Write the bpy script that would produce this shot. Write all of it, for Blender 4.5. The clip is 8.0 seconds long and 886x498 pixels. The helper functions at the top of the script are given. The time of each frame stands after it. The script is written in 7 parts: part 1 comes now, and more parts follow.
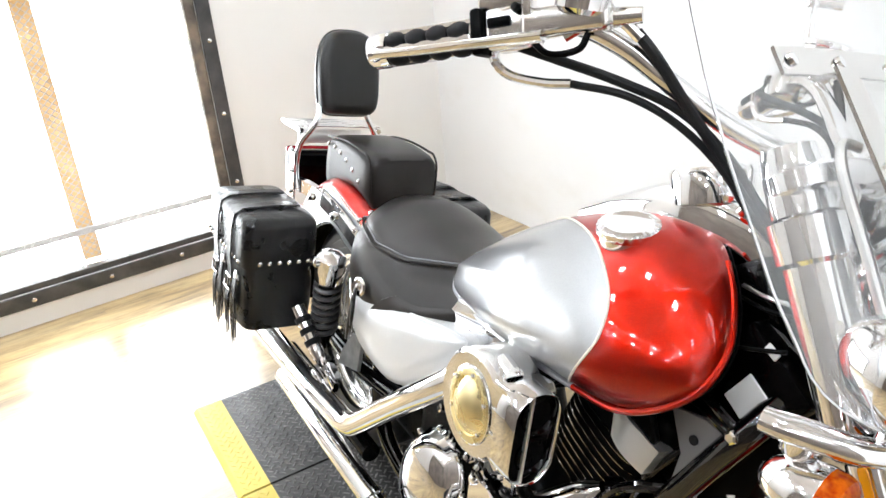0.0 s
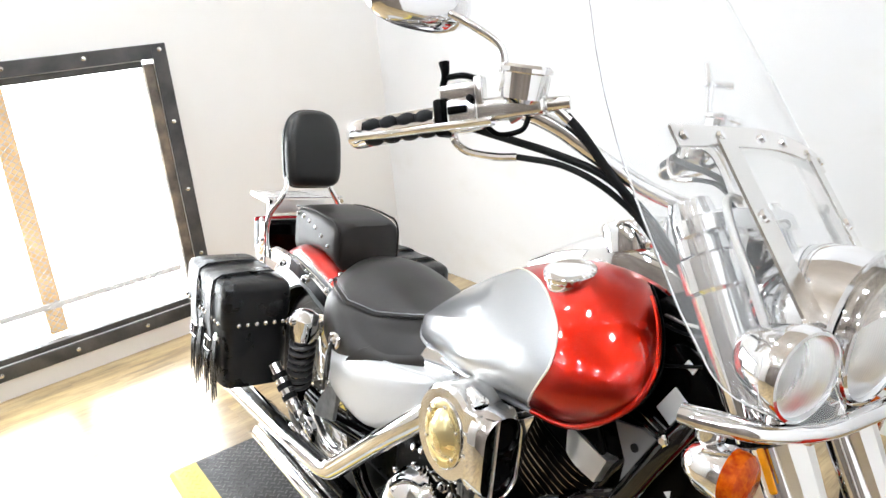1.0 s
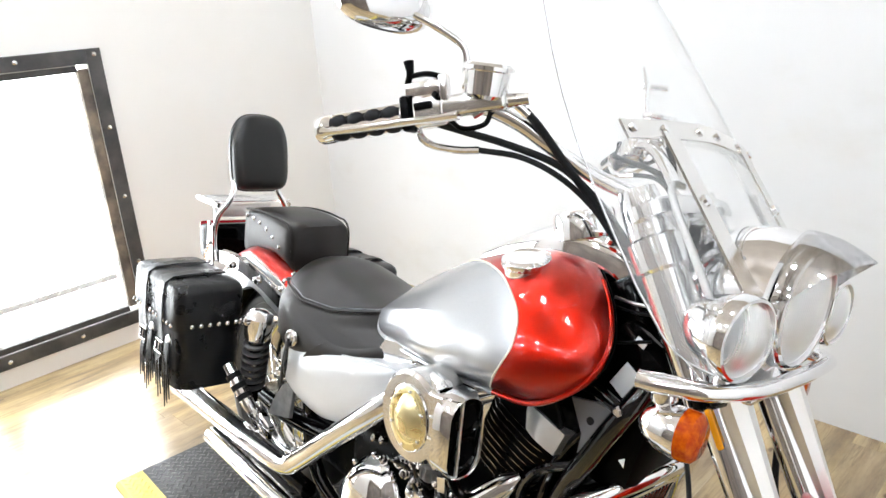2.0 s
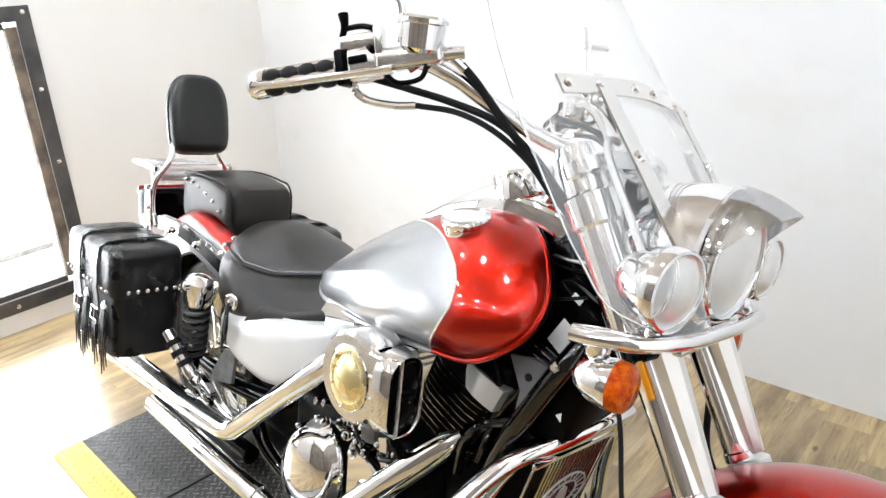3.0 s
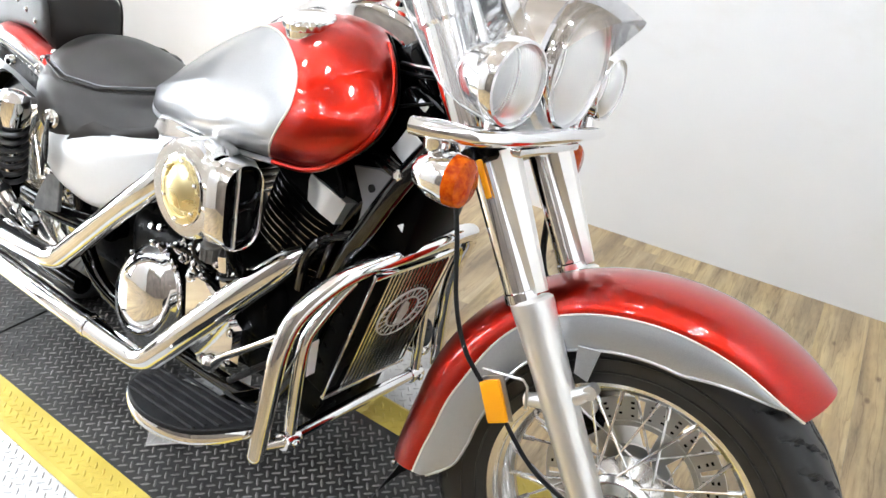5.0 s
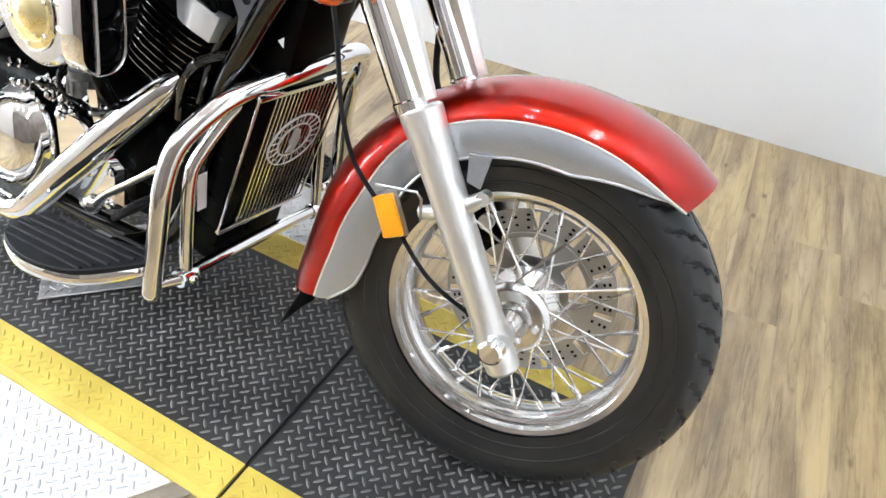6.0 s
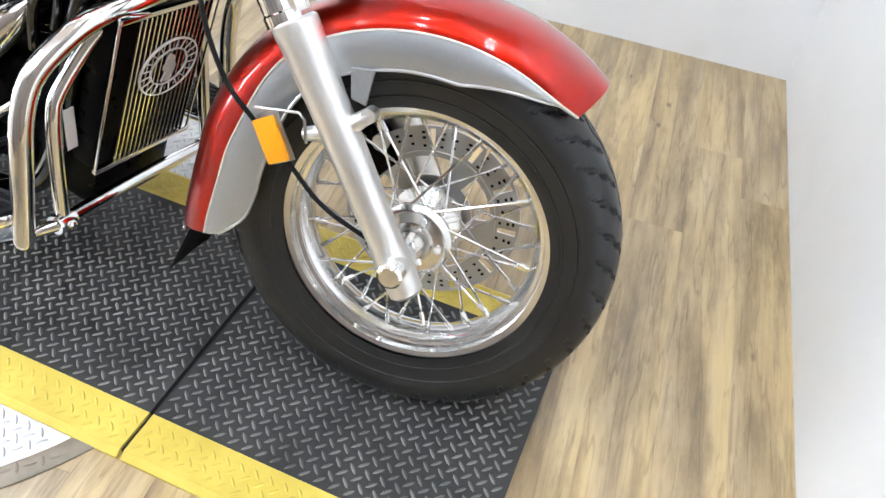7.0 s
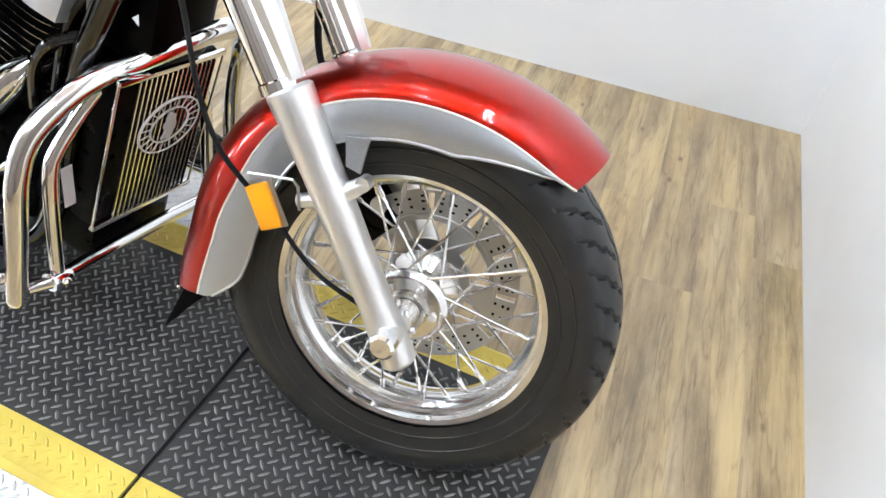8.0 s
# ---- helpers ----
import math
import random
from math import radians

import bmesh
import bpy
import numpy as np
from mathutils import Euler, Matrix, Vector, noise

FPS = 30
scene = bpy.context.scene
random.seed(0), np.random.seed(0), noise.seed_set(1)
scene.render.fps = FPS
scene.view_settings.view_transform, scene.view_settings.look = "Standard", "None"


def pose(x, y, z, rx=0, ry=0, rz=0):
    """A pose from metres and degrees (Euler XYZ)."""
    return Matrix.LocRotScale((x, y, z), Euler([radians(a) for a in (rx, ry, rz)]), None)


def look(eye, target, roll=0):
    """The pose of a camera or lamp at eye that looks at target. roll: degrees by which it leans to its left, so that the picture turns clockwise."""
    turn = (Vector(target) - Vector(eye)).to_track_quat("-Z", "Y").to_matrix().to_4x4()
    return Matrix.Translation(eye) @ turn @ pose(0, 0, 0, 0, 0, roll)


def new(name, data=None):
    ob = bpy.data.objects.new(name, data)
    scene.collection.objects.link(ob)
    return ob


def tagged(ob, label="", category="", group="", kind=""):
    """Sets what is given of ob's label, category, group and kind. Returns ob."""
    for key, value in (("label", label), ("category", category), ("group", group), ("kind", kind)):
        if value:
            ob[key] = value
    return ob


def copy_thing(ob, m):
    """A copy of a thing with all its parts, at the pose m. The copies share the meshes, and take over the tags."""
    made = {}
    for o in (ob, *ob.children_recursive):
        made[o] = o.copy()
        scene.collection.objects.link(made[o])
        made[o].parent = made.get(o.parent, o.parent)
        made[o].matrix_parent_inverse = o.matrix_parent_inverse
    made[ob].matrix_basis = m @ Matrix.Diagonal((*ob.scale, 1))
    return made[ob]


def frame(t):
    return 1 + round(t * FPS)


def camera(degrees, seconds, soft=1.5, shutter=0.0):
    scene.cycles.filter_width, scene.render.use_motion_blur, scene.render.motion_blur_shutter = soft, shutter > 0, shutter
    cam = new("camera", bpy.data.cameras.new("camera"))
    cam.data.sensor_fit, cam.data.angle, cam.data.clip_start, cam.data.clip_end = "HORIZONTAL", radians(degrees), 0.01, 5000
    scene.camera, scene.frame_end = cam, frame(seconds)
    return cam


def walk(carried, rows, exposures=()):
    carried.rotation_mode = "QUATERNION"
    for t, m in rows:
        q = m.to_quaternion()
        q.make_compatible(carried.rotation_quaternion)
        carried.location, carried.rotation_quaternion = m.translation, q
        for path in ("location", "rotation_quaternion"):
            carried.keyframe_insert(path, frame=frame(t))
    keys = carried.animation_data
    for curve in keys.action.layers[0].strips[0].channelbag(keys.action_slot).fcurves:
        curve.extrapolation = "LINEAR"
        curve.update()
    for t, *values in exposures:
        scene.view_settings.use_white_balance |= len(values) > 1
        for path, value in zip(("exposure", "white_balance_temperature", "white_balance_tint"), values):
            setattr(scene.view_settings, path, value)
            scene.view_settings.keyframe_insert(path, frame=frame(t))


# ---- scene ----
cam = camera(62.0, 8.0)
METRES, EYE, TILT, LEAN, TURN = 8.0, 1.5, 0.0, 0.0, 0.0
PATH = [
    (0, (-0.003, -0.657, 1.338), (-1.581, 0.252, 0.512), -4.5),
    (0.5, (0.127, -0.671, 1.369), (-1.506, 0.211, 0.623), -4.7),
    (1, (0.131, -0.78, 1.39), (-1.419, 0.29, 0.718), -5.1),
    (2.5, (0.16, -0.874, 1.371), (-1.235, 0.387, 0.692), -3.4),
    (3, (0.165, -0.851, 1.356), (-1.169, 0.445, 0.619), -3.1),
    (3.5, (0.17, -0.832, 1.332), (-1.102, 0.476, 0.512), -2.7),
    (4, (0.18, -0.815, 1.288), (-1.004, 0.526, 0.394), -1.5),
    (5.5, (0.225, -0.847, 1.209), (-0.598, 0.562, 0.053), 4.9),
    (6, (0.254, -0.835, 1.163), (-0.399, 0.529, -0.147), 5.6),
    (6.5, (0.281, -0.822, 1.136), (-0.222, 0.543, -0.237), 7.7),
    (7, (0.296, -0.797, 1.124), (-0.127, 0.545, -0.298), 7.1),
    (7.5, (0.3, -0.78, 1.123), (-0.14, 0.563, -0.291), 6.5),
    (8, (0.302, -0.734, 1.147), (-0.194, 0.642, -0.217), 6.6),
]
EXPOSURES = [(0.0, 0.01, 6380, 10), (1.0, -0.03, 6380, 10), (3.0, 0.0, 6350, 10), (4.0, 0.07, 6320, 10), (5.5, 0.24, 6200, 10), (6.0, 0.32, 6080, 10), (7.0, 0.36, 6020, 10), (8.0, 0.33, 6020, 10)]
walk(cam, [(t, look(eye, target, roll)) for t, eye, target, roll in PATH], EXPOSURES)

# ---------- world, lamps ----------
world = bpy.data.worlds.new("world")
scene.world = world
world.use_nodes = True
world.node_tree.nodes["Background"].inputs[0].default_value = (0.9, 0.95, 1.0, 1)
world.node_tree.nodes["Background"].inputs[1].default_value = 0.3

CEIL = 2.9
LAMP_POWER = 232.0


win_light = bpy.data.lights.new("window_daylight", "AREA")
win_light.shape, win_light.size, win_light.size_y, win_light.energy, win_light.color = "RECTANGLE", 1.35, 1.0, 12.0, (0.88, 0.94, 1.0)
new("window_daylight", win_light).matrix_basis = look((-3.06, -0.55, 0.70), (-2.2, -0.50, 0.25))


# ---------- materials ----------
def mat(name, color=(0.8, 0.8, 0.8), rough=0.5, metal=0.0, coat=0.0, emit=0.0, ior=1.5, trans=0.0, spec=0.5):
    m = bpy.data.materials.new(name)
    m.use_nodes = True
    n = m.node_tree.nodes["Principled BSDF"]
    n.inputs["Base Color"].default_value = (*color, 1)
    n.inputs["Roughness"].default_value = rough
    n.inputs["Metallic"].default_value = metal
    n.inputs["Coat Weight"].default_value = coat
    n.inputs["Coat Roughness"].default_value = 0.02
    n.inputs["IOR"].default_value = ior
    n.inputs["Transmission Weight"].default_value = trans
    n.inputs["Specular IOR Level"].default_value = spec
    if emit:
        n.inputs["Emission Color"].default_value = (*color, 1)
        n.inputs["Emission Strength"].default_value = emit
    return m


def nodes_of(m):
    t = m.node_tree
    return t, t.nodes, t.links, t.nodes["Principled BSDF"]


def coords(m, scale=(1, 1, 1), kind="Object"):
    t, n, l, p = nodes_of(m)
    tc = n.new("ShaderNodeTexCoord")
    mp = n.new("ShaderNodeMapping")
    mp.inputs["Scale"].default_value = scale
    l.new(tc.outputs[kind], mp.inputs["Vector"])
    return mp.outputs["Vector"]


def noise_tex(m, vec, scale, detail=4.0, rough=0.55):
    t, n, l, p = nodes_of(m)
    x = n.new("ShaderNodeTexNoise")
    x.inputs["Scale"].default_value = scale
    x.inputs["Detail"].default_value = detail
    x.inputs["Roughness"].default_value = rough
    l.new(vec, x.inputs["Vector"])
    return x.outputs["Fac"]


def ramp(m, fac, stops):
    t, n, l, p = nodes_of(m)
    r = n.new("ShaderNodeValToRGB")
    e = r.color_ramp.elements
    while len(e) < len(stops):
        e.new(0.5)
    for el, (pos, col) in zip(e, stops):
        el.position = pos
        el.color = (*col, 1) if len(col) == 3 else col
    l.new(fac, r.inputs["Fac"])
    return r.outputs["Color"]


def bump(m, height, strength=0.2, dist=0.002):
    t, n, l, p = nodes_of(m)
    b = n.new("ShaderNodeBump")
    b.inputs["Strength"].default_value = strength
    b.inputs["Distance"].default_value = dist
    l.new(height, b.inputs["Height"])
    l.new(b.outputs["Normal"], p.inputs["Normal"])


def vary(m, socket, scale, lo, hi, detail=4.0):
    """Two-scale variation of a colour or of the roughness."""
    t, n, l, p = nodes_of(m)
    f = noise_tex(m, coords(m), scale, detail)
    if isinstance(lo, (int, float)):
        lo, hi = (lo,) * 3, (hi,) * 3
    l.new(ramp(m, f, [(0.32, lo), (0.68, hi)]), p.inputs[socket])
    return f


CHROME = mat("chrome", (0.88, 0.88, 0.89), 0.05, 1.0)
vary(CHROME, "Roughness", 9.0, 0.02, 0.09)
POLISHED = mat("polished_aluminium", (0.80, 0.79, 0.77), 0.16, 1.0)
vary(POLISHED, "Roughness", 30.0, 0.10, 0.24)
SATIN = mat("satin_aluminium", (0.86, 0.85, 0.825), 0.30, 0.90)
vary(SATIN, "Roughness", 60.0, 0.33, 0.42)
bump(SATIN, noise_tex(SATIN, coords(SATIN), 400.0, 2.0), 0.03, 0.0002)
WHEELCHROME = mat("wheel_chrome", (0.90, 0.90, 0.90), 0.14, 1.0)
vary(WHEELCHROME, "Roughness", 12.0, 0.10, 0.19)
RED = mat("red_candy_paint", (0.36, 0.003, 0.003), 0.36, 1.0, coat=0.9, spec=0.3)
vary(RED, "Base Color", 900.0, (0.37, 0.006, 0.001), (0.52, 0.012, 0.0015), 1.0)
SILVER = mat("silver_metallic_paint", (0.50, 0.51, 0.53), 0.30, 0.65, coat=1.0)
vary(SILVER, "Base Color", 1100.0, (0.35, 0.36, 0.37), (0.47, 0.48, 0.49), 1.0)
PALESILVER = mat("pale_silver_paint", (0.66, 0.66, 0.66), 0.40, 0.20, coat=0.3)
vary(PALESILVER, "Base Color", 900.0, (0.62, 0.62, 0.62), (0.72, 0.72, 0.715), 1.0)
PEARL = mat("pearl_stripe", (0.86, 0.80, 0.68), 0.3, 0.2, coat=0.6)
LEATHER = mat("black_leather", (0.006, 0.006, 0.0065), 0.26, spec=0.42)
f_ = noise_tex(LEATHER, coords(LEATHER, (1, 1, 0.6)), 11.0, 3.0, 0.5)
bump(LEATHER, f_, 0.7, 0.014)
PADHIDE = mat("smooth_black_hide", (0.006, 0.0056, 0.0052), 0.34, spec=0.5)
bump(PADHIDE, noise_tex(PADHIDE, coords(PADHIDE), 300.0, 3.0), 0.10, 0.0006)
vary(PADHIDE, "Roughness", 10.0, 0.30, 0.40)
vary(LEATHER, "Roughness", 14.0, 0.22, 0.40)
SEATHIDE = mat("seat_vinyl", (0.03, 0.028, 0.027), 0.37, spec=0.30)
f_ = noise_tex(SEATHIDE, coords(SEATHIDE), 420.0, 3.0)
bump(SEATHIDE, f_, 0.18, 0.0008)
vary(SEATHIDE, "Base Color", 7.0, (0.010, 0.0078, 0.0066), (0.017, 0.0135, 0.0115))
RUBBER = mat("tyre_rubber", (0.018, 0.018, 0.019), 0.55, spec=0.16)
f_ = vary(RUBBER, "Base Color", 22.0, (0.007, 0.007, 0.008), (0.016, 0.016, 0.016))
bump(RUBBER, noise_tex(RUBBER, coords(RUBBER), 180.0, 3.0), 0.12, 0.001)
TYRE = mat("tyre_tread_rubber", (0.018, 0.018, 0.018), 0.36, spec=0.5)
vary(TYRE, "Base Color", 9.0, (0.009, 0.009, 0.0093), (0.019, 0.0187, 0.0182))
bump(TYRE, noise_tex(TYRE, coords(TYRE), 150.0, 3.0), 0.15, 0.001)
BLACK = mat("gloss_black", (0.0012, 0.0012, 0.0012), 0.09, spec=0.10)
ENAMEL = mat("black_frame_enamel", (0.0015, 0.0015, 0.0016), 0.07, spec=0.5, coat=0.4)
MATTE = mat("engine_black", (0.002, 0.002, 0.002), 0.32, spec=0.06)
CASTGREY = mat("grey_casting", (0.20, 0.20, 0.20), 0.5, 0.4)
vary(CASTGREY, "Base Color", 40.0, (0.15, 0.15, 0.15), (0.24, 0.24, 0.235))
GUSSET = mat("dark_grey_cast", (0.17, 0.172, 0.185), 0.32, 0.3, spec=0.5)
vary(GUSSET, "Roughness", 60.0, 0.32, 0.46)
vary(MATTE, "Roughness", 40.0, 0.25, 0.45)
PLASTIC = mat("black_plastic", (0.0016, 0.0016, 0.0016), 0.28, spec=0.05)
GOLD = mat("gold_insert", (0.86, 0.73, 0.39), 0.28, 0.85)
vary(GOLD, "Roughness", 25.0, 0.24, 0.32)
AMBER = mat("amber_plastic", (0.80, 0.16, 0.004), 0.10, spec=0.5, trans=0.45, ior=1.3)
vary(AMBER, "Base Color", 110.0, (0.52, 0.040, 0.001), (0.93, 0.18, 0.004), 2.0)
AMBERB = mat("amber_reflector", (0.88, 0.36, 0.006), 0.22, coat=0.4)
REDLENS = mat("red_lens", (0.5, 0.01, 0.02), 0.12, trans=0.3, coat=0.5)
GLASS = mat("clear_glass", (0.97, 0.98, 0.98), 0.02, trans=1.0, ior=1.45)
ACRYLIC = mat("clear_acrylic", (0.985, 0.99, 0.99), 0.01, trans=1.0, ior=1.30)
t_, n_, l_, p_ = nodes_of(ACRYLIC)      # an uneven whitish veil mixed in, standing for the reflected haze on the sheet
veil_, film_ = n_.new("ShaderNodeBsdfDiffuse"), n_.new("ShaderNodeMixShader")
veil_.inputs["Color"].default_value = (0.88, 0.88, 0.87, 1)
l_.new(ramp(ACRYLIC, noise_tex(ACRYLIC, coords(ACRYLIC), 7.0, 5.0), [(0.3, (0.07, 0.07, 0.07)), (0.7, (0.15, 0.15, 0.15))]), film_.inputs[0])
l_.new(p_.outputs[0], film_.inputs[1]), l_.new(veil_.outputs[0], film_.inputs[2])
l_.new(film_.outputs[0], n_["Material Output"].inputs["Surface"])
EDGEM = mat("acrylic_edge", (0.70, 0.71, 0.71), 0.25)
MIRROR = mat("mirror", (0.92, 0.92, 0.93), 0.01, 1.0)
STICKER = mat("white_sticker", (0.78, 0.78, 0.76), 0.5)
INK = mat("print_grey", (0.25, 0.25, 0.26), 0.6)
STEEL = mat("brake_steel", (0.55, 0.54, 0.52), 0.28, 1.0)
RAIN = mat("spring_steel", (0.09, 0.09, 0.092), 0.28, 0.7)

WALL = mat("white_wall", (0.80, 0.795, 0.79), 0.6)
vary(WALL, "Base Color", 1.3, (0.84, 0.835, 0.825), (0.87, 0.868, 0.86))
t_, n_, l_, p_ = nodes_of(WALL)
sm_ = n_.new("ShaderNodeMix")
sm_.data_type, sm_.blend_type = "RGBA", "MULTIPLY"
sm_.inputs["Factor"].default_value = 1.0
l_.new(p_.inputs["Base Color"].links[0].from_socket, sm_.inputs["A"])
l_.new(ramp(WALL, noise_tex(WALL, coords(WALL, (1, 1, 1.6)), 2.6, 6.0, 0.6), [(0.28, (0.955, 0.945, 0.925)), (0.44, (0.993, 0.992, 0.99)), (0.6, (1, 1, 1))]), sm_.inputs["B"])
l_.new(sm_.outputs["Result"], p_.inputs["Base Color"])
bump(WALL, noise_tex(WALL, coords(WALL), 220.0, 3.0), 0.06, 0.002)
CREAM = mat("cream_wall", (0.80, 0.75, 0.68), 0.6)
vary(CREAM, "Base Color", 1.1, (0.855, 0.825, 0.78), (0.885, 0.865, 0.83))
bump(CREAM, noise_tex(CREAM, coords(CREAM), 220.0, 3.0), 0.06, 0.002)
BACKWALL = mat("tan_wall", (0.16, 0.13, 0.105), 0.6)
vary(BACKWALL, "Base Color", 1.5, (0.12, 0.097, 0.078), (0.20, 0.165, 0.135))
CEILM = mat("ceiling_tan", (0.46, 0.40, 0.33), 0.7)
vary(CEILM, "Base Color", 2.0, (0.52, 0.465, 0.40), (0.60, 0.54, 0.47))
LAMP = mat("lamp_diffuser", (0.87, 0.95, 1.05), 0.4, emit=LAMP_POWER)
DAY = mat("bright_day_backdrop", (0.95, 0.98, 1.0), 0.8, emit=8.0)
FRAMEM = mat("dark_steel_frame", (0.045, 0.046, 0.05), 0.5, 0.3)
vary(FRAMEM, "Base Color", 9.0, (0.042, 0.042, 0.044), (0.11, 0.103, 0.097))
REVEAL = mat("weathered_reveal", (0.16, 0.13, 0.10), 0.7)
vary(REVEAL, "Base Color", 12.0, (0.07, 0.06, 0.05), (0.28, 0.22, 0.16))
MESHM = mat("painted_mesh", (0.44, 0.43, 0.42), 0.45, 0.2)
STUD = mat("ochre_post", (0.72, 0.50, 0.26), 0.55)
vary(STUD, "Base Color", 18.0, (0.58, 0.36, 0.15), (0.70, 0.47, 0.23))
BASEM = mat("baseboard_white", (0.74, 0.73, 0.71), 0.45)
vary(BASEM, "Base Color", 6.0, (0.70, 0.69, 0.67), (0.78, 0.77, 0.75))


def wood_floor():
    """Printed plank: long streaks, soft darker blotches and knots, each board shifted."""
    m = mat("plank_wood", (0.42, 0.32, 0.20), 0.32, spec=0.5, coat=0.85)
    m.node_tree.nodes["Principled BSDF"].inputs["Coat Roughness"].default_value = 0.20
    t, n, l, p = nodes_of(m)
    oi = n.new("ShaderNodeObjectInfo")
    sc = n.new("ShaderNodeVectorMath")
    sc.operation = "SCALE"
    sc.inputs[0].default_value = (37.0, 91.0, 13.0)
    l.new(oi.outputs["Random"], sc.inputs["Scale"])

    def shifted(scale):
        add = n.new("ShaderNodeVectorMath")
        add.operation = "ADD"
        l.new(coords(m, scale), add.inputs[0])
        l.new(sc.outputs[0], add.inputs[1])
        return add.outputs[0]

    def mult(a, b):
        mix = n.new("ShaderNodeMix")
        mix.data_type, mix.blend_type = "RGBA", "MULTIPLY"
        mix.inputs["Factor"].default_value = 1.0
        l.new(a, mix.inputs["A"])
        l.new(b, mix.inputs["B"])
        return mix.outputs["Result"]

    grain = noise_tex(m, shifted((70, 4.5, 4)), 1.0, 9.0, 0.66)
    streak = noise_tex(m, shifted((15, 2.0, 4)), 1.0, 5.0, 0.62)
    blot = noise_tex(m, shifted((15, 3.0, 4)), 1.0, 7.0, 0.70)
    col = ramp(m, streak, [(0.30, (0.33, 0.232, 0.108)), (0.48, (0.46, 0.340, 0.165)), (0.66, (0.58, 0.450, 0.235))])
    col = mult(col, ramp(m, grain, [(0.26, (0.66, 0.63, 0.60)), (0.44, (0.95, 0.945, 0.94)), (0.7, (1.05, 1.045, 1.04))]))
    col = mult(col, ramp(m, blot, [(0.34, (0.60, 0.585, 0.57)), (0.52, (0.98, 0.98, 0.98)), (0.70, (1.06, 1.04, 1.0))]))
    vein = noise_tex(m, shifted((22, 1.5, 4)), 1.0, 3.0, 0.55)
    col = mult(col, ramp(m, vein, [(0.470, (1.0, 1.0, 1.0)), (0.496, (0.72, 0.69, 0.66)), (0.505, (1.0, 1.0, 1.0)), (0.585, (1.0, 1.0, 1.0)), (0.597, (0.80, 0.775, 0.75)), (0.606, (1.0, 1.0, 1.0))]))
    col = mult(col, ramp(m, noise_tex(m, shifted((7, 1.1, 4)), 1.0, 3.0, 0.5), [(0.36, (0.90, 0.90, 1.02)), (0.60, (1.03, 1.0, 0.95))]))
    kn = n.new("ShaderNodeTexVoronoi")
    kn.inputs["Scale"].default_value = 1.0
    l.new(shifted((9, 4.5, 4)), kn.inputs["Vector"])
    col = mult(col, ramp(m, kn.outputs["Distance"], [(0.03, (0.35, 0.28, 0.22)), (0.085, (1.0, 1.0, 1.0))]))
    col = mult(col, ramp(m, oi.outputs["Random"], [(0.0, (0.95, 0.95, 0.955)), (1.0, (1.03, 1.03, 1.02))]))
    l.new(col, p.inputs["Base Color"])
    bump(m, grain, 0.10, 0.001)
    return m


WOOD = wood_floor()
JOINT = mat("plank_joint", (0.24, 0.185, 0.11), 0.8)


def plate(name, lo, hi, rough, metal):
    m = mat(name, lo, rough, metal)
    t, n, l, p = nodes_of(m)
    a = noise_tex(m, coords(m), 7.0, 6.0, 0.65)
    l.new(ramp(m, a, [(0.3, lo), (0.72, hi)]), p.inputs["Base Color"])
    b_ = noise_tex(m, coords(m), 240.0, 3.0)
    bump(m, b_, 0.12, 0.0008)
    l.new(ramp(m, noise_tex(m, coords(m), 16.0), [(0.3, (rough - 0.08,) * 3), (0.7, (rough + 0.12,) * 3)]), p.inputs["Roughness"])
    return m


DARKPLATE = plate("dark_tread", (0.008, 0.0074, 0.0066), (0.037, 0.0345, 0.031), 0.50, 0.0)
# raised lugs of the dark deck, paler than the plate
LUGDARK = plate("dark_tread_lugs", (0.055, 0.053, 0.050), (0.24, 0.232, 0.22), 0.40, 0.25)
YELLOW = plate("yellow_paint", (0.52, 0.385, 0.045), (0.72, 0.56, 0.10), 0.45, 0.0)
ALUPLATE = plate("aluminium_tread", (0.46, 0.46, 0.46), (0.60, 0.60, 0.60), 0.36, 0.75)
RINGM = plate("worn_ring", (0.15, 0.122, 0.09), (0.32, 0.27, 0.20), 0.50, 0.2)


# ---------- mesh helpers ----------
def mesh_ob(name, verts, faces, material, parent=None, label="", smooth=35, m=None):
    me = bpy.data.meshes.new(name)
    me.from_pydata([tuple(v) for v in verts], [], faces)
    me.validate()
    me.update()
    for one in material if isinstance(material, (list, tuple)) else (material,):
        me.materials.append(one)
    if smooth:
        me.polygons.foreach_set("use_smooth", [True] * len(me.polygons))
        me.set_sharp_from_angle(angle=radians(smooth))
    ob = new(name, me)
    if parent is not None:
        ob.parent = parent
    if m is not None:
        ob.matrix_basis = m
    if label:
        tagged(ob, label)
    return ob


def part(name, bm, material, parent, label="", smooth=35, m=None):
    """Links a bmesh as one mesh object under a thing or a part."""
    bmesh.ops.recalc_face_normals(bm, faces=bm.faces)
    me = bpy.data.meshes.new(name)
    bm.to_mesh(me)
    bm.free()
    for one in material if isinstance(material, (list, tuple)) else (material,):
        me.materials.append(one)
    if smooth:
        me.polygons.foreach_set("use_smooth", [True] * len(me.polygons))
        me.set_sharp_from_angle(angle=radians(smooth))
    ob = new(name, me)
    if parent is not None:
        ob.parent = parent
    if m is not None:
        ob.matrix_basis = m
    if label:
        tagged(ob, label)
    return ob


def empty(name, m=None):
    ob = new(name)
    ob.empty_display_size = 0.1
    if m is not None:
        ob.matrix_basis = m
    return ob


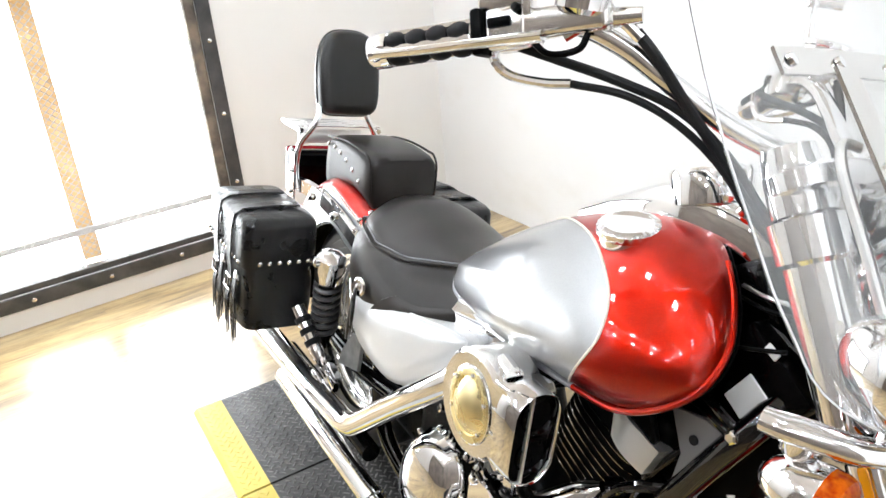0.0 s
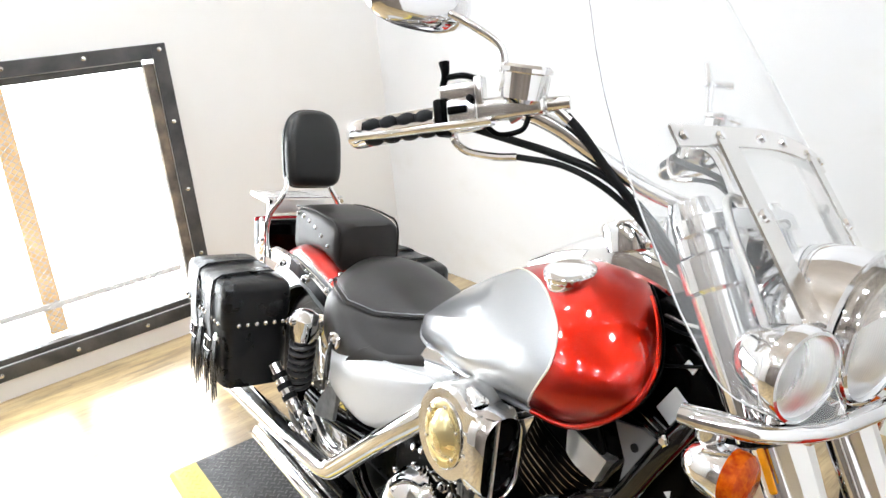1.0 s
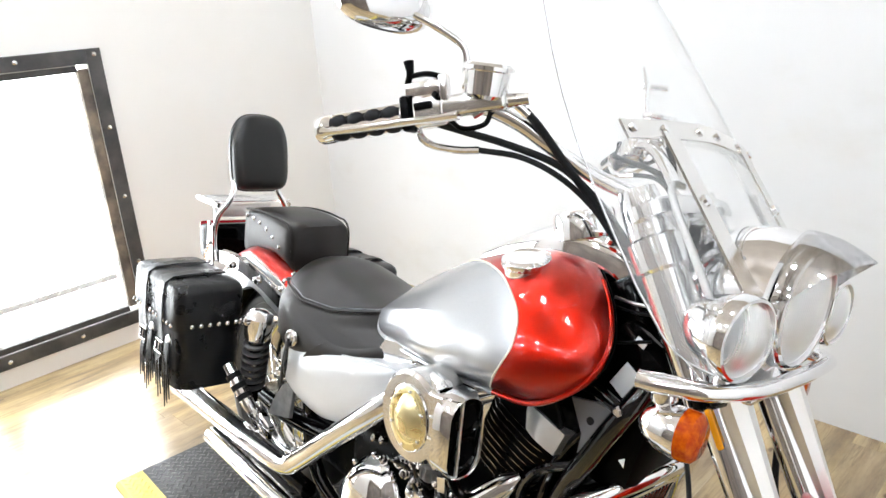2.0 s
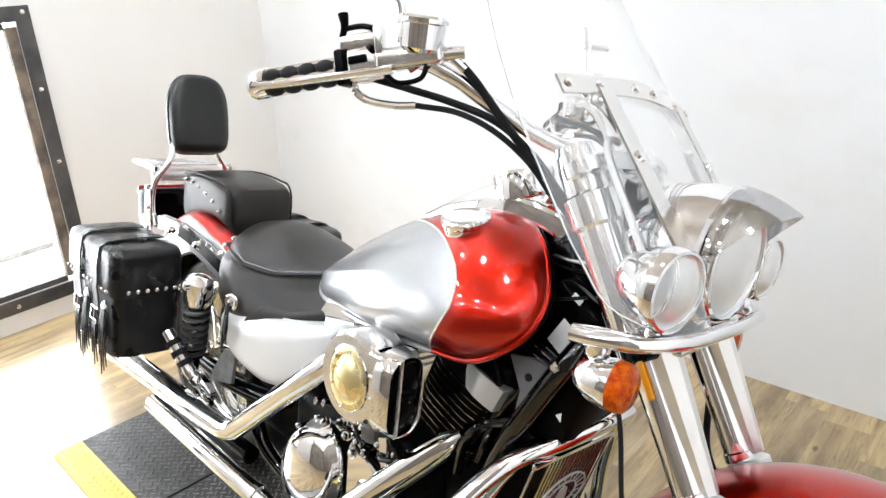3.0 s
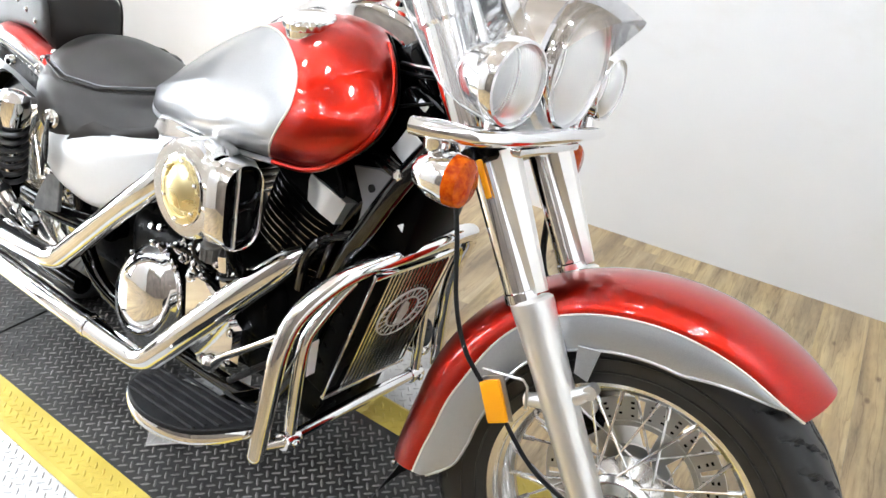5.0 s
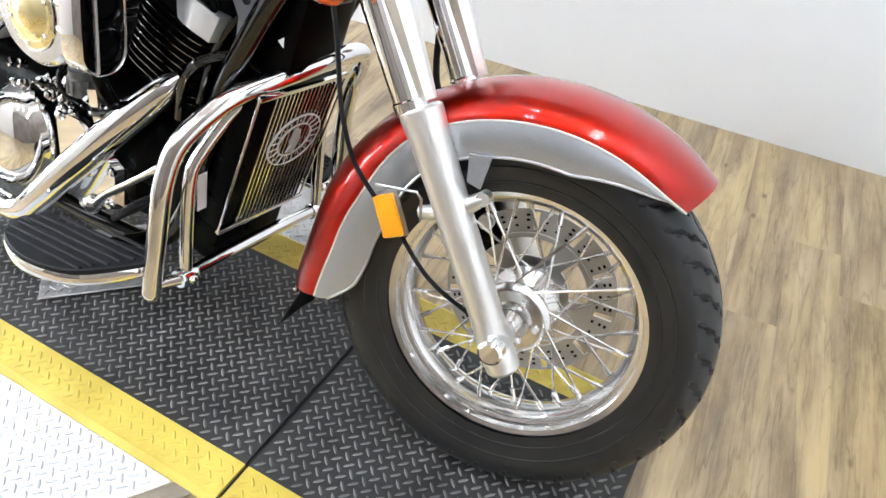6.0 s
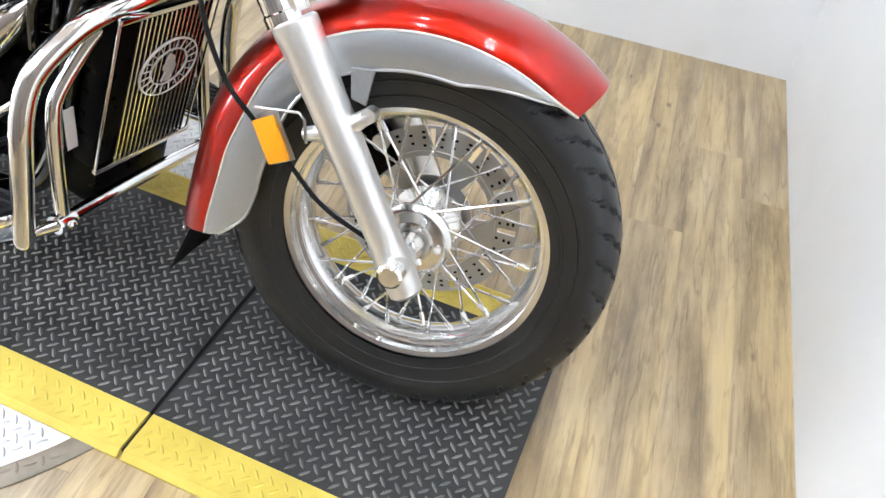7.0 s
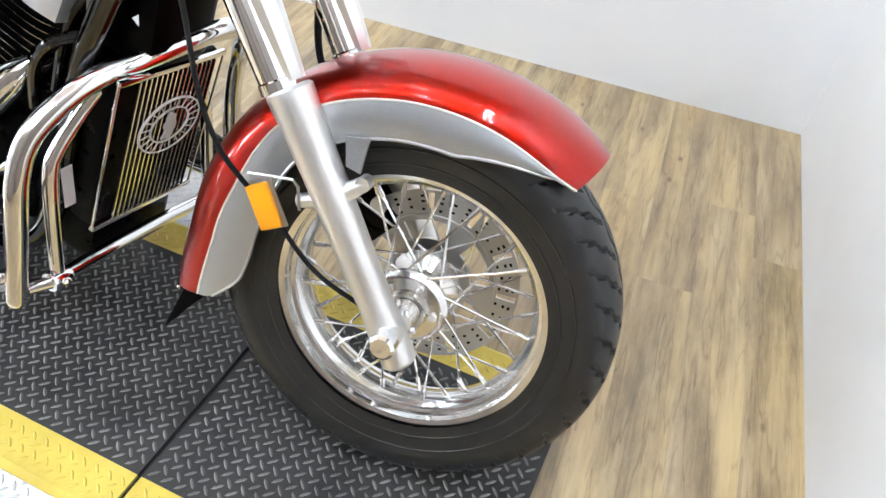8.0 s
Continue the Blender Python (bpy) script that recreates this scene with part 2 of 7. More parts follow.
def rings(bm, rows, closed=True, cap=True, wrap=False):
    """Skins a row of rings of equally many points."""
    vs = [[bm.verts.new(p) for p in r] for r in rows]
    n = len(rows[0])
    pairs = list(zip(vs, vs[1:])) + ([(vs[-1], vs[0])] if wrap else [])
    for a, b in pairs:
        for i in range(n if closed else n - 1):
            j = (i + 1) % n
            try:
                bm.faces.new((a[i], a[j], b[j], b[i]))
            except ValueError:
                pass
    if cap and closed and not wrap:
        for r in (vs[0], vs[-1]):
            try:
                bm.faces.new(r)
            except ValueError:
                pass
    return vs


def smooth_line(pts, steps=6):
    """A Catmull-Rom line through the points; works on tuples of any length."""
    p = [np.array(q, float) for q in pts]
    p = [2 * p[0] - p[1]] + p + [2 * p[-1] - p[-2]]
    out = []
    for i in range(1, len(p) - 2):
        for k in range(steps):
            t = k / steps
            out.append(0.5 * (2 * p[i] + (p[i + 1] - p[i - 1]) * t + (2 * p[i - 1] - 5 * p[i] + 4 * p[i + 1] - p[i + 2]) * t * t
                              + (3 * p[i] - p[i - 1] - 3 * p[i + 1] + p[i + 2]) * t ** 3))
    out.append(p[-2])
    return out


def tube(bm, pts, r, seg=12, steps=6, smooth=True, cap=True, squash=1.0):
    """A pipe along a line; r is one radius or one for each point."""
    rr = r if isinstance(r, (list, tuple)) else [r] * len(pts)
    line = [(*p, q) for p, q in zip(pts, rr)]
    line = smooth_line(line, steps) if smooth and len(pts) > 2 else [np.array(q, float) for q in line]
    P = [Vector(q[:3]) for q in line]
    rows, up = [], None
    for i, p in enumerate(P):
        d = (P[min(i + 1, len(P) - 1)] - P[max(i - 1, 0)]).normalized()
        if up is None:
            up = Vector((0, 0, 1)) if abs(d.z) < 0.9 else Vector((0, 1, 0))
        side = d.cross(up).normalized()
        up = side.cross(d).normalized()
        q = float(line[i][3])
        rows.append([p + q * (math.cos(a) * side + squash * math.sin(a) * up) for a in np.linspace(0, 2 * math.pi, seg, endpoint=False)])
    rings(bm, rows, cap=cap)
    return bm


def lathe(bm, profile, centre, axis, seg=32, wrap=False, cap=True):
    """Turns a profile of (along, radius) about an axis."""
    a = Vector(axis).normalized()
    u = a.orthogonal().normalized()
    v = a.cross(u)
    c = Vector(centre)
    rows = [[c + a * h + max(r, 1e-5) * (math.cos(t) * u + math.sin(t) * v) for t in np.linspace(0, 2 * math.pi, seg, endpoint=False)] for h, r in profile]
    rings(bm, rows, wrap=wrap, cap=cap)
    return bm


def box(bm, size, m=None, bev=0.0, seg=2):
    r = bmesh.ops.create_cube(bm, size=1.0)
    vs = r["verts"]
    bmesh.ops.scale(bm, vec=size, verts=vs)
    if bev:
        es = list({e for v in vs for e in v.link_edges})
        g = bmesh.ops.bevel(bm, geom=es, offset=bev, segments=seg, affect="EDGES", profile=0.5)
        vs = list({v for f in g["faces"] for v in f.verts} | {v for v in vs if v.is_valid})
    if m is not None:
        bmesh.ops.transform(bm, matrix=m, verts=vs)
    return bm


def prism(bm, outline, thick, m=None, bev=0.0):
    """An outline in x and z, extruded along y by thick (centred), with softened rims."""
    h = thick / 2
    if bev:
        c = np.mean(np.array(outline), axis=0)
        def inner(p):
            d = np.array(p) - c
            return tuple(c + d * max(0.0, 1 - bev / max(np.linalg.norm(d), 1e-6)))
        inn = [inner(p) for p in outline]
        rows = [[(x, -h, z) for x, z in inn], [(x, -h + bev, z) for x, z in outline], [(x, h - bev, z) for x, z in outline], [(x, h, z) for x, z in inn]]
    else:
        rows = [[(x, -h, z) for x, z in outline], [(x, h, z) for x, z in outline]]
    if m is not None:
        rows = [[m @ Vector(p) for p in r] for r in rows]
    rings(bm, rows)
    return bm


def ball(bm, c, r, seg=14, squash=(1, 1, 1)):
    m = Matrix.Translation(c) @ Matrix.Diagonal((r * squash[0], r * squash[1], r * squash[2], 1))
    bmesh.ops.create_uvsphere(bm, u_segments=seg, v_segments=max(6, seg // 2 + 1), radius=1.0, matrix=m)
    return bm


def B():
    return bmesh.new()


# ---------- the setting ----------
FL = -0.015
TTX, TTY = -0.955, -0.10
TTR, RINGR = 0.615, 0.655
SX0, SX1 = -2.05, 0.268
SY0, SY1 = -0.40, 0.20
SEAM_REAR, SEAM_FRONT = -1.585, -0.33

# room corners: the two walls in view meet at C1
C1 = Vector((0.61, 1.425))
W2DIR = Vector((0.112, -1.39)).normalized()
W1DIR = Vector((-1.0, -0.051)).normalized()
C0 = Vector((-3.21, 1.242))
WWDIR = Vector((0.09, -1.0)).normalized()


def wall_slab(name, a, b, inward, height=CEIL, thick=0.12, z0=FL):
    """A wall from a to b whose inner face lies on that line."""
    a, b = Vector(a), Vector(b)
    n = -Vector(inward).normalized() * thick
    q = [a, b, b + n, a + n]
    v = [(p.x, p.y, z0) for p in q] + [(p.x, p.y, z0 + height) for p in q]
    f = [(0, 1, 2, 3), (4, 5, 6, 7), (0, 1, 5, 4), (1, 2, 6, 5), (2, 3, 7, 6), (3, 0, 4, 7)]
    bm = B()
    vs = [bm.verts.new(p) for p in v]
    for i in f:
        bm.faces.new([vs[k] for k in i])
    return bm


def structure(name, bm, material, label, smooth=0):
    return tagged(part(name, bm, material, None, smooth=smooth), label, "", "", "structure")


C2 = C1 + W2DIR * 5.2
C3 = C0 + WWDIR * 5.2
structure("wall_north", wall_slab("w", C0 + W1DIR * 0.12, C1 + Vector((0.12, 0)), (0, -1)), WALL, "plain white painted wall behind the motorcycle")
WEND = C1 + W2DIR * 2.2
structure("wall_east", wall_slab("w", C1, WEND, (-1, 0)), WALL, "plain white painted wall ahead of the front wheel")
# two added walls out of view, dark so that chrome mirrors less white
structure("wall_east_rear", wall_slab("w", WEND + Vector((0.004, 0)), C2 + Vector((0.004, 0)), (-1, 0)), BACKWALL, "unseen tan wall closing the room, kept dark for the reflections")
structure("wall_south", wall_slab("w", C3, C2, (0, 1)), BACKWALL, "unseen tan wall closing the room, kept dark for the reflections")


def window_wall():
    """The wall with the mesh-covered opening, built of four blocks round it; s runs along the wall from its north end."""
    t = WWDIR
    n = Vector((-1, 0)) * 0.14
    s0, s1 = (C0.y - 0.088), (C0.y + 1.35)
    z0, z1 = 0.125, 1.205
    bm = B()
    for a, b, lo, hi in ((0 - 0.12, s0, FL, CEIL + FL), (s1, 5.2, FL, CEIL + FL), (s0, s1, FL, z0), (s0, s1, z1, CEIL + FL)):
        p, q = C0 + t * a, C0 + t * b
        v = [bm.verts.new((*w, z)) for z in (lo, hi) for w in (p, q, q + n, p + n)]
        for f in ((0, 1, 2, 3), (4, 5, 6, 7), (0, 1, 5, 4), (1, 2, 6, 5), (2, 3, 7, 6), (3, 0, 4, 7)):
            bm.faces.new([v[i] for i in f])
    structure("wall_west", bm, CREAM, "cream painted wall with a mesh-covered window opening")
    return s0, s1, z0, z1


S0_, S1_, Z0_, Z1_ = window_wall()


def on_ww(s, z, out=0.0):
    p = C0 + WWDIR * s
    return Vector((p.x + out, p.y, z))


def window():
    """Dark steel frame with screws, expanded metal in front of a bright opening, an ochre post behind."""
    win = tagged(empty("window_1", Matrix.Translation(on_ww((S0_ + S1_) / 2, Z0_))), "dark steel window frame with expanded metal mesh", "", "", "structure")
    inv = win.matrix_basis.inverted()

    def bar(name, sa, sb, za, zb, oa, ob_, material, label=""):
        bm = B()
        c = [on_ww(s, z, o) for o in (oa, ob_) for s, z in ((sa, za), (sb, za), (sb, zb), (sa, zb))]
        v = [bm.verts.new(inv @ p) for p in c]
        for f in ((0, 1, 2, 3), (4, 5, 6, 7), (0, 1, 5, 4), (1, 2, 6, 5), (2, 3, 7, 6), (3, 0, 4, 7)):
            bm.faces.new([v[i] for i in f])
        bmesh.ops.bevel(bm, geom=list(bm.edges), offset=0.002, segments=1, affect="EDGES")
        return part(name, bm, material, win, label, smooth=0)

    w = 0.058
    bar("window_frame", S0_ - w, S0_, Z0_ - w, Z1_ + w, 0.002, 0.012, FRAMEM)
    bar("window_frame", S1_, S1_ + w, Z0_ - w, Z1_ + w, 0.002, 0.012, FRAMEM)
    bar("window_frame", S0_ + 0.001, S1_ - 0.001, Z1_, Z1_ + w, 0.002, 0.012, FRAMEM)
    bar("window_frame", S0_ + 0.001, S1_ - 0.001, Z0_ - w, Z0_, 0.002, 0.012, FRAMEM)
    # reveals
    bar("reveal", S0_ + 0.001, S0_ + 0.045, Z0_ + 0.02, Z1_ - 0.02, -0.045, -0.002, REVEAL, "weathered brown reveal board")
    bar("reveal", S0_ + 0.046, S1_ - 0.001, Z1_ - 0.030, Z1_ - 0.004, -0.045, -0.004, FRAMEM)
    bar("light_strip", S0_ + 0.046, S1_ - 0.001, Z1_ - 0.0035, Z1_ - 0.0005, -0.02, 0.006, BASEM, "thin white edge strip")
    bar("reveal", S0_ + 0.046, S1_ - 0.001, Z0_ + 0.001, Z0_ + 0.026, -0.045, -0.004, FRAMEM)
    bar("post", S0_ + 0.565, S0_ + 0.635, Z0_ + 0.03, Z1_ - 0.034, -0.125, -0.085, STUD, "ochre painted post behind the mesh")
    bar("rail", S0_ + 0.05, S1_ - 0.01, 0.27, 0.295, -0.083, -0.065, MESHM, "grey rail behind the mesh")
    bar("case", S0_ + 0.96, S0_ + 1.30, 0.20, 0.395, -0.13, -0.09, FRAMEM, "dark case standing behind the mesh")
    # screws
    me = None
    k = 0
    for s, z in [(S0_ - 0.03, 1.24 - 0.298 * i) for i in range(4)] + [(S0_ + 0.27 + 0.29 * i, Z0_ - 0.03) for i in range(4)] + [(S0_ + 0.27 + 0.29 * i, Z1_ + 0.033) for i in range(4)]:
        if me is None:
            bm = B()
            lathe(bm, [(0, 0.009), (0.002, 0.009), (0.004, 0.006), (0.005, 0.0)], (0, 0, 0), (1, 0, 0), 12)
            ob = part("screw", bm, POLISHED, win, "bright screw head", m=Matrix.Translation(inv @ on_ww(s, z, 0.0115)))
            me = ob.data
        else:
            ob = new("screw", me)
            ob.parent = win
            ob.matrix_basis = Matrix.Translation(inv @ on_ww(s, z, 0.0115))
    # expanded metal: rows of short slanted strands
    verts, faces = [], []
    pw, ph = 0.030, 0.0135
    ns, nz = int((S1_ - S0_) / pw), int((Z1_ - Z0_ - 0.06) / ph)

    def strand(a, b, r=0.0017):
        d = (b - a).normalized()
        u = Vector((1, 0, 0))
        v = d.cross(u).normalized()
        k = len(verts)
        for p in (a, b):
            verts.extend([inv @ (p + r * u), inv @ (p + r * v), inv @ (p - r * u), inv @ (p - r * v)])
        faces.extend([(k, k + 1, k + 5, k + 4), (k + 1, k + 2, k + 6, k + 5), (k + 2, k + 3, k + 7, k + 6), (k + 3, k, k + 4, k + 7)])

    for j in range(nz):
        for i in range(ns):
            s = S0_ + 0.05 + (i + 0.5 * (j % 2)) * pw
            z = Z0_ + 0.03 + j * ph
            if s + pw / 2 < S1_:
                strand(on_ww(s, z, -0.03), on_ww(s + pw / 2, z + ph, -0.03))
                strand(on_ww(s, z, -0.03), on_ww(s - pw / 2, z + ph, -0.03))
    tagged(mesh_ob("mesh", verts, faces, MESHM, win, "pale expanded metal mesh", smooth=0), kind="stuff")
    return win


window()
# bright daylight seen through the opening
bm = B()
v = [bm.verts.new(on_ww(s, z, -0.6)) for s, z in ((-0.6, -0.4), (5.4, -0.4), (5.4, 2.2), (-0.6, 2.2))]
bm.faces.new(v)
structure("backdrop", bm, DAY, "bright daylight beyond the window")

bm = B()
v = [(C0.x - 0.2, C0.y + 0.3), (C1.x + 0.2, C1.y + 0.3), (C2.x + 0.2, C2.y - 0.2), (C0.x + 0.3, C0.y - 5.5)]
lo = [bm.verts.new((*p, FL + CEIL)) for p in v]
hi = [bm.verts.new((*p, FL + CEIL + 0.1)) for p in v]
bm.faces.new(lo), bm.faces.new(hi)
for i in range(4):
    bm.faces.new((lo[i], lo[(i + 1) % 4], hi[(i + 1) % 4], hi[i]))
structure("ceiling", bm, CEILM, "plain tan ceiling")


def ceiling_light():
    e = tagged(empty("ceiling_light"), "white twin-tube ceiling light fixture", "lamp", "rows of ceiling lights")
    bm = B()
    box(bm, (0.16, 0.18, 0.04), Matrix.Translation((0, 0, 0.035)), 0.008)
    part("body", bm, CEILM, e)
    for x in (-0.045, 0.045):
        bm = B()
        tube(bm, [(x, -0.065, -0.008), (x, 0.065, -0.008)], 0.016, 12)
        part("tube", bm, LAMP, e, "glowing white tube")
    return e


light0 = ceiling_light()
spots = [(x, y) for x in (-2.6, -1.62, -0.64, 0.34) for y in (-0.35, -1.15, -1.95, -2.75) if (x, y) not in ((-1.62, -1.15), (-0.64, -1.15))] + [(-2.6, 0.45)]
for i, (x, y) in enumerate(spots):
    m = Matrix.Translation((x, y, FL + CEIL - 0.065))
    if i == 0:
        light0.matrix_basis = m
    else:
        copy_thing(light0, m)


# ---------- turntable and tread strip ----------
def lugs(name, inside, x0, x1, y0, y1, z, material, parent, pitch=0.0190, label=""):
    """Raised lens-shaped lugs in the crossed pattern of tread plate, joined."""
    verts, faces = [], []
    n = int((abs(x1 - x0) + abs(y1 - y0)) / pitch) + 4
    L, W, H = 0.0112, 0.0027, 0.0018
    for i in range(-n, n):
        for j in range(-n, n):
            cx = x0 + (i + j) * pitch * 0.7071
            cy = y0 + (i - j) * pitch * 0.7071
            if not (x0 + 0.008 < cx < x1 - 0.008 and y0 + 0.008 < cy < y1 - 0.008 and inside(cx, cy)):
                continue
            a = math.pi / 4 if (i + j) % 2 else -math.pi / 4
            c, s = math.cos(a), math.sin(a)
            k = len(verts)
            prof = [(-L, 0, 0), (-L * 0.5, -W, 0), (L * 0.5, -W, 0), (L, 0, 0), (L * 0.5, W, 0), (-L * 0.5, W, 0),
                    (-L * 0.55, 0, H), (0, -W * 0.45, H), (L * 0.55, 0, H), (0, W * 0.45, H)]
            for px, py, pz in prof:
                verts.append((cx + px * c - py * s, cy + px * s + py * c, z + pz))
            for f in ((0, 1, 6), (1, 7, 6), (1, 2, 7), (2, 8, 7), (2, 3, 8), (3, 4, 8), (4, 9, 8), (4, 5, 9), (5, 6, 9), (5, 0, 6), (6, 7, 8), (6, 8, 9)):
                faces.append(tuple(k + q for q in f))
    return tagged(mesh_ob(name, verts, faces, material, parent, label, smooth=0), kind="stuff")


def turntable():
    tt = tagged(empty("turntable", Matrix.Translation((TTX, TTY, FL))), "round aluminium tread plate turntable set in the floor", "turntable")
    bm = B()
    lathe(bm, [(-0.02, 0.0), (-0.02, TTR), (0.001, TTR), (0.002, TTR - 0.002), (0.002, 0.0)], (0, 0, 0), (0, 0, 1), 128)
    part("disc", bm, ALUPLATE, tt, "bright aluminium tread disc")
    bm = B()
    lathe(bm, [(-0.02, TTR + 0.004), (0.004, TTR + 0.004), (0.0055, TTR + 0.008), (0.0055, RINGR - 0.004), (0.003, RINGR), (-0.02, RINGR)], (0, 0, 0), (0, 0, 1), 128, wrap=True, cap=False)
    part("ring", bm, RINGM, tt, "worn brownish metal ring round the disc")
    lugs("tread_lug", lambda x, y: math.hypot(x, y) < TTR - 0.012 and not (SY0 - TTY - 0.004 < y < SY1 - TTY + 0.004), -0.62, 0.62, -0.62, 0.62, 0.002, ALUPLATE, tt)
    lugs("ring_lug", lambda x, y: TTR + 0.014 < math.hypot(x, y) < RINGR - 0.012 and not (SY0 - TTY - 0.02 < y < SY1 - TTY + 0.02), -0.66, 0.66, -0.66, 0.66, 0.0055, RINGM, tt)
    for a in (200, 232, 262, 290, 318):
        bm = B()
        lathe(bm, [(0.0, 0.008), (0.003, 0.008), (0.0045, 0.004), (0.0045, 0.0)], (0.575 * math.cos(radians(a)), 0.575 * math.sin(radians(a)), 0.002), (0, 0, 1), 10)
        part("screw", bm, SATIN, tt, "flat screw head")
    return tt


turntable()


def tread_strip():
    st = tagged(empty("tread_strip", Matrix.Translation((0, 0, 0))), "dark tread plate runway with worn yellow painted edges", "runway")
    yb = 0.075
    gap = 0.004
    cuts = [(SX0, SEAM_REAR - gap), (SEAM_REAR + gap, SEAM_FRONT - gap), (SEAM_FRONT + gap, SX1)]
    for a, b in cuts:
        for (y0, y1), m_, nm in (((SY0, SY0 + yb), YELLOW, "edge_band"), ((SY0 + yb, SY1 - yb), DARKPLATE, "deck"), ((SY1 - yb, SY1), YELLOW, "edge_band")):
            bm = B()
            box(bm, (b - a, y1 - y0 - 0.0002, 0.012), Matrix.Translation(((a + b) / 2, (y0 + y1) / 2, -0.006)))
            d = part(nm, bm, m_, st, "worn yellow painted edge" if nm == "edge_band" else "", smooth=0)
            lugs("tread_lug", lambda x, y: True, a, b, y0, y1, 0.0, YELLOW if nm == "edge_band" else LUGDARK, d)
    # dark filler in the two joints
    for x in (SEAM_REAR, SEAM_FRONT):
        bm = B()
        box(bm, (2 * gap - 0.001, SY1 - SY0 - 0.002, 0.006), Matrix.Translation((x, (SY0 + SY1) / 2, -0.0085)))
        part("joint", bm, RUBBER, st, "black joint", smooth=0)
    # sloped lips along the two long sides
    for y, o in ((SY0, -1), (SY1, 1)):
        for a, b in cuts:
            bm = B()
            rings(bm, [[(x, y, -0.012), (x, y, -0.0005), (x, y + 0.012 * o, FL + 0.006), (x, y + 0.012 * o, FL)] for x in (a, b)])
            part("lip", bm, YELLOW, st, smooth=0)
    return st


tread_strip()


def centre_plate():
    """Square tread plate lying cornerwise over the pivot."""
    e = tagged(empty("pivot_plate", pose(TTX, TTY, 0.0018, 0, 0, 45)), "small square aluminium tread plate under the motorcycle", "plate")
    bm = B()
    box(bm, (0.212, 0.212, 0.005), Matrix.Translation((0, 0, 0.0025)), 0.0012, 1)
    p = part("plate", bm, ALUPLATE, e, smooth=0)
    lugs("tread_lug", lambda x, y: True, -0.106, 0.106, -0.106, 0.106, 0.005, ALUPLATE, p)


centre_plate()

# ---------- the motorcycle: its own axes are x ahead, y left, z up ----------
LEANB, HEAD, STEERA, RAKE = 12.2, -1.7, 9.0, 32.0
moto = tagged(empty("motorcycle", Matrix.Translation((0, -0.067, 0)) @ Matrix.Rotation(radians(HEAD), 4, "Z") @ Matrix.Rotation(radians(-LEANB), 4, "X")),
              "red and silver cruiser motorcycle with chrome trim leaning on its stand", "motorcycle")
AX = Vector((-math.sin(radians(RAKE)), 0, math.cos(radians(RAKE))))
PIV = Vector((-0.038, 0, 0.291))
STEER = Matrix.Translation(PIV) @ Matrix.Rotation(radians(STEERA), 4, AX) @ Matrix.Translation(-PIV)
AXLE = Vector((0, 0, 0.3105))
TYRE_R = 0.3145


def front(name, bm, material, label="", smooth=35):
    return part(name, bm, material, moto, label, smooth, STEER)


def copies(name, bm, material, parent, mats, label="", smooth=35):
    """Alike small pieces, each an object of its own on one mesh."""
    first = None
    for m in mats:
        if first is None:
            first = part(name, bm, material, parent, label, smooth, m)
        else:
            o = new(name, first.data)
            o.parent = parent
            o.matrix_basis = m
            if label:
                tagged(o, label)
    return first


def facing(p, n):
    """A pose at p whose z axis points along n."""
    return Matrix.Translation(p) @ Vector(n).to_track_quat("Z", "Y").to_matrix().to_4x4()


def both(fn):
    for s in (-1, 1):
        fn(s)


def tyre_mesh(bm, R, half, rim_r, centre, groove=True):
    """Round tyre; stepped zigzag channels run from beside the crown to the shoulders."""
    na, npf = (1116, 76) if groove else (240, 40)
    rows = []
    for a in range(na):
        th = 2 * math.pi * a / na
        row = []
        for k in range(npf + 1):
            u = -1 + 2 * k / npf
            ang = u * math.radians(118)
            y = half * math.sin(ang) if abs(ang) <= math.pi / 2 else half * math.copysign(1, ang) * (1 - 0.16 * (abs(ang) - math.pi / 2) / 0.49)
            t = abs(u)
            rr = rim_r + (R - rim_r) * (1 - t ** 2.6)
            if groove:
                ph = (th * 36 / (2 * math.pi) + (0.5 if y > 0 else 0.0)) % 1.0
                zig = 0.2 + float(np.interp(t, ZIG_T, ZIG_P))
                d = abs((ph - zig + 0.5) % 1.0 - 0.5)
                wide = 0.085 if t < 0.5 else 0.105
                if 0.10 < t < 0.66 and d < wide:
                    rr -= 0.0075 * min(1.0, (0.66 - t) * 12, (wide - d) * 45)
                if abs(ang) < 0.35 and abs(y / half - 0.10 * math.sin(th * 36)) < 0.05:
                    rr -= 0.004
            row.append(Vector((centre.x + rr * math.cos(th), centre.y + y, centre.z + rr * math.sin(th))))
        rows.append(row)
    rings(bm, rows, closed=False, cap=False, wrap=True)
    return bm


# course of a channel: share of the half width against share of the pitch
ZIG_T = (0.10, 0.22, 0.27, 0.38, 0.43, 0.54, 0.58, 0.66)
ZIG_P = (0.00, 0.16, 0.42, 0.52, 0.80, 0.90, 1.10, 1.16)


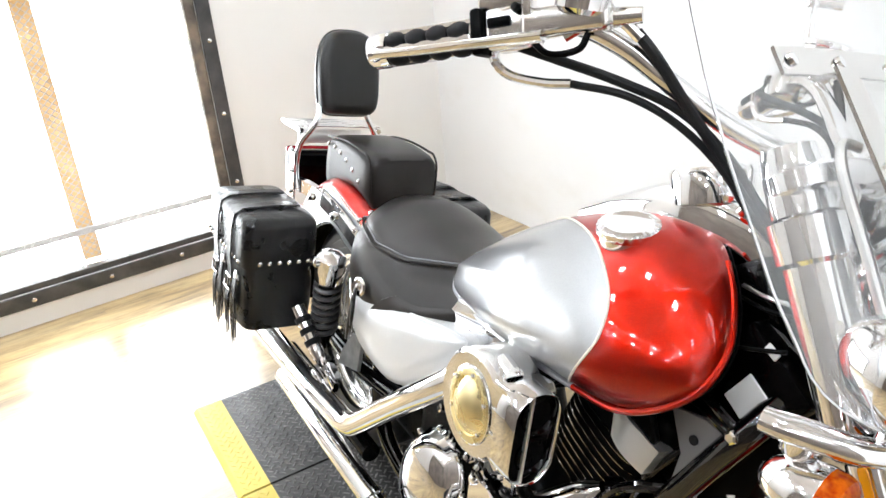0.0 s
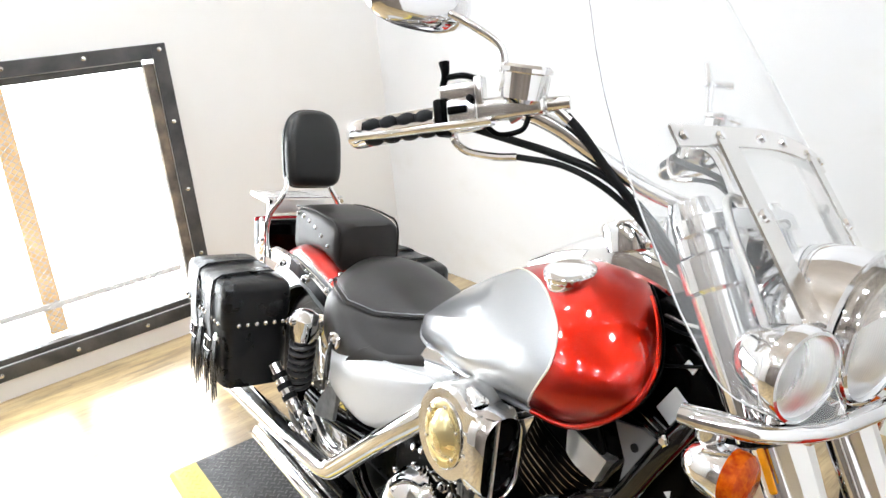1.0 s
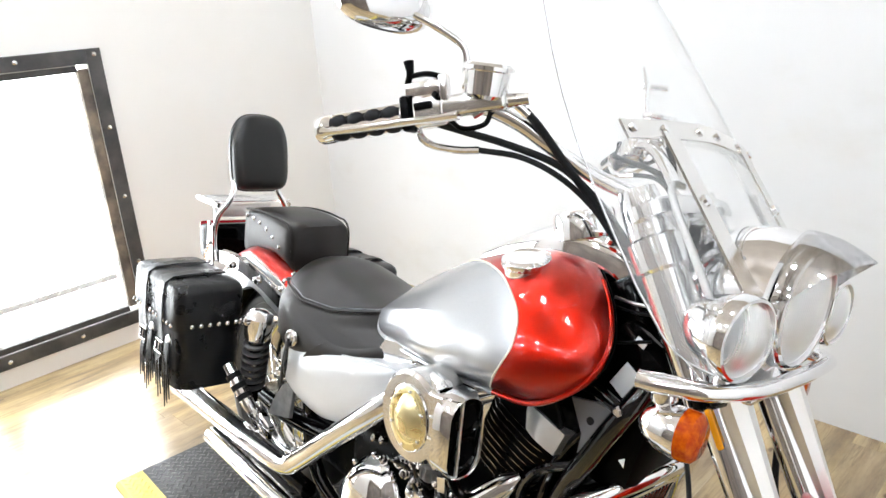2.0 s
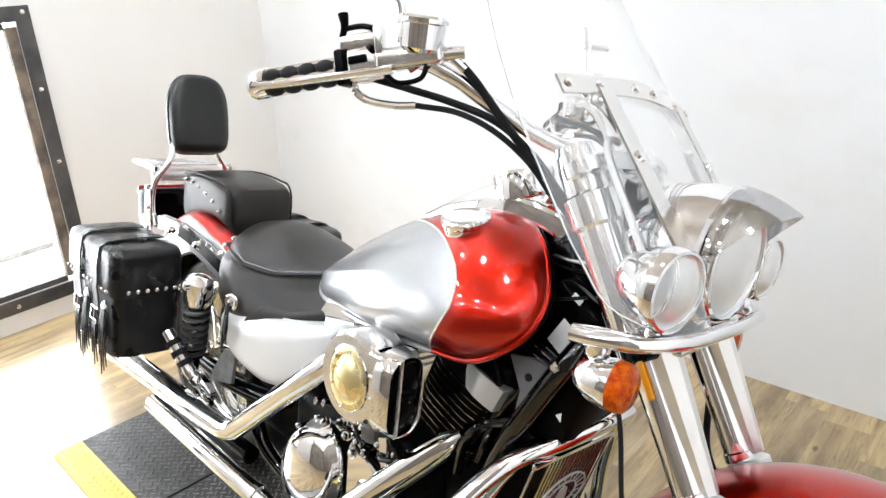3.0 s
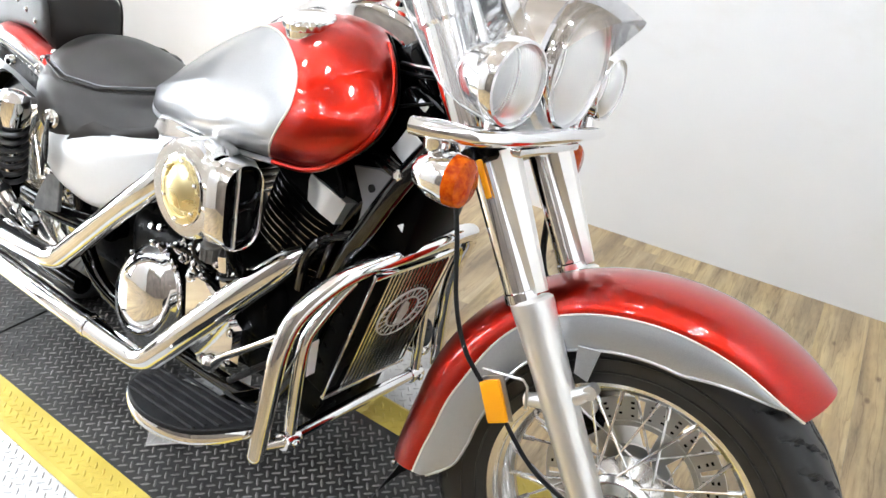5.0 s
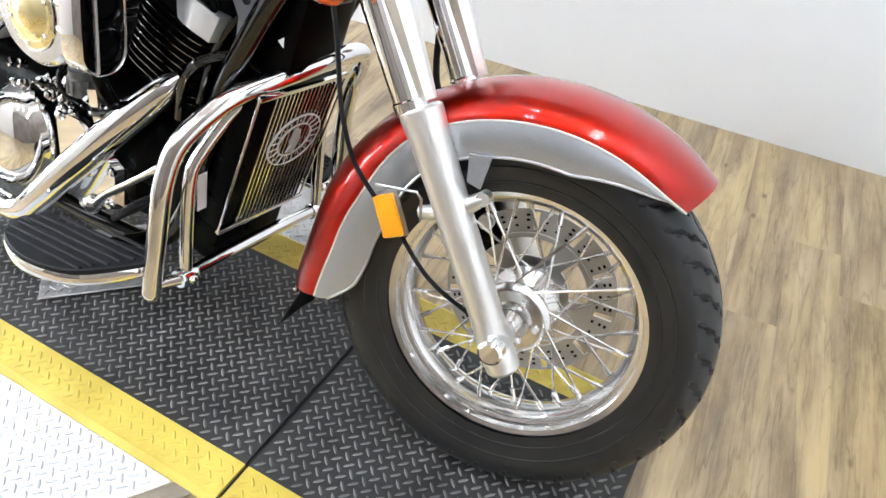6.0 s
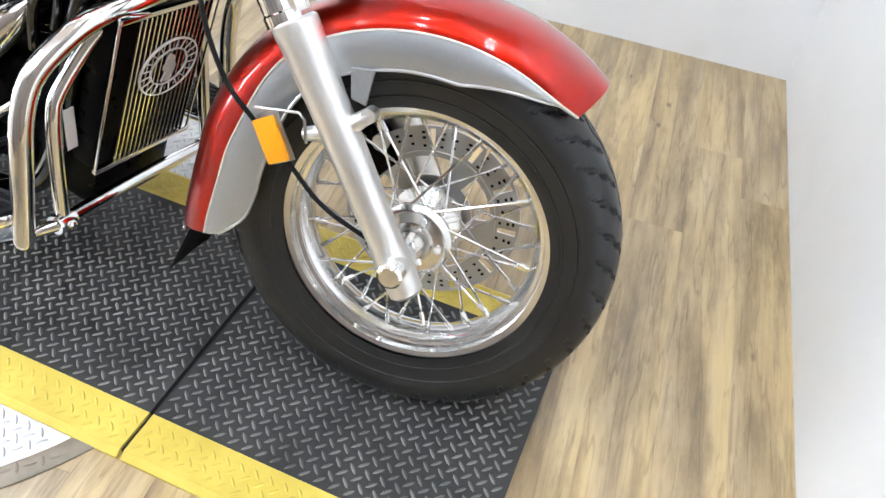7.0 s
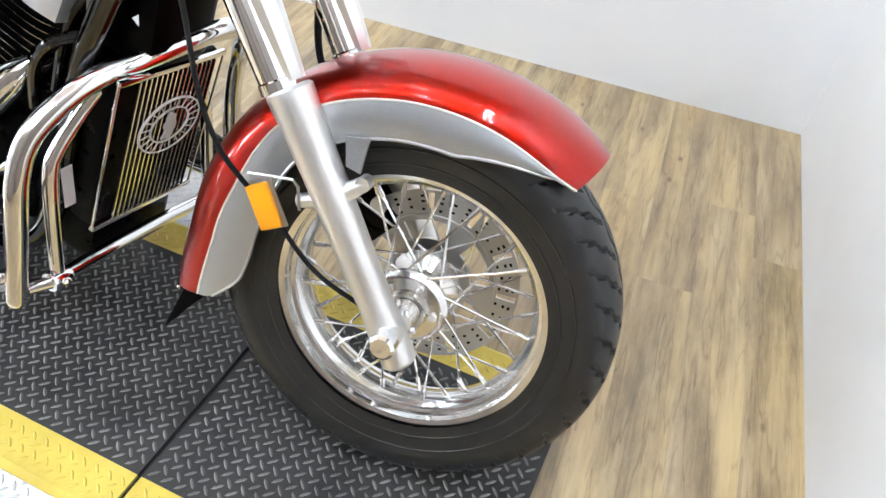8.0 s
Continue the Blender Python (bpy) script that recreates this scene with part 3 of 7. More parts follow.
def polar_plate(bm, c, y, r0, r1, na, nr, keep, thick):
    """A flat ring in the wheel's plane, made of cells of which some are left open."""
    grid = {}

    def vert(i, j, s):
        k = (i % na, j, s)
        if k not in grid:
            a, r = 2 * math.pi * i / na, r0 + (r1 - r0) * j / nr
            grid[k] = bm.verts.new((c.x + r * math.cos(a), y + s * thick / 2, c.z + r * math.sin(a)))
        return grid[k]

    on = {(i, j) for i in range(na) for j in range(nr) if keep(i, j)}
    for i, j in on:
        for s in (-1, 1):
            bm.faces.new((vert(i, j, s), vert(i + 1, j, s), vert(i + 1, j + 1, s), vert(i, j + 1, s)))
        for (p, q), other in ((((i, j), (i + 1, j)), (i, j - 1)), (((i, j + 1), (i + 1, j + 1)), (i, j + 1)), (((i, j), (i, j + 1)), ((i - 1) % na, j)), (((i + 1, j), (i + 1, j + 1)), ((i + 1) % na, j))):
            if other not in on:
                bm.faces.new((vert(*p, -1), vert(*q, -1), vert(*q, 1), vert(*p, 1)))
    return bm


def spoked_wheel(c, R, half, m, name, disc_side=1, groove=True):
    bm = B()
    lip = [(0.050, 0.2155), (0.0475, 0.2185), (0.043, 0.2165), (0.0415, 0.2110), (0.0375, 0.2095), (0.0355, 0.2035), (0.0315, 0.2020), (0.0290, 0.1965), (0.0230, 0.1945), (0.0180, 0.1880)]
    prof = [(-0.047, 0.205)] + [(-u, r_) for u, r_ in lip] + [(0, 0.184)] + lip[::-1] + [(0.047, 0.205), (0.030, 0.204), (0, 0.194), (-0.030, 0.204)]
    lathe(bm, prof, c, (0, 1, 0), 120, wrap=True, cap=False)
    w = part(name, bm, WHEELCHROME, moto, "chrome spoked wheel rim", 40, m)
    bm = B()
    tyre_mesh(bm, R, half, 0.2135, c, groove=groove)
    part("tyre", bm, TYRE, w, "black rubber tyre with zigzag tread", 28)
    for side in (-1, 1):
        for r_, k_ in ((0.2542, 0.966), (0.2315, 0.893)):
            bm = B()
            tube(bm, [c + Vector((r_ * math.cos(a), side * half * k_, r_ * math.sin(a))) for a in np.linspace(0, 2 * math.pi, 97)], 0.0016, 6, smooth=False, cap=False)
            part("sidewall_bead", bm, TYRE, w)
    # hub
    bm = B()
    lathe(bm, [(-0.062, 0.0), (-0.062, 0.030), (-0.052, 0.034), (-0.050, 0.050), (-0.046, 0.052), (-0.040, 0.060), (-0.034, 0.060), (-0.030, 0.050), (-0.020, 0.034), (0.020, 0.034),
               (0.030, 0.050), (0.034, 0.060), (0.040, 0.060), (0.050, 0.050), (0.060, 0.046), (0.060, 0.0)], c, (0, 1, 0), 48)
    hub = part("hub", bm, POLISHED, w, "polished aluminium hub")
    bm = B()
    lathe(bm, [(-0.098, 0.0), (-0.098, 0.021), (-0.064, 0.024), (-0.063, 0.0)], c, (0, 1, 0), 28)
    part("spacer", bm, POLISHED, w, "polished axle spacer")
    bm = B()
    lathe(bm, [(-0.056, 0.0), (-0.056, 0.006), (-0.049, 0.006), (-0.049, 0.0)], (0, 0, 0), (0, 1, 0), 10)
    copies("hub_bolt", bm, CHROME, w, [Matrix.Translation(c + Vector((0.042 * math.cos(k * 2 * math.pi / 5), 0, 0.042 * math.sin(k * 2 * math.pi / 5)))) for k in range(5)])
    # spokes: two rows, crossed
    for side in (-1, 1):
        for cross in (-1, 1):
            bm = B()
            p0 = Vector((0.056, side * 0.037 + cross * 0.003, 0))
            a = cross * radians(62)
            p1 = Vector((0.187 * math.cos(a * 0.62), side * 0.012, 0.187 * math.sin(a * 0.62)))
            tube(bm, [p0, p1], 0.0021, 6, smooth=False)
            d = (p1 - p0).normalized()
            tube(bm, [p1 - d * 0.020, p1], 0.0040, 8, smooth=False)
            first = None
            for k in range(10):
                rot = Matrix.Translation(c) @ Matrix.Rotation(-2 * math.pi * (k + (0.25 if cross > 0 else 0) + (0.5 if side > 0 else 0)) / 10, 4, "Y")
                if first is None:
                    first = part("spoke", bm, WHEELCHROME, w, m=rot)
                else:
                    o = new("spoke", first.data)
                    o.parent = w
                    o.matrix_basis = rot
    # brake disc with drilled pads and an open carrier
    yd = disc_side * 0.068
    bm = B()

    def keep(i, j):
        u = i % 24
        if u in (0, 1, 2) and 1 < j < 9:
            return False
        return not (((u - 3) % 7 in (2, 3)) and (u - 3) // 7 < 3 and j in ((2, 5, 7) if (u - 3) // 7 != 1 else (3, 6)))

    polar_plate(bm, c, yd, 0.106, 0.151, 264, 10, keep, 0.005)
    part("brake_disc", bm, STEEL, w, "drilled steel brake disc", 0)
    # the open cells get a thin black fill in place of their shade
    bm = B()
    polar_plate(bm, c, yd, 0.106, 0.151, 264, 10, lambda i, j: i % 24 > 2 and not keep(i, j), 0.003)
    tagged(part("hole_fill", bm, MATTE, w, "black fill that darkens the drilled holes", 0), "black fill that darkens the drilled holes", kind="stuff")
    bm = B()
    polar_plate(bm, c, yd - disc_side * 0.004, 0.045, 0.110, 120, 8, lambda i, j: not (3 <= i % 24 <= 17 and 3 <= j <= 6), 0.006)
    part("disc_carrier", bm, STEEL, w, "open steel disc carrier", 0)
    return w


FW = spoked_wheel(AXLE, TYRE_R, 0.066, STEER, "front_wheel")

# valve stem
bm = B()
tube(bm, [AXLE + Vector((0.115, -0.004, -0.145)), AXLE + Vector((0.098, -0.006, -0.124))], 0.0042, 8)
part("valve", bm, CHROME, FW, "metal tyre valve")


# ---- front fender ----
def fender_point(a, v, c, R=0.374):
    """a: angle from straight ahead; v: -1..1 across, 0 at the crown; beyond 0.55 the side skirt runs inward towards the hub."""
    flare = max(0.0, (a - 172) / 22.0)
    tip = max(0.0, (66 - a) / 14.0)
    s = math.copysign(1, v)
    av = abs(v)
    k = min(1.0, max(0.0, (a - 122) / 36.0))
    drop = 0.047 + 0.027 * k * k * (3 - 2 * k)
    if av <= 0.55:
        t = av / 0.55
        y = 0.098 * math.sin(t * math.pi / 2)
        r = R - drop * (1 - math.cos(t * math.pi / 2))
    else:
        t = (av - 0.55) / 0.45
        y = 0.098 + 0.004 * math.sin(t * math.pi)
        deep = 0.001 + 0.052 * min(1.0, max(0.0, (a - 59) / 24.0)) ** 0.85 + 0.010 * min(1.0, max(0.0, (a - 140) / 30.0))
        deep *= 1 - 0.60 * min(1.0, max(0.0, (a - 181) / 10.8)) ** 2.2
        r = R - drop - deep * t
    y *= 1 - 0.42 * min(1.0, tip) ** 2.2
    r += 0.028 * flare ** 1.5
    return Vector((c.x + r * math.cos(radians(a)), s * y, c.z + r * math.sin(radians(a))))


def fender(c):
    A0, A1, n = 53.5, 191.8, 72
    angles = [A0 + (A1 - A0) * i / n for i in range(n + 1)]

    def sheet(vs):
        bm = B()
        rows = [[fender_point(a, v, c) for v in vs] for a in angles]
        rings(bm, rows, closed=False, cap=False)
        bmesh.ops.recalc_face_normals(bm, faces=bm.faces)
        bmesh.ops.solidify(bm, geom=list(bm.faces), thickness=0.003)
        return bm

    fd = front("front_fender", sheet([x / 12 * 0.55 for x in range(-12, 13)]), RED, "glossy red front fender crown")
    for s in (-1, 1):
        part("side_panel", sheet([s * (0.552 + 0.448 * k / 8) for k in range(9)]), SILVER, fd, "silver painted fender side")
        bm = B()
        tube(bm, [fender_point(a, s * 0.553, c) + Vector((0, s * 0.0008, 0)) for a in angles], 0.0017, 6, smooth=False)
        part("pinstripe", bm, PEARL, fd, "pale pinstripe between red and silver")
        bm = B()
        tube(bm, [fender_point(a, s * 0.998, c) for a in angles[2:]], 0.0025, 6, smooth=False)
        part("rolled_edge", bm, SILVER, fd)
        # mounting bracket between fender and leg
        bm = B()
        prism(bm, [(-0.112, 0.528), (-0.090, 0.523), (-0.084, 0.575), (-0.118, 0.570)], 0.006, Matrix.Translation((0, s * 0.104, 0)), 0.001)
        part("fender_bracket", bm, SILVER, fd, "grey fender bracket")
    # black flap hanging below the rear edge
    bm = B()
    rows = [[Vector((-0.352 - 0.013 * k - 0.012 * (1 - (y / 0.088) ** 2), y * (1 - 0.05 * k), 0.240 - 0.030 * k - 0.012 * (1 - abs(y) / 0.088))) for y in np.linspace(-0.088, 0.088, 11)] for k in range(5)]
    rings(bm, rows, closed=False, cap=False)
    bmesh.ops.solidify(bm, geom=list(bm.faces), thickness=0.004)
    part("mud_flap", bm, RUBBER, fd, "black rubber flap")
    bm = B()
    ball(bm, (0, 0, 0), 0.005, 8)
    copies("flap_screw", bm, CHROME, fd, [Matrix.Translation((-0.372 - 0.05 * (0.07 - abs(y)), y, 0.224)) for y in (-0.07, -0.05, 0.05, 0.07)])
    return fd


fender(Vector((-0.006, 0, 0.3105)))


def along(d, y=0.0, off=0.0):
    """A point d metres up the fork from the axle; off is ahead of the leg."""
    p = AXLE + Vector((0.004, 0, -0.022)) + AX * d
    return p + Vector((math.cos(radians(RAKE)), 0, math.sin(radians(RAKE)))) * off + Vector((0, y, 0))


FY = 0.118


def fork(s):
    y = s * FY
    bm = B()
    prof = [(-0.034, 0.0), (-0.034, 0.020), (-0.028, 0.026), (0.03, 0.028), (0.06, 0.0255), (0.12, 0.0265), (0.27, 0.0285), (0.345, 0.0305), (0.372, 0.0325), (0.382, 0.0325), (0.386, 0.028), (0.386, 0.0)]
    lathe(bm, prof, along(0, y), AX, 32)
    leg = front("fork_leg", bm, SATIN, "satin aluminium lower fork leg")
    bm = B()
    lathe(bm, [(-0.052, 0.0), (-0.052, 0.015), (-0.048, 0.0195), (-0.030, 0.020), (-0.028, 0.0)], AXLE + Vector((0, y if s < 0 else y + 0.08, 0)), (0, 1, 0), 24)
    part("axle_cap", bm, CHROME, leg, "round chrome axle cap")
    bm = B()
    lathe(bm, [(-0.029, 0.0), (-0.029, 0.019), (0.034, 0.019), (0.034, 0.0)], AXLE + Vector((0, y, 0)), (0, 1, 0), 20)
    part("axle_clamp", bm, SATIN, leg)
    bm = B()
    lathe(bm, [(0, 0.006), (0.005, 0.006), (0.007, 0.004), (0.007, 0)], (0, 0, 0), (0, 0, 1), 6)
    copies("pinch_bolt", bm, CHROME, leg, [facing(along(dd, y * 0.80, 0.024), (0.85, 0, 0.53)) for dd in (0.004, 0.032)])
    # brace lug towards the fender
    bm = B()
    tube(bm, [along(0.232, y, 0.02), along(0.238, y, 0.052)], [0.0135, 0.0105], 14, smooth=False)
    lathe(bm, [(-0.010, 0.0), (-0.010, 0.0105), (0.010, 0.0105), (0.010, 0.0)], along(0.238, y, 0.052), (0, 1, 0), 14)
    part("fender_lug", bm, SATIN, leg)
    bm = B()
    tube(bm, [along(0.232, y, -0.02), along(0.240, y, -0.052)], [0.013, 0.010], 12, smooth=False)
    part("rear_lug", bm, SATIN, leg)
    # bright stanchion cover and upper shroud
    bm = B()
    lathe(bm, [(0.384, 0.0), (0.384, 0.0265), (0.398, 0.0265), (0.400, 0.0245), (0.62, 0.0245), (0.62, 0.0)], along(0, y, -0.012), AX, 32)
    front("fork_tube", bm, CHROME, "chrome fork tube")
    bm = B()
    rows = []
    for d in (0.392, 0.398, 0.45, 0.50, 0.55, 0.60):
        k = (d - 0.39) / 0.21
        hw, fr = (0.013 + 0.015 * k) * (0.85 if d < 0.395 else 1.0), 0.027 + 0.014 * k
        rows.append([along(d, y + q * hw, f * fr) for f, q in ((0.2, -0.86), (0.62, -1.0), (1.0, -0.42), (1.0, 0.42), (0.62, 1.0), (0.2, 0.86))])
    rings(bm, rows)
    bmesh.ops.bevel(bm, geom=[e for e in bm.edges if e.calc_face_angle(0) > 0.4], offset=0.002, segments=2, affect="EDGES")
    front("fork_blade", bm, SATIN, "tapered faceted bright blade over the fork tube")
    bm = B()
    lathe(bm, [(0.60, 0.0), (0.60, 0.037), (0.70, 0.036), (0.795, 0.035), (0.80, 0.040), (0.845, 0.040), (0.85, 0.034), (0.90, 0.033), (0.925, 0.030), (0.93, 0.0)], along(0, y * 0.99, -0.016), AX, 40)
    front("fork_cover", bm, CHROME, "tall chrome fork cover with a collar")


both(fork)

# triple clamps
for d, hh, w in ((0.605, 0.030, 0.165), (0.885, 0.030, 0.16)):
    bm = B()
    n = 28
    out = []
    for k in range(n):
        a = 2 * math.pi * k / n
        out.append((0.055 * math.cos(a) - 0.012 * (1 - abs(math.sin(a))), w * math.copysign(abs(math.sin(a)) ** 0.7, math.sin(a))))
    X = Vector((math.cos(radians(RAKE)), 0, math.sin(radians(RAKE))))
    rows = [[along(d + h, 0, -0.004) + X * x * k + Vector((0, y * k, 0)) for x, y in out] for h, k in ((-hh / 2, 0.94), (-hh / 2 + 0.005, 1.0), (hh / 2 - 0.005, 1.0), (hh / 2, 0.94))]
    rings(bm, rows)
    front("triple_clamp", bm, CHROME if d > 0.7 else BLACK, "chrome upper fork clamp" if d > 0.7 else "black lower fork clamp")
bm = B()
tube(bm, [along(0.60, 0, -0.05), along(0.88, 0, -0.05)], 0.034, 20)
part("steering_head", bm, BLACK, moto, "black steering head")


# reflector on the right leg, with its bent wire bracket
def reflector(s):
    bm = B()
    M = Matrix.Translation((-0.205, s * 0.143, 0.452)) @ Matrix.Rotation(radians(-28), 4, "Y")
    box(bm, (0.033, 0.010, 0.066), M, 0.003)
    r = front("side_reflector", bm, AMBERB, "rectangular amber side reflector")
    bm = B()
    q = [(-0.240, s * 0.128, 0.486), (-0.175, s * 0.128, 0.496), (-0.166, s * 0.128, 0.488), (-0.160, s * 0.128, 0.455)]
    tube(bm, q, 0.0023, 6, smooth=False)
    part("wire_bracket", bm, STEEL, r)
    bm = B()
    box(bm, (0.039, 0.003, 0.073), M @ Matrix.Translation((0.002, -s * 0.0067, 0.001)), 0.001)
    part("backing_plate", bm, STEEL, r, "thin steel backing plate")


both(reflector)


# ---- headlight cluster ----
def lamp(name, c, r, depth, label, tilt=0.0, toe=0.0):
    ax = Vector((math.cos(radians(tilt)) * math.cos(radians(toe)), math.sin(radians(toe)), math.sin(radians(tilt))))
    bm = B()
    lathe(bm, [(-depth, 0.0), (-depth * 0.98, r * 0.30), (-depth * 0.85, r * 0.58), (-depth * 0.6, r * 0.82), (-depth * 0.3, r * 0.95), (-0.012, r * 0.99), (-0.010, r * 1.05), (0.004, r * 1.06),
               (0.010, r * 1.02), (0.011, r * 0.95), (0.004, r * 0.93), (-0.01, r * 0.92), (-depth * 0.45, r * 0.55), (-depth * 0.55, 0.0)], c, ax, 48, cap=False)
    h = front(name, bm, CHROME, label)
    bm = B()
    lathe(bm, [(0.004, r * 0.935), (0.010, r * 0.8), (0.016, r * 0.5), (0.019, r * 0.2), (0.0195, 0.0), (0.0155, 0.0), (0.015, r * 0.2), (0.012, r * 0.5), (0.006, r * 0.8), (0.001, r * 0.93)], c, ax, 40, cap=False)
    part("lens", bm, LENSGLASS, h, "clear fluted glass lens")
    bm = B()
    ball(bm, Vector(c) - ax * depth * 0.33, r * 0.14, 12)
    part("bulb", bm, GLASS, h, "clear bulb")
    return h


LENSGLASS = mat("fluted_glass", (0.96, 0.97, 0.97), 0.30, trans=0.80, ior=1.45)
t_, n_, l_, p_ = nodes_of(LENSGLASS)
wv = n_.new("ShaderNodeTexWave")
wv.inputs["Scale"].default_value = 60.0
wv.bands_direction = "Y"
l_.new(coords(LENSGLASS), wv.inputs["Vector"])
bump(LENSGLASS, wv.outputs["Fac"], 0.12, 0.001)

HL = lamp("headlight", (-0.262, -0.005, 0.936), 0.090, 0.150, "large round chrome headlight", -3, -6)
lamp("spotlight", (-0.272, -0.208, 0.907), 0.055, 0.082, "round chrome spotlight", -3, -14)
lamp("spotlight", (-0.266, 0.205, 0.915), 0.055, 0.082, "round chrome spotlight", -3, -6)

# round shell behind the headlight's rim
bm = B()
hax = Vector((math.cos(radians(-3)) * math.cos(radians(-6)), math.sin(radians(-6)), math.sin(radians(-3))))
lathe(bm, [(-0.175, 0.0), (-0.172, 0.030), (-0.155, 0.062), (-0.125, 0.088), (-0.085, 0.103), (-0.045, 0.108), (-0.016, 0.107), (-0.012, 0.098)], (-0.262, -0.005, 0.938), hax, 48, cap=False)
part("shell", bm, CHROME, HL, "domed chrome headlight shell")
# peaked visor over the headlight
bm = B()
rows = []
for k in range(11):
    t = k / 10
    row = []
    for q in range(25):
        a = radians(-2 + 184 * q / 24)
        reach = 0.078 * max(0.0, math.sin(a)) ** 1.35
        r = 0.1085 + 0.002 * t - 0.010 * t * t * max(0.0, math.sin(a))
        row.append(Vector((-0.275 + t * (0.016 + reach), -0.005 - 0.010 * t * max(0.0, math.sin(a)) + r * math.cos(a), 0.943 + r * math.sin(a) - 0.020 * t * t * max(0.0, math.sin(a)))))
    rows.append(row)
rings(bm, rows, closed=False, cap=False)
bmesh.ops.solidify(bm, geom=list(bm.faces), thickness=0.0022)
part("visor", bm, CHROME, HL, "chrome peaked visor")
bm = B()
lathe(bm, [(-0.10, 0.091), (-0.097, 0.0935), (-0.085, 0.0935), (-0.082, 0.091)], (-0.250, -0.005, 0.945), (1, 0, 0), 48, wrap=True, cap=False)
part("band", bm, CHROME, HL)
bm = B()
tube(bm, [(-0.285, -0.005, 0.852), (-0.285, -0.005, 0.80)], 0.012, 12)
part("stay", bm, CHROME, HL)

# light bar carrying spots and signals
bm = B()
tube(bm, [(-0.375, -0.258, 0.827), (-0.345, -0.252, 0.829), (-0.290, -0.228, 0.833), (-0.250, -0.165, 0.840), (-0.238, -0.06, 0.844), (-0.238, 0.06, 0.844), (-0.250, 0.165, 0.840), (-0.290, 0.228, 0.833), (-0.345, 0.252, 0.829), (-0.375, 0.258, 0.827)], [0.017, 0.0185, 0.017, 0.0150, 0.0145, 0.0145, 0.0150, 0.017, 0.0185, 0.017], 16, squash=0.75)
LB = front("light_bar", bm, CHROME, "curved chrome auxiliary light bar")
bm = B()
box(bm, (0.10, 0.27, 0.014), Matrix.Translation((-0.315, 0, 0.812)), 0.005)
part("bar_plate", bm, CHROME, LB)
for s in (-1, 1):
    bm = B()
    tube(bm, [(-0.285, s * 0.205, 0.838), (-0.287, s * 0.205, 0.872)], [0.014, 0.010], 14, smooth=False)
    part("spot_stem", bm, CHROME, LB)


def signal(s):
    c = Vector((-0.314, s * 0.235, 0.770))
    bm = B()
    lathe(bm, [(-0.058, 0.0), (-0.056, 0.010), (-0.046, 0.022), (-0.025, 0.032), (0.0, 0.0355), (0.004, 0.0355), (0.004, 0.0)], c, (1, 0, 0), 32)
    h = front("turn_signal", bm, CHROME, "bullet-shaped chrome turn signal")
    bm = B()
    lathe(bm, [(0.004, 0.0), (0.004, 0.0352), (0.014, 0.0352), (0.022, 0.033), (0.028, 0.025), (0.030, 0.0)], c, (1, 0, 0), 32, cap=False)
    part("lens", bm, AMBER, h, "amber plastic lens")
    bm = B()
    tube(bm, [c + Vector((-0.026, 0, 0.028)), c + Vector((-0.030, 0, 0.036)), c + Vector((-0.031, s * 0.004, 0.060))], [0.013, 0.0185, 0.0185], 20, smooth=False)
    part("stem", bm, CHROME, h)
    bm = B()
    ball(bm, c + Vector((0.008, 0, 0)), 0.012, 10)
    part("bulb", bm, AMBERB, h)
    bm = B()
    box(bm, (0.010, 0.005, 0.055), Matrix.Translation((-0.292, s * 0.178, 0.772)) @ Matrix.Rotation(radians(-32), 4, "Y"), 0.003)
    front("fork_reflector", bm, AMBERB, "narrow amber fork reflector")


both(signal)


# ---- windshield and its hardware ----
def shield_point(y, z):
    """On the sheet; ends swept back."""
    return Vector((-0.302 - 0.80 * (z - 0.965) - 0.85 * y * y + 0.10 * y, y, z))


def edge(z):
    """Half width of the sheet at that height."""
    pts = [(0.848, 0.205), (0.856, 0.240), (0.87, 0.265), (0.89, 0.281), (0.95, 0.287), (1.05, 0.283), (1.12, 0.276), (1.19, 0.263), (1.25, 0.247), (1.33, 0.22), (1.45, 0.16)]
    return float(np.interp(z, [p[0] for p in pts], [p[1] for p in pts]))


bm = B()
rows = []
zs = np.linspace(0.848, 1.45, 40)
for z in zs:
    w = edge(z)
    lo = 0.0 if z > 0.985 else min(w - 0.004, 0.118 * math.sqrt(max(0, 1 - ((z - 0.86) / 0.125) ** 2)) if z > 0.86 else 0.118)
    rows.append((z, w, lo))
for s in (-1, 1):
    grid = [[shield_point(s * (lo + (w - lo) * k / 10), z) for k in range(11)] for z, w, lo in rows if s < 0 or z > 0.93]
    rings(bm, grid, closed=False, cap=False)
bmesh.ops.remove_doubles(bm, verts=bm.verts, dist=0.0005)
bmesh.ops.recalc_face_normals(bm, faces=bm.faces)
bmesh.ops.solidify(bm, geom=list(bm.faces), thickness=0.0035)
ws = front("windshield", bm, ACRYLIC, "clear acrylic windshield")
ws.visible_shadow = False
NRM = Vector((0.78, 0, 0.62))
for s in (-1, 1):
    bm = B()
    tube(bm, [shield_point(s * edge(z), z) for z in np.linspace(0.850 if s < 0 else 0.935, 1.44, 30)], 0.0011, 6, 2)
    part("polished_edge", bm, EDGEM, ws, "pale polished acrylic edge")
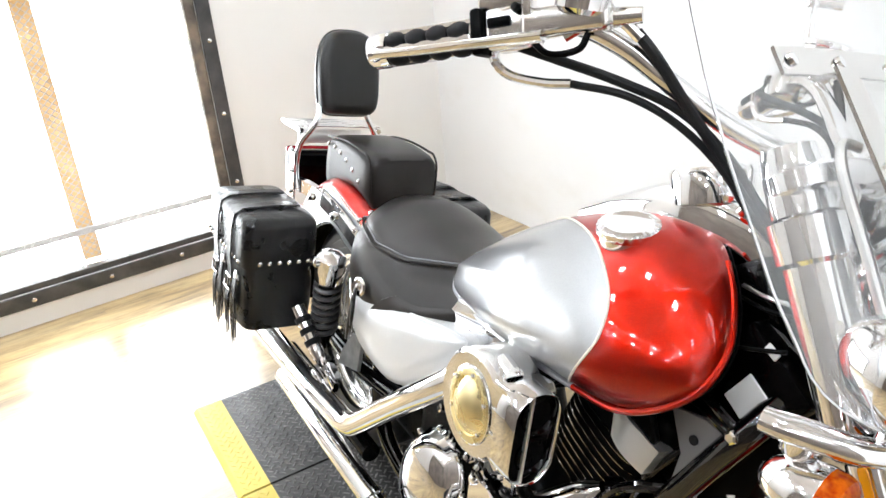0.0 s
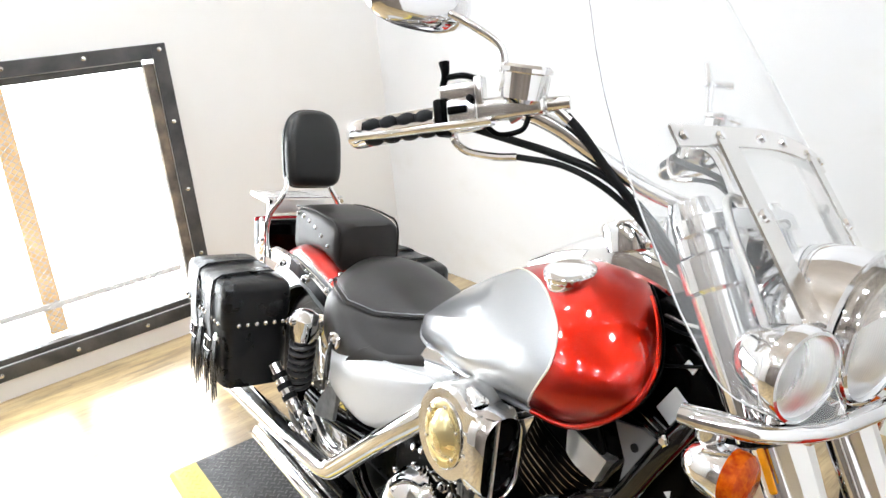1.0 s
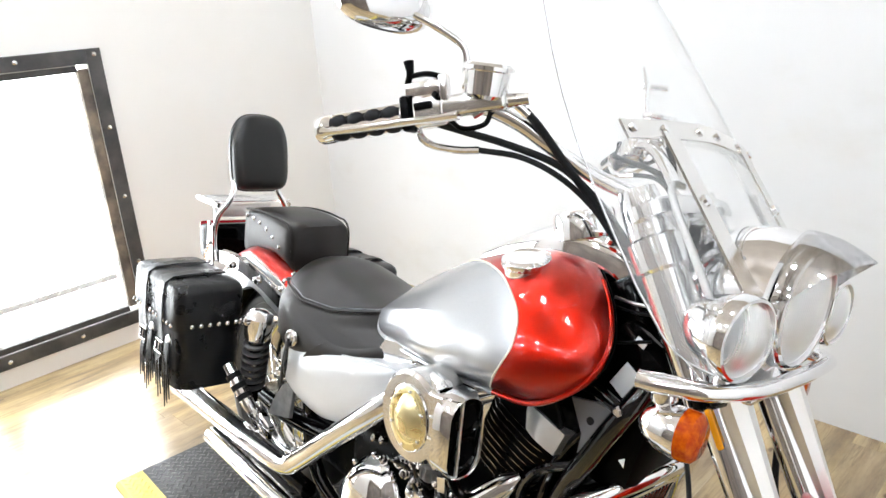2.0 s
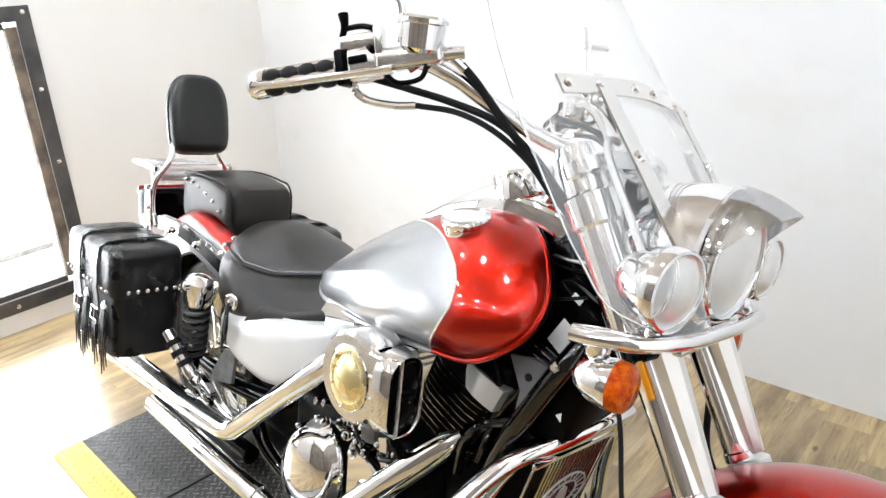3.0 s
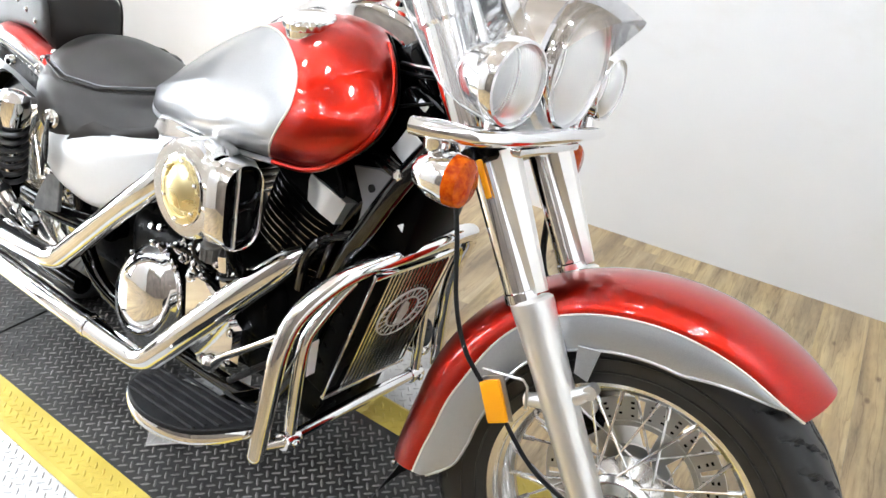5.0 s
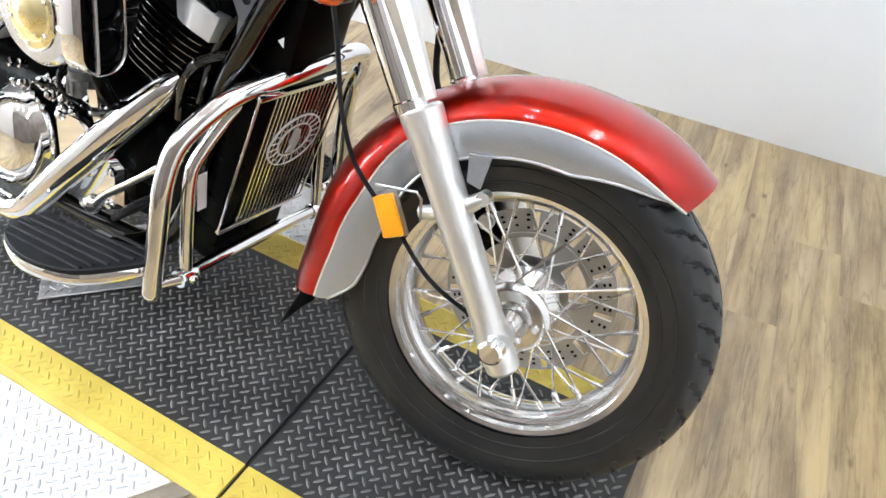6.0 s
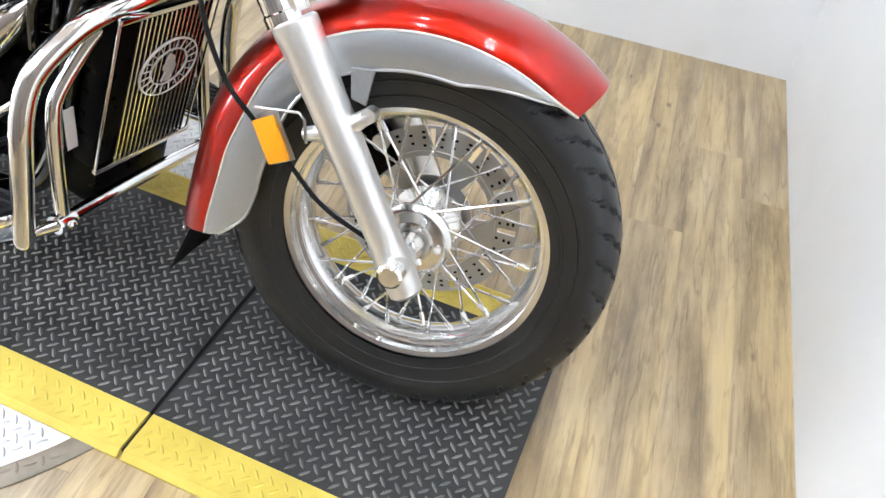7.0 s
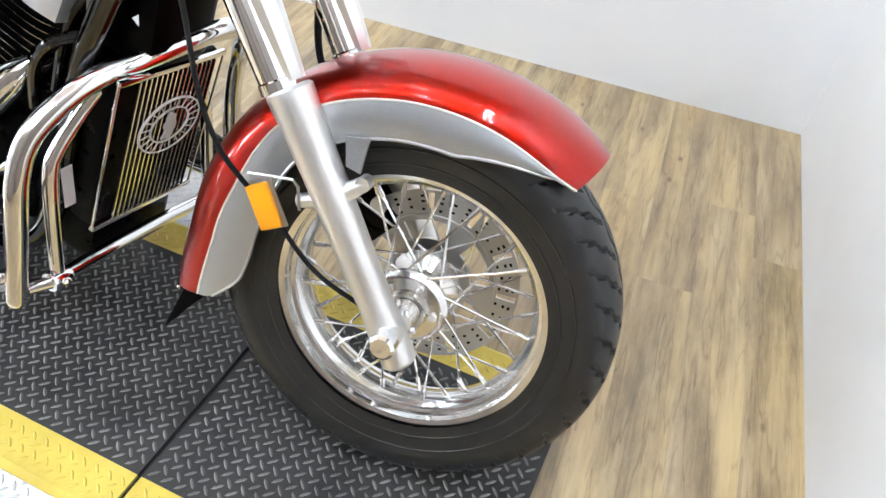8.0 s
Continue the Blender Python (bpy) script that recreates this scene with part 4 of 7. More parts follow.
# curved strap across, and two struts
bm = B()
rows = []
for y in np.linspace(-0.20, 0.20, 25):
    w = 0.016
    base = shield_point(y, 1.165 - 0.20 * abs(y) ** 1.5)
    up = Vector((-0.62, 0, 0.78))
    rows.append([base + NRM * 0.006 + up * w, base + NRM * 0.010 + up * w, base + NRM * 0.010 - up * w, base + NRM * 0.006 - up * w])
rings(bm, rows)
st = front("windshield_strap", bm, POLISHED, "polished metal windshield strap", 30)
bm = B()
lathe(bm, [(0.009, 0.0), (0.009, 0.008), (0.014, 0.007), (0.016, 0.0)], (0, 0, 0), NRM, 12)
copies("acorn_nut", bm, CHROME, st, [Matrix.Translation(shield_point(y, 1.165 - 0.20 * abs(y) ** 1.5)) for y in (-0.185, -0.12, -0.03, 0.03, 0.12, 0.185)])
for s in (-1, 1):
    bm = B()
    rows = []
    for t in np.linspace(0, 1, 8):
        z = 0.945 + t * 0.205
        base = shield_point(s * 0.118, z)
        hw = 0.029 - 0.003 * t if s < 0 else 0.013
        side = Vector((0, 1, 0))
        rows.append([base + NRM * 0.0105 + side * hw, base + NRM * 0.0145 + side * hw, base + NRM * 0.0145 - side * hw, base + NRM * 0.0105 - side * hw])
    rings(bm, rows)
    sr = front("windshield_strut", bm, POLISHED, "flat polished windshield strut")
    bm = B()
    base = shield_point(s * 0.118, 1.06)
    lathe(bm, [(0.014, 0.0), (0.014, 0.011), (0.019, 0.009), (0.022, 0.0)], base, NRM, 14)
    part("bolt", bm, CHROME, sr, "round chrome bolt")
    # black strut hook towards the fork
    bm = B()
    q = [shield_point(s * y, z) - NRM * o for y, z, o in ((0.118, 1.085, 0.004), (0.130, 1.090, 0.012), (0.140, 1.065, 0.016), (0.152, 1.00, 0.016), (0.163, 0.945, 0.016), (0.165, 0.90, 0.018))]
    tube(bm, q, 0.0058, 10)
    part("clamp_rod", bm, STEEL, sr, "grey bent clamp rod")

# ---- handlebar ----
def side_point(s, x, y, z):
    """A point of the bar's half; the left half reaches wider."""
    k = min(1.0, max(0.0, (-x - 0.70) / 0.23)) if s > 0 else 0.0
    return Vector((x + 0.075 * k, s * (y + 0.07 * k), z + 0.01 * k))


def bar_pts(s):
    return [side_point(s, x, s * y, z) for x, y, z in [(-0.452, s * 0.035, 1.035), (-0.490, s * 0.085, 1.052), (-0.552, s * 0.148, 1.076), (-0.608, s * 0.205, 1.112), (-0.655, s * 0.245, 1.142), (-0.710, s * 0.283, 1.155), (-0.805, s * 0.316, 1.127), (-0.930, s * 0.362, 1.088)]]


bm = B()
full = [bar_pts(-1)[i] for i in range(7, -1, -1)] + bar_pts(1)
tube(bm, full, 0.0127, 16, 5)
HB = front("handlebar", bm, CHROME, "wide swept-back chrome handlebar")
bm = B()
box(bm, (0.05, 0.036, 0.06), Matrix(), 0.012, 3)
copies("riser", bm, CHROME, HB, [Matrix.Translation((-0.462, s * 0.052, 1.012)) for s in (-1, 1)], "chrome bar riser")


def grip(s):
    a, b = side_point(s, -0.812, 0.319, 1.124), side_point(s, -0.930, 0.362, 1.088)
    d = (b - a).normalized()
    bm = B()
    lathe(bm, [(0, 0.0), (0, 0.0175), ((b - a).length, 0.0175), ((b - a).length, 0.0)], a, d, 24)
    g = front("grip", bm, PLASTIC, "black and chrome handlebar grip")
    bm = B()
    L = (b - a).length
    lathe(bm, [(L - 0.004, 0.0), (L - 0.004, 0.023), (L + 0.006, 0.024), (L + 0.020, 0.024), (L + 0.026, 0.021), (L + 0.028, 0.0)], a, d, 24)
    part("grip_end", bm, CHROME, g, "chrome end cap")
    bm = B()
    lathe(bm, [(-0.012, 0.0), (-0.012, 0.024), (0.0, 0.025), (0.004, 0.020), (0.004, 0.0)], a, d, 24)
    part("flange", bm, CHROME, g, "chrome inner flange")
    u = d.cross(Vector((0, 0, 1))).normalized()
    v = d.cross(u).normalized()
    bm = B()
    bmesh.ops.create_uvsphere(bm, u_segments=12, v_segments=8, radius=1.0, matrix=Matrix.Diagonal((0.0165, 0.0115, 0.0085, 1)))
    pads = []
    for k in range(4):
        for q in range(4):
            an = q * math.pi / 2 + 0.5
            o = math.cos(an) * u + math.sin(an) * v
            pads.append(Matrix.Translation(a + d * (0.020 + k * 0.031) + o * 0.0165) @ Matrix((d, d.cross(o), o)).transposed().to_4x4())
    copies("rubber_pad", bm, RUBBER, g, pads)
    for q in range(4):
        an = q * math.pi / 2 + 0.5 + math.pi / 4
        o = math.cos(an) * u + math.sin(an) * v
        bm = B()
        tube(bm, [a + o * 0.0155, b + o * 0.0155 - d * 0.002], 0.0075, 8, smooth=False)
        part("chrome_rib", bm, CHROME, g, "bright rib between the pads")
    return g


both(grip)


def bar_controls(s):
    a = side_point(s, -0.768, 0.304, 1.139)
    d = (side_point(s, -0.930, 0.362, 1.088) - a).normalized()
    R = Matrix((d, Vector((0, 0, 1)).cross(d).normalized(), d.cross(Vector((0, 0, 1)).cross(d)).normalized())).transposed().to_4x4()
    bm = B()
    box(bm, (0.062, 0.048, 0.050), Matrix.Translation(a) @ R, 0.010, 3)
    sw = front("switch_housing", bm, POLISHED, "polished switch housing")
    bm = B()
    box(bm, (0.016, 0.052, 0.056), Matrix.Translation(a + d * 0.040) @ R, 0.006, 2)
    part("collar", bm, PLASTIC, sw, "black collar")
    bm = B()
    box(bm, (0.030, 0.006, 0.012), Matrix.Translation(a + Vector((0.0, s * 0.027, 0.004))) @ R, 0.002)
    lathe(bm, [(0, 0.006), (0.006, 0.005), (0.007, 0)], a + Vector((0.02, s * 0.022, 0.022)), (0, s, 0.3), 12)
    part("switch", bm, PLASTIC, sw)
    if s < 0:
        # throttle lock with its upright thumb lever
        bm = B()
        box(bm, (0.07, 0.016, 0.024), Matrix.Translation(a + Vector((-0.012, -0.012, 0.032))) @ R, 0.004)
        box(bm, (0.012, 0.022, 0.040), Matrix.Translation(a + Vector((0.026, -0.012, 0.036))) @ R, 0.003)
        part("throttle_lock", bm, POLISHED, sw, "polished throttle lock block")
        bm = B()
        tube(bm, [a + Vector((-0.050, -0.016, 0.034)), a + Vector((-0.046, -0.018, 0.052)), a + Vector((-0.052, -0.019, 0.070))], [0.005, 0.006, 0.0085], 10)
        tube(bm, [a + Vector((-0.046, -0.016, 0.048)), a + Vector((-0.010, -0.016, 0.054)), a + Vector((0.026, -0.014, 0.050))], 0.0045, 8)
        part("thumb_lever", bm, PLASTIC, sw, "black thumb lever")
    # master cylinder pot
    c = Vector((-0.683, s * 0.290, 1.196))
    bm = B()
    lathe(bm, [(-0.030, 0.0), (-0.030, 0.026), (-0.024, 0.033), (0.010, 0.035), (0.012, 0.039), (0.018, 0.039), (0.022, 0.035), (0.023, 0.0)], c, (0.05, s * 0.1, 1), 32)
    mc = front("master_cylinder", bm, CHROME, "chrome brake fluid reservoir")
    bm = B()
    lathe(bm, [(0.028, 0.011), (0.034, 0.011), (0.036, 0.008), (0.036, 0.0)], c + Vector((-0.002, s * 0.001, -0.004)), (-0.62, s * 0.75, 0), 18)
    part("sight_glass", bm, SATIN, mc, "round sight glass")
    bm = B()
    box(bm, (0.105, 0.032, 0.034), Matrix.Translation((-0.700, s * 0.292, 1.158)) @ R, 0.008, 3)
    tube(bm, [(-0.66, s * 0.268, 1.168), (-0.630, s * 0.252, 1.176)], [0.012, 0.009], 12)
    part("lever_body", bm, POLISHED, mc)
    # lever in front of the grip
    bm = B()
    o = Vector((0.028, s * 0.040, -0.006))
    q = [side_point(s, -0.715, 0.300, 1.140) + o * 0.8, side_point(s, -0.79, 0.318, 1.122) + o, side_point(s, -0.86, 0.344, 1.102) + o * 1.05, side_point(s, -0.915, 0.362, 1.088) + o * 0.95, side_point(s, -0.93, 0.367, 1.084) + o * 0.9]
    tube(bm, q, [0.009, 0.0075, 0.0075, 0.0075, 0.012], 12, squash=0.8)
    part("lever", bm, CHROME, mc, "long chrome brake lever" if s < 0 else "long chrome clutch lever")
    if s > 0:
        # the left side carries a short stem with a knob
        bm = B()
        tube(bm, [(-0.700, 0.288, 1.180), (-0.718, 0.292, 1.225), (-0.730, 0.297, 1.277), (-0.746, 0.300, 1.316)], [0.0085, 0.0075, 0.007, 0.004], 12)
        ball(bm, (-0.730, 0.297, 1.277), 0.011, 10)
        tube(bm, [(-0.730, 0.297, 1.277), (-0.695, 0.325, 1.279)], [0.006, 0.0075], 10)
        front("stem", bm, CHROME, "short chrome stem with a knob")
        return
    # mirror
    bm = B()
    q = [Vector((-0.720, s * 0.290, 1.180)), Vector((-0.726, s * 0.290, 1.204)), Vector((-0.736, s * 0.297, 1.240)), Vector((-0.768, s * 0.325, 1.262)), Vector((-0.805, s * 0.350, 1.278))]
    tube(bm, q, [0.0085, 0.0075, 0.006, 0.006, 0.006], 12)
    mr = front("mirror_stem", bm, CHROME, "bent chrome mirror stem")
    hc = Vector((-0.842, s * 0.372, 1.290))
    nrm = Vector((-0.93, -s * 0.30, -0.20)).normalized()
    hx = Vector((0, 0, 1)).cross(nrm).normalized()
    hz = nrm.cross(hx)
    bm = B()
    rows = []
    for off, k in ((0.0, 0.90), (0.0, 1.0), (-0.012, 1.0), (-0.026, 0.86), (-0.036, 0.5), (-0.039, 0.05)):
        rows.append([hc + nrm * off + k * (0.082 * math.copysign(abs(math.cos(t)) ** 0.75, math.cos(t)) * hx + 0.046 * math.copysign(abs(math.sin(t)) ** 0.85, math.sin(t)) * hz) for t in np.linspace(0, 2 * math.pi, 40, endpoint=False)])
    rings(bm, rows, cap=False)
    hd = part("mirror_head", bm, CHROME, mr, "oval chrome mirror head")
    bm = B()
    bm.faces.new([bm.verts.new(hc - nrm * 0.003 + 0.93 * (0.082 * math.copysign(abs(math.cos(t)) ** 0.75, math.cos(t)) * hx + 0.046 * math.copysign(abs(math.sin(t)) ** 0.85, math.sin(t)) * hz)) for t in np.linspace(0, 2 * math.pi, 40, endpoint=False)])
    part("mirror_glass", bm, MIRROR, mr, "mirror glass", 0)


both(bar_controls)

# cables and hoses along the bar
def cable(name, pts, r, material, label="", steered=True):
    bm = B()
    tube(bm, pts, r, 10, 7)
    return front(name, bm, material, label) if steered else part(name, bm, material, moto, label)


for s in (-1, 1):
    cable("throttle_cable" if s < 0 else "clutch_cable", [(-0.775, s * 0.300, 1.122), (-0.72, s * 0.274, 1.114), (-0.65, s * 0.240, 1.103), (-0.59, s * 0.197, 1.084), (-0.545, s * 0.150, 1.042), (-0.505, s * 0.105, 0.985), (-0.455, s * 0.06, 0.93)], 0.0060, RUBBER, "thick black cable sheath")
    cable("throttle_cable" if s < 0 else "switch_cable", [(-0.70, s * 0.262, 1.090), (-0.64, s * 0.233, 1.089), (-0.59, s * 0.197, 1.069), (-0.55, s * 0.152, 1.031), (-0.51, s * 0.11, 0.975), (-0.46, s * 0.065, 0.93)], 0.0048, RUBBER, "black cable")
    cable("cable_elbow", [(-0.790, s * 0.310, 1.124), (-0.785, s * 0.310, 1.100), (-0.765, s * 0.298, 1.086), (-0.73, s * 0.278, 1.085), (-0.70, s * 0.262, 1.090)], 0.0062, CHROME, "bent metal cable elbow")
    cable("brake_hose" if s < 0 else "clutch_hose", [(-0.635, s * 0.250, 1.158), (-0.615, s * 0.232, 1.136), (-0.580, s * 0.195, 1.086), (-0.545, s * 0.148, 1.034), (-0.505, s * 0.10, 0.975), (-0.470, s * 0.065, 0.93)], 0.0066, RUBBER, "black rubber hose")
    cable("hose_fitting", [(-0.700, s * 0.290, 1.140), (-0.675, s * 0.278, 1.160), (-0.650, s * 0.262, 1.166), (-0.630, s * 0.246, 1.152)], 0.0072, CHROME, "bent chrome hose fitting")
    cable("wire_loop", [(-0.735, s * 0.312, 1.134), (-0.705, s * 0.306, 1.118), (-0.675, s * 0.292, 1.128), (-0.670, s * 0.286, 1.148)], 0.004, PLASTIC, "small black wire loop")
cable("brake_line", [(-0.345, -0.165, 0.775), (-0.318, -0.195, 0.735), (-0.301, -0.200, 0.689), (-0.285, -0.187, 0.597), (-0.265, -0.166, 0.527), (-0.238, -0.148, 0.483), (-0.205, -0.126, 0.44), (-0.13, -0.119, 0.365), (-0.05, -0.095, 0.315)], 0.0036, RUBBER, "black speedometer cable beside the wheel")
cable("brake_line", [(-0.30, 0.155, 0.78), (-0.29, 0.150, 0.68), (-0.27, 0.150, 0.58), (-0.20, 0.15, 0.50)], 0.0062, RUBBER, "black brake hose")
# caliper on the left leg
bm = B()
box(bm, (0.075, 0.055, 0.105), Matrix.Translation((-0.125, 0.085, 0.395)) @ Matrix.Rotation(radians(-50), 4, "Y"), 0.012, 2)
cl = front("brake_caliper", bm, BLACK, "black front brake caliper")
bm = B()
lathe(bm, [(-0.04, 0.0), (-0.04, 0.014), (-0.028, 0.014), (-0.028, 0.0)], (0, 0, 0), (0, 1, 0), 14)
copies("caliper_bolt", bm, SATIN, cl, [Matrix.Translation((-0.125 + z * 0.77, 0.085, 0.395 + z * 0.64)) for z in (-0.03, 0.03)])


# ---- fuel tank: two pressed halves, each a dome over its folded seam ----
SEAM = [(-1.150, -0.070, 0.692), (-1.118, -0.096, 0.664), (-1.057, -0.115, 0.660), (-0.937, -0.140, 0.667), (-0.845, -0.153, 0.674), (-0.756, -0.162, 0.683), (-0.674, -0.168, 0.692),
        (-0.596, -0.170, 0.702), (-0.541, -0.168, 0.725), (-0.495, -0.160, 0.764), (-0.477, -0.143, 0.800), (-0.486, -0.113, 0.836), (-0.520, -0.080, 0.878), (-0.560, -0.055, 0.910)]
CROWN = [(-0.600, -0.034, 0.927), (-0.660, -0.022, 0.935), (-0.740, -0.018, 0.923), (-0.820, -0.018, 0.896), (-0.900, -0.018, 0.862), (-0.980, -0.022, 0.820), (-1.060, -0.030, 0.772), (-1.120, -0.042, 0.728)]
RIM = np.array(smooth_line(SEAM + CROWN + [SEAM[0]], 8))[:-1, :3]


def tank_rings(s, n=44):
    """The half as rings that grow from the middle of its side to the rim, swelling like a pillow; the inner rings follow a rounder outline than the rim."""
    lean = np.linalg.lstsq(np.c_[np.ones(len(RIM)), RIM[:, 0], RIM[:, 2]], RIM[:, 1], rcond=None)[0]
    ang = np.arctan2(RIM[:, 2] - 0.80, RIM[:, 0] + 0.70)
    far = np.hypot(RIM[:, 2] - 0.80, RIM[:, 0] + 0.70)
    turn = np.radians(np.arange(-180, 180, 2.0))
    even = np.interp(turn, *zip(*sorted(zip(ang, far))), period=2 * math.pi)

    def softened(width):
        """The outline's reach with its corners rounded off."""
        near = np.exp(-0.5 * (((ang[:, None] - turn[None, :] + math.pi) % (2 * math.pi) - math.pi) / radians(width)) ** 2)
        return (near @ even) / near.sum(axis=1)

    soft = softened(13)
    off = RIM[:, 1] - (lean[0] + lean[1] * RIM[:, 0] + lean[2] * RIM[:, 2])
    rows = []
    for a in np.linspace(0.02, math.pi / 2, n):
        rho = math.sin(a)
        r = rho * (soft + (far - soft) * rho ** 3)
        x, z = -0.70 + r * np.cos(ang), 0.80 + r * np.sin(ang)
        swell = 0.10 * (1 - rho ** 2.2) ** 0.5
        y = lean[0] + lean[1] * x + lean[2] * z + off * rho ** 3 - 0.96 * swell
        rows.append([Vector((px, -s * py, pz + 0.28 * swell)) for px, py, pz in zip(x, y, z)])
    return rows


STRIPE = [(-40, -0.790, 0), (-28, -0.735, 0), (-16, -0.685, 0), (-3, -0.644, 0), (9, -0.617, 0), (17, -0.609, 0), (27, -0.622, 0), (36, -0.656, 0), (48, -0.730, 0), (62, -0.856, 0), (75, -0.965, 0)]
STA, STX = zip(*[(float(p[0]), float(p[1])) for p in smooth_line(STRIPE, 6)])


def stripe_x(p):
    """Where silver meets red: a bow that bulges ahead on the flank and runs back over the top."""
    return float(np.interp(math.degrees(math.atan2(p.z - 0.74, abs(p.y))), STA, STX))


def tank_half(s):
    bm = B()
    rings(bm, tank_rings(s), cap=False)
    bm.faces.new([v for v in bm.verts][:len(RIM)])
    bmesh.ops.recalc_face_normals(bm, faces=bm.faces)
    return bm


def cut(bm, keep_front, line=None):
    """Keep one side of the bowed colour line; line gathers the points of the cut."""
    for v in bm.verts:
        v.co.x -= stripe_x(v.co)
    r = bmesh.ops.bisect_plane(bm, geom=list(bm.verts) + list(bm.edges) + list(bm.faces), plane_co=(0, 0, 0), plane_no=(1, 0, 0), clear_inner=keep_front, clear_outer=not keep_front)
    for v in bm.verts:
        v.co.x += stripe_x(v.co)
    if line is not None:
        line += sorted((v.co.copy() for v in r["geom_cut"] if isinstance(v, bmesh.types.BMVert)), key=lambda p: math.atan2(p.z - 0.74, abs(p.y)))
    return bm


tk = part("fuel_tank", cut(tank_half(-1), True), RED, moto, "glossy red fuel tank with silver rear and folded seam", 80)
part("tank_half", cut(tank_half(1), True), RED, tk, "glossy red far tank half", 80)
for s in (-1, 1):
    seam_line = []
    part("rear_panel", cut(tank_half(s), False, seam_line), SILVER, tk, "silver painted tank rear half", 80)
    bm = B()
    tube(bm, [p + Vector((0.0005, s * 0.0008, 0.0005)) for p in seam_line[::2]], 0.0021, 6, smooth=False)
    part("pinstripe", bm, PEARL, tk, "pale pinstripe between red and silver")
    # folded seam flange, a flat lip standing out from the rim
    for k0, k1, m_, lb in ((0, 6, SILVER, "folded silver seam"), (6, 13, RED, "folded red seam")):
        bm = B()
        tube(bm, [(x, -s * (y * 1.03 - 0.004), z - 0.003 if z < 0.72 else z) for x, y, z in SEAM[k0:k1 + 1]], 0.0052, 8, 6)
        part("tank_seam", bm, m_, tk, lb)
    # inner wall of the half
    bm = B()
    bm.faces.new([bm.verts.new((x, -s * (y + 0.006), z)) for x, y, z in RIM])
    bmesh.ops.triangulate(bm, faces=list(bm.faces))
    bmesh.ops.solidify(bm, geom=list(bm.faces), thickness=0.004)
    part("inner_wall", bm, MATTE, tk, "black underside of the tank")
# filler cap on the right shoulder
nn = Vector((0.04, -0.27, 0.95)).normalized()
cp = Vector((-0.690, -0.112, 0.918))
cp = cp + nn * 0.002
fu = nn.orthogonal().normalized()
fv = nn.cross(fu)
bm = B()
rings(bm, [[cp + nn * h + (r + (0.0006 * math.cos(22 * a) if kn else 0)) * (math.cos(a) * fu + math.sin(a) * fv) for a in np.linspace(0, 2 * math.pi, 176, endpoint=False)]
           for h, r, kn in ((-0.026, 0.040, 0), (-0.007, 0.041, 0), (-0.006, 0.0435, 1), (-0.004, 0.0445, 1), (0.004, 0.0445, 1), (0.0065, 0.042, 0), (0.0080, 0.034, 0), (0.0065, 0.031, 0), (0.0065, 0.010, 0))])
cap = part("filler_cap", bm, CHROME, tk, "round chrome filler cap")
# console with speedometer
bm = B()
rows = []
for t in np.linspace(0, 1, 22):
    x = -0.900 + t * 0.385
    w = 0.058 * math.sin(math.pi * min(1, 0.12 + t * 0.88)) ** 0.7 * (0.55 + 0.75 * t if t < 0.6 else 1.0)
    zt = float(np.interp(x, [-0.90, -0.82, -0.75, -0.70, -0.62, -0.56, -0.515], [0.886, 0.928, 0.962, 0.985, 0.985, 0.965, 0.925]))
    zb = float(np.interp(x, [-0.90, -0.82, -0.74, -0.66, -0.50], [0.874, 0.908, 0.936, 0.950, 0.90])) - 0.025
    rows.append([Vector((x, w * math.copysign(abs(math.cos(a)) ** 0.6, math.cos(a)), zb + (zt - zb) * max(0, math.sin(a)) ** 0.45)) for a in np.linspace(0, math.pi, 18)])
rings(bm, rows)
cs = part("tank_console", bm, CHROME, moto, "chrome tank-top console", 50)
bm = B()
ax = Vector((-0.32, 0, 0.95)).normalized()
lathe(bm, [(-0.03, 0.0), (-0.03, 0.056), (0.012, 0.058), (0.020, 0.054), (0.021, 0.048), (0.014, 0.046), (0.014, 0.0)], (-0.660, 0, 0.990), ax, 40)
part("speedometer", bm, CHROME, cs, "round chrome speedometer housing")
bm = B()
lathe(bm, [(0.0145, 0.0455), (0.0155, 0.0455), (0.0155, 0.0)], (-0.660, 0, 0.990), ax, 32)
part("dial", bm, INK, cs, "grey dial face")
bm = B()
lathe(bm, [(0.030, 0.0), (0.030, 0.010), (0.040, 0.009), (0.042, 0.0)], (-0.585, -0.03, 0.950), (0.5, -0.3, 0.8), 14)
part("ignition_switch", bm, CHROME, cs, "small chrome ignition switch")

# ---- rider's seat ----
SXs = [-1.548, -1.53, -1.49, -1.42, -1.33, -1.24, -1.15, -1.07, -1.00, -0.95, -0.93]
SWs = [0.06, 0.115, 0.158, 0.190, 0.205, 0.202, 0.182, 0.150, 0.112, 0.085, 0.06]
STs = [0.700, 0.722, 0.742, 0.750, 0.734, 0.716, 0.710, 0.718, 0.733, 0.742, 0.735]
SBs = [0.66, 0.61, 0.57, 0.548, 0.543, 0.556, 0.585, 0.612, 0.635, 0.655, 0.67]
_s = np.array(smooth_line(list(zip(SXs, SWs, STs, SBs)), 6))


def top_share(x):
    """How much of the width the stitched top takes; it narrows towards the tank."""
    return float(np.interp(x, [-1.36, -1.26, -1.16, -1.08, -1.00], [0.845, 0.73, 0.52, 0.33, 0.20]))


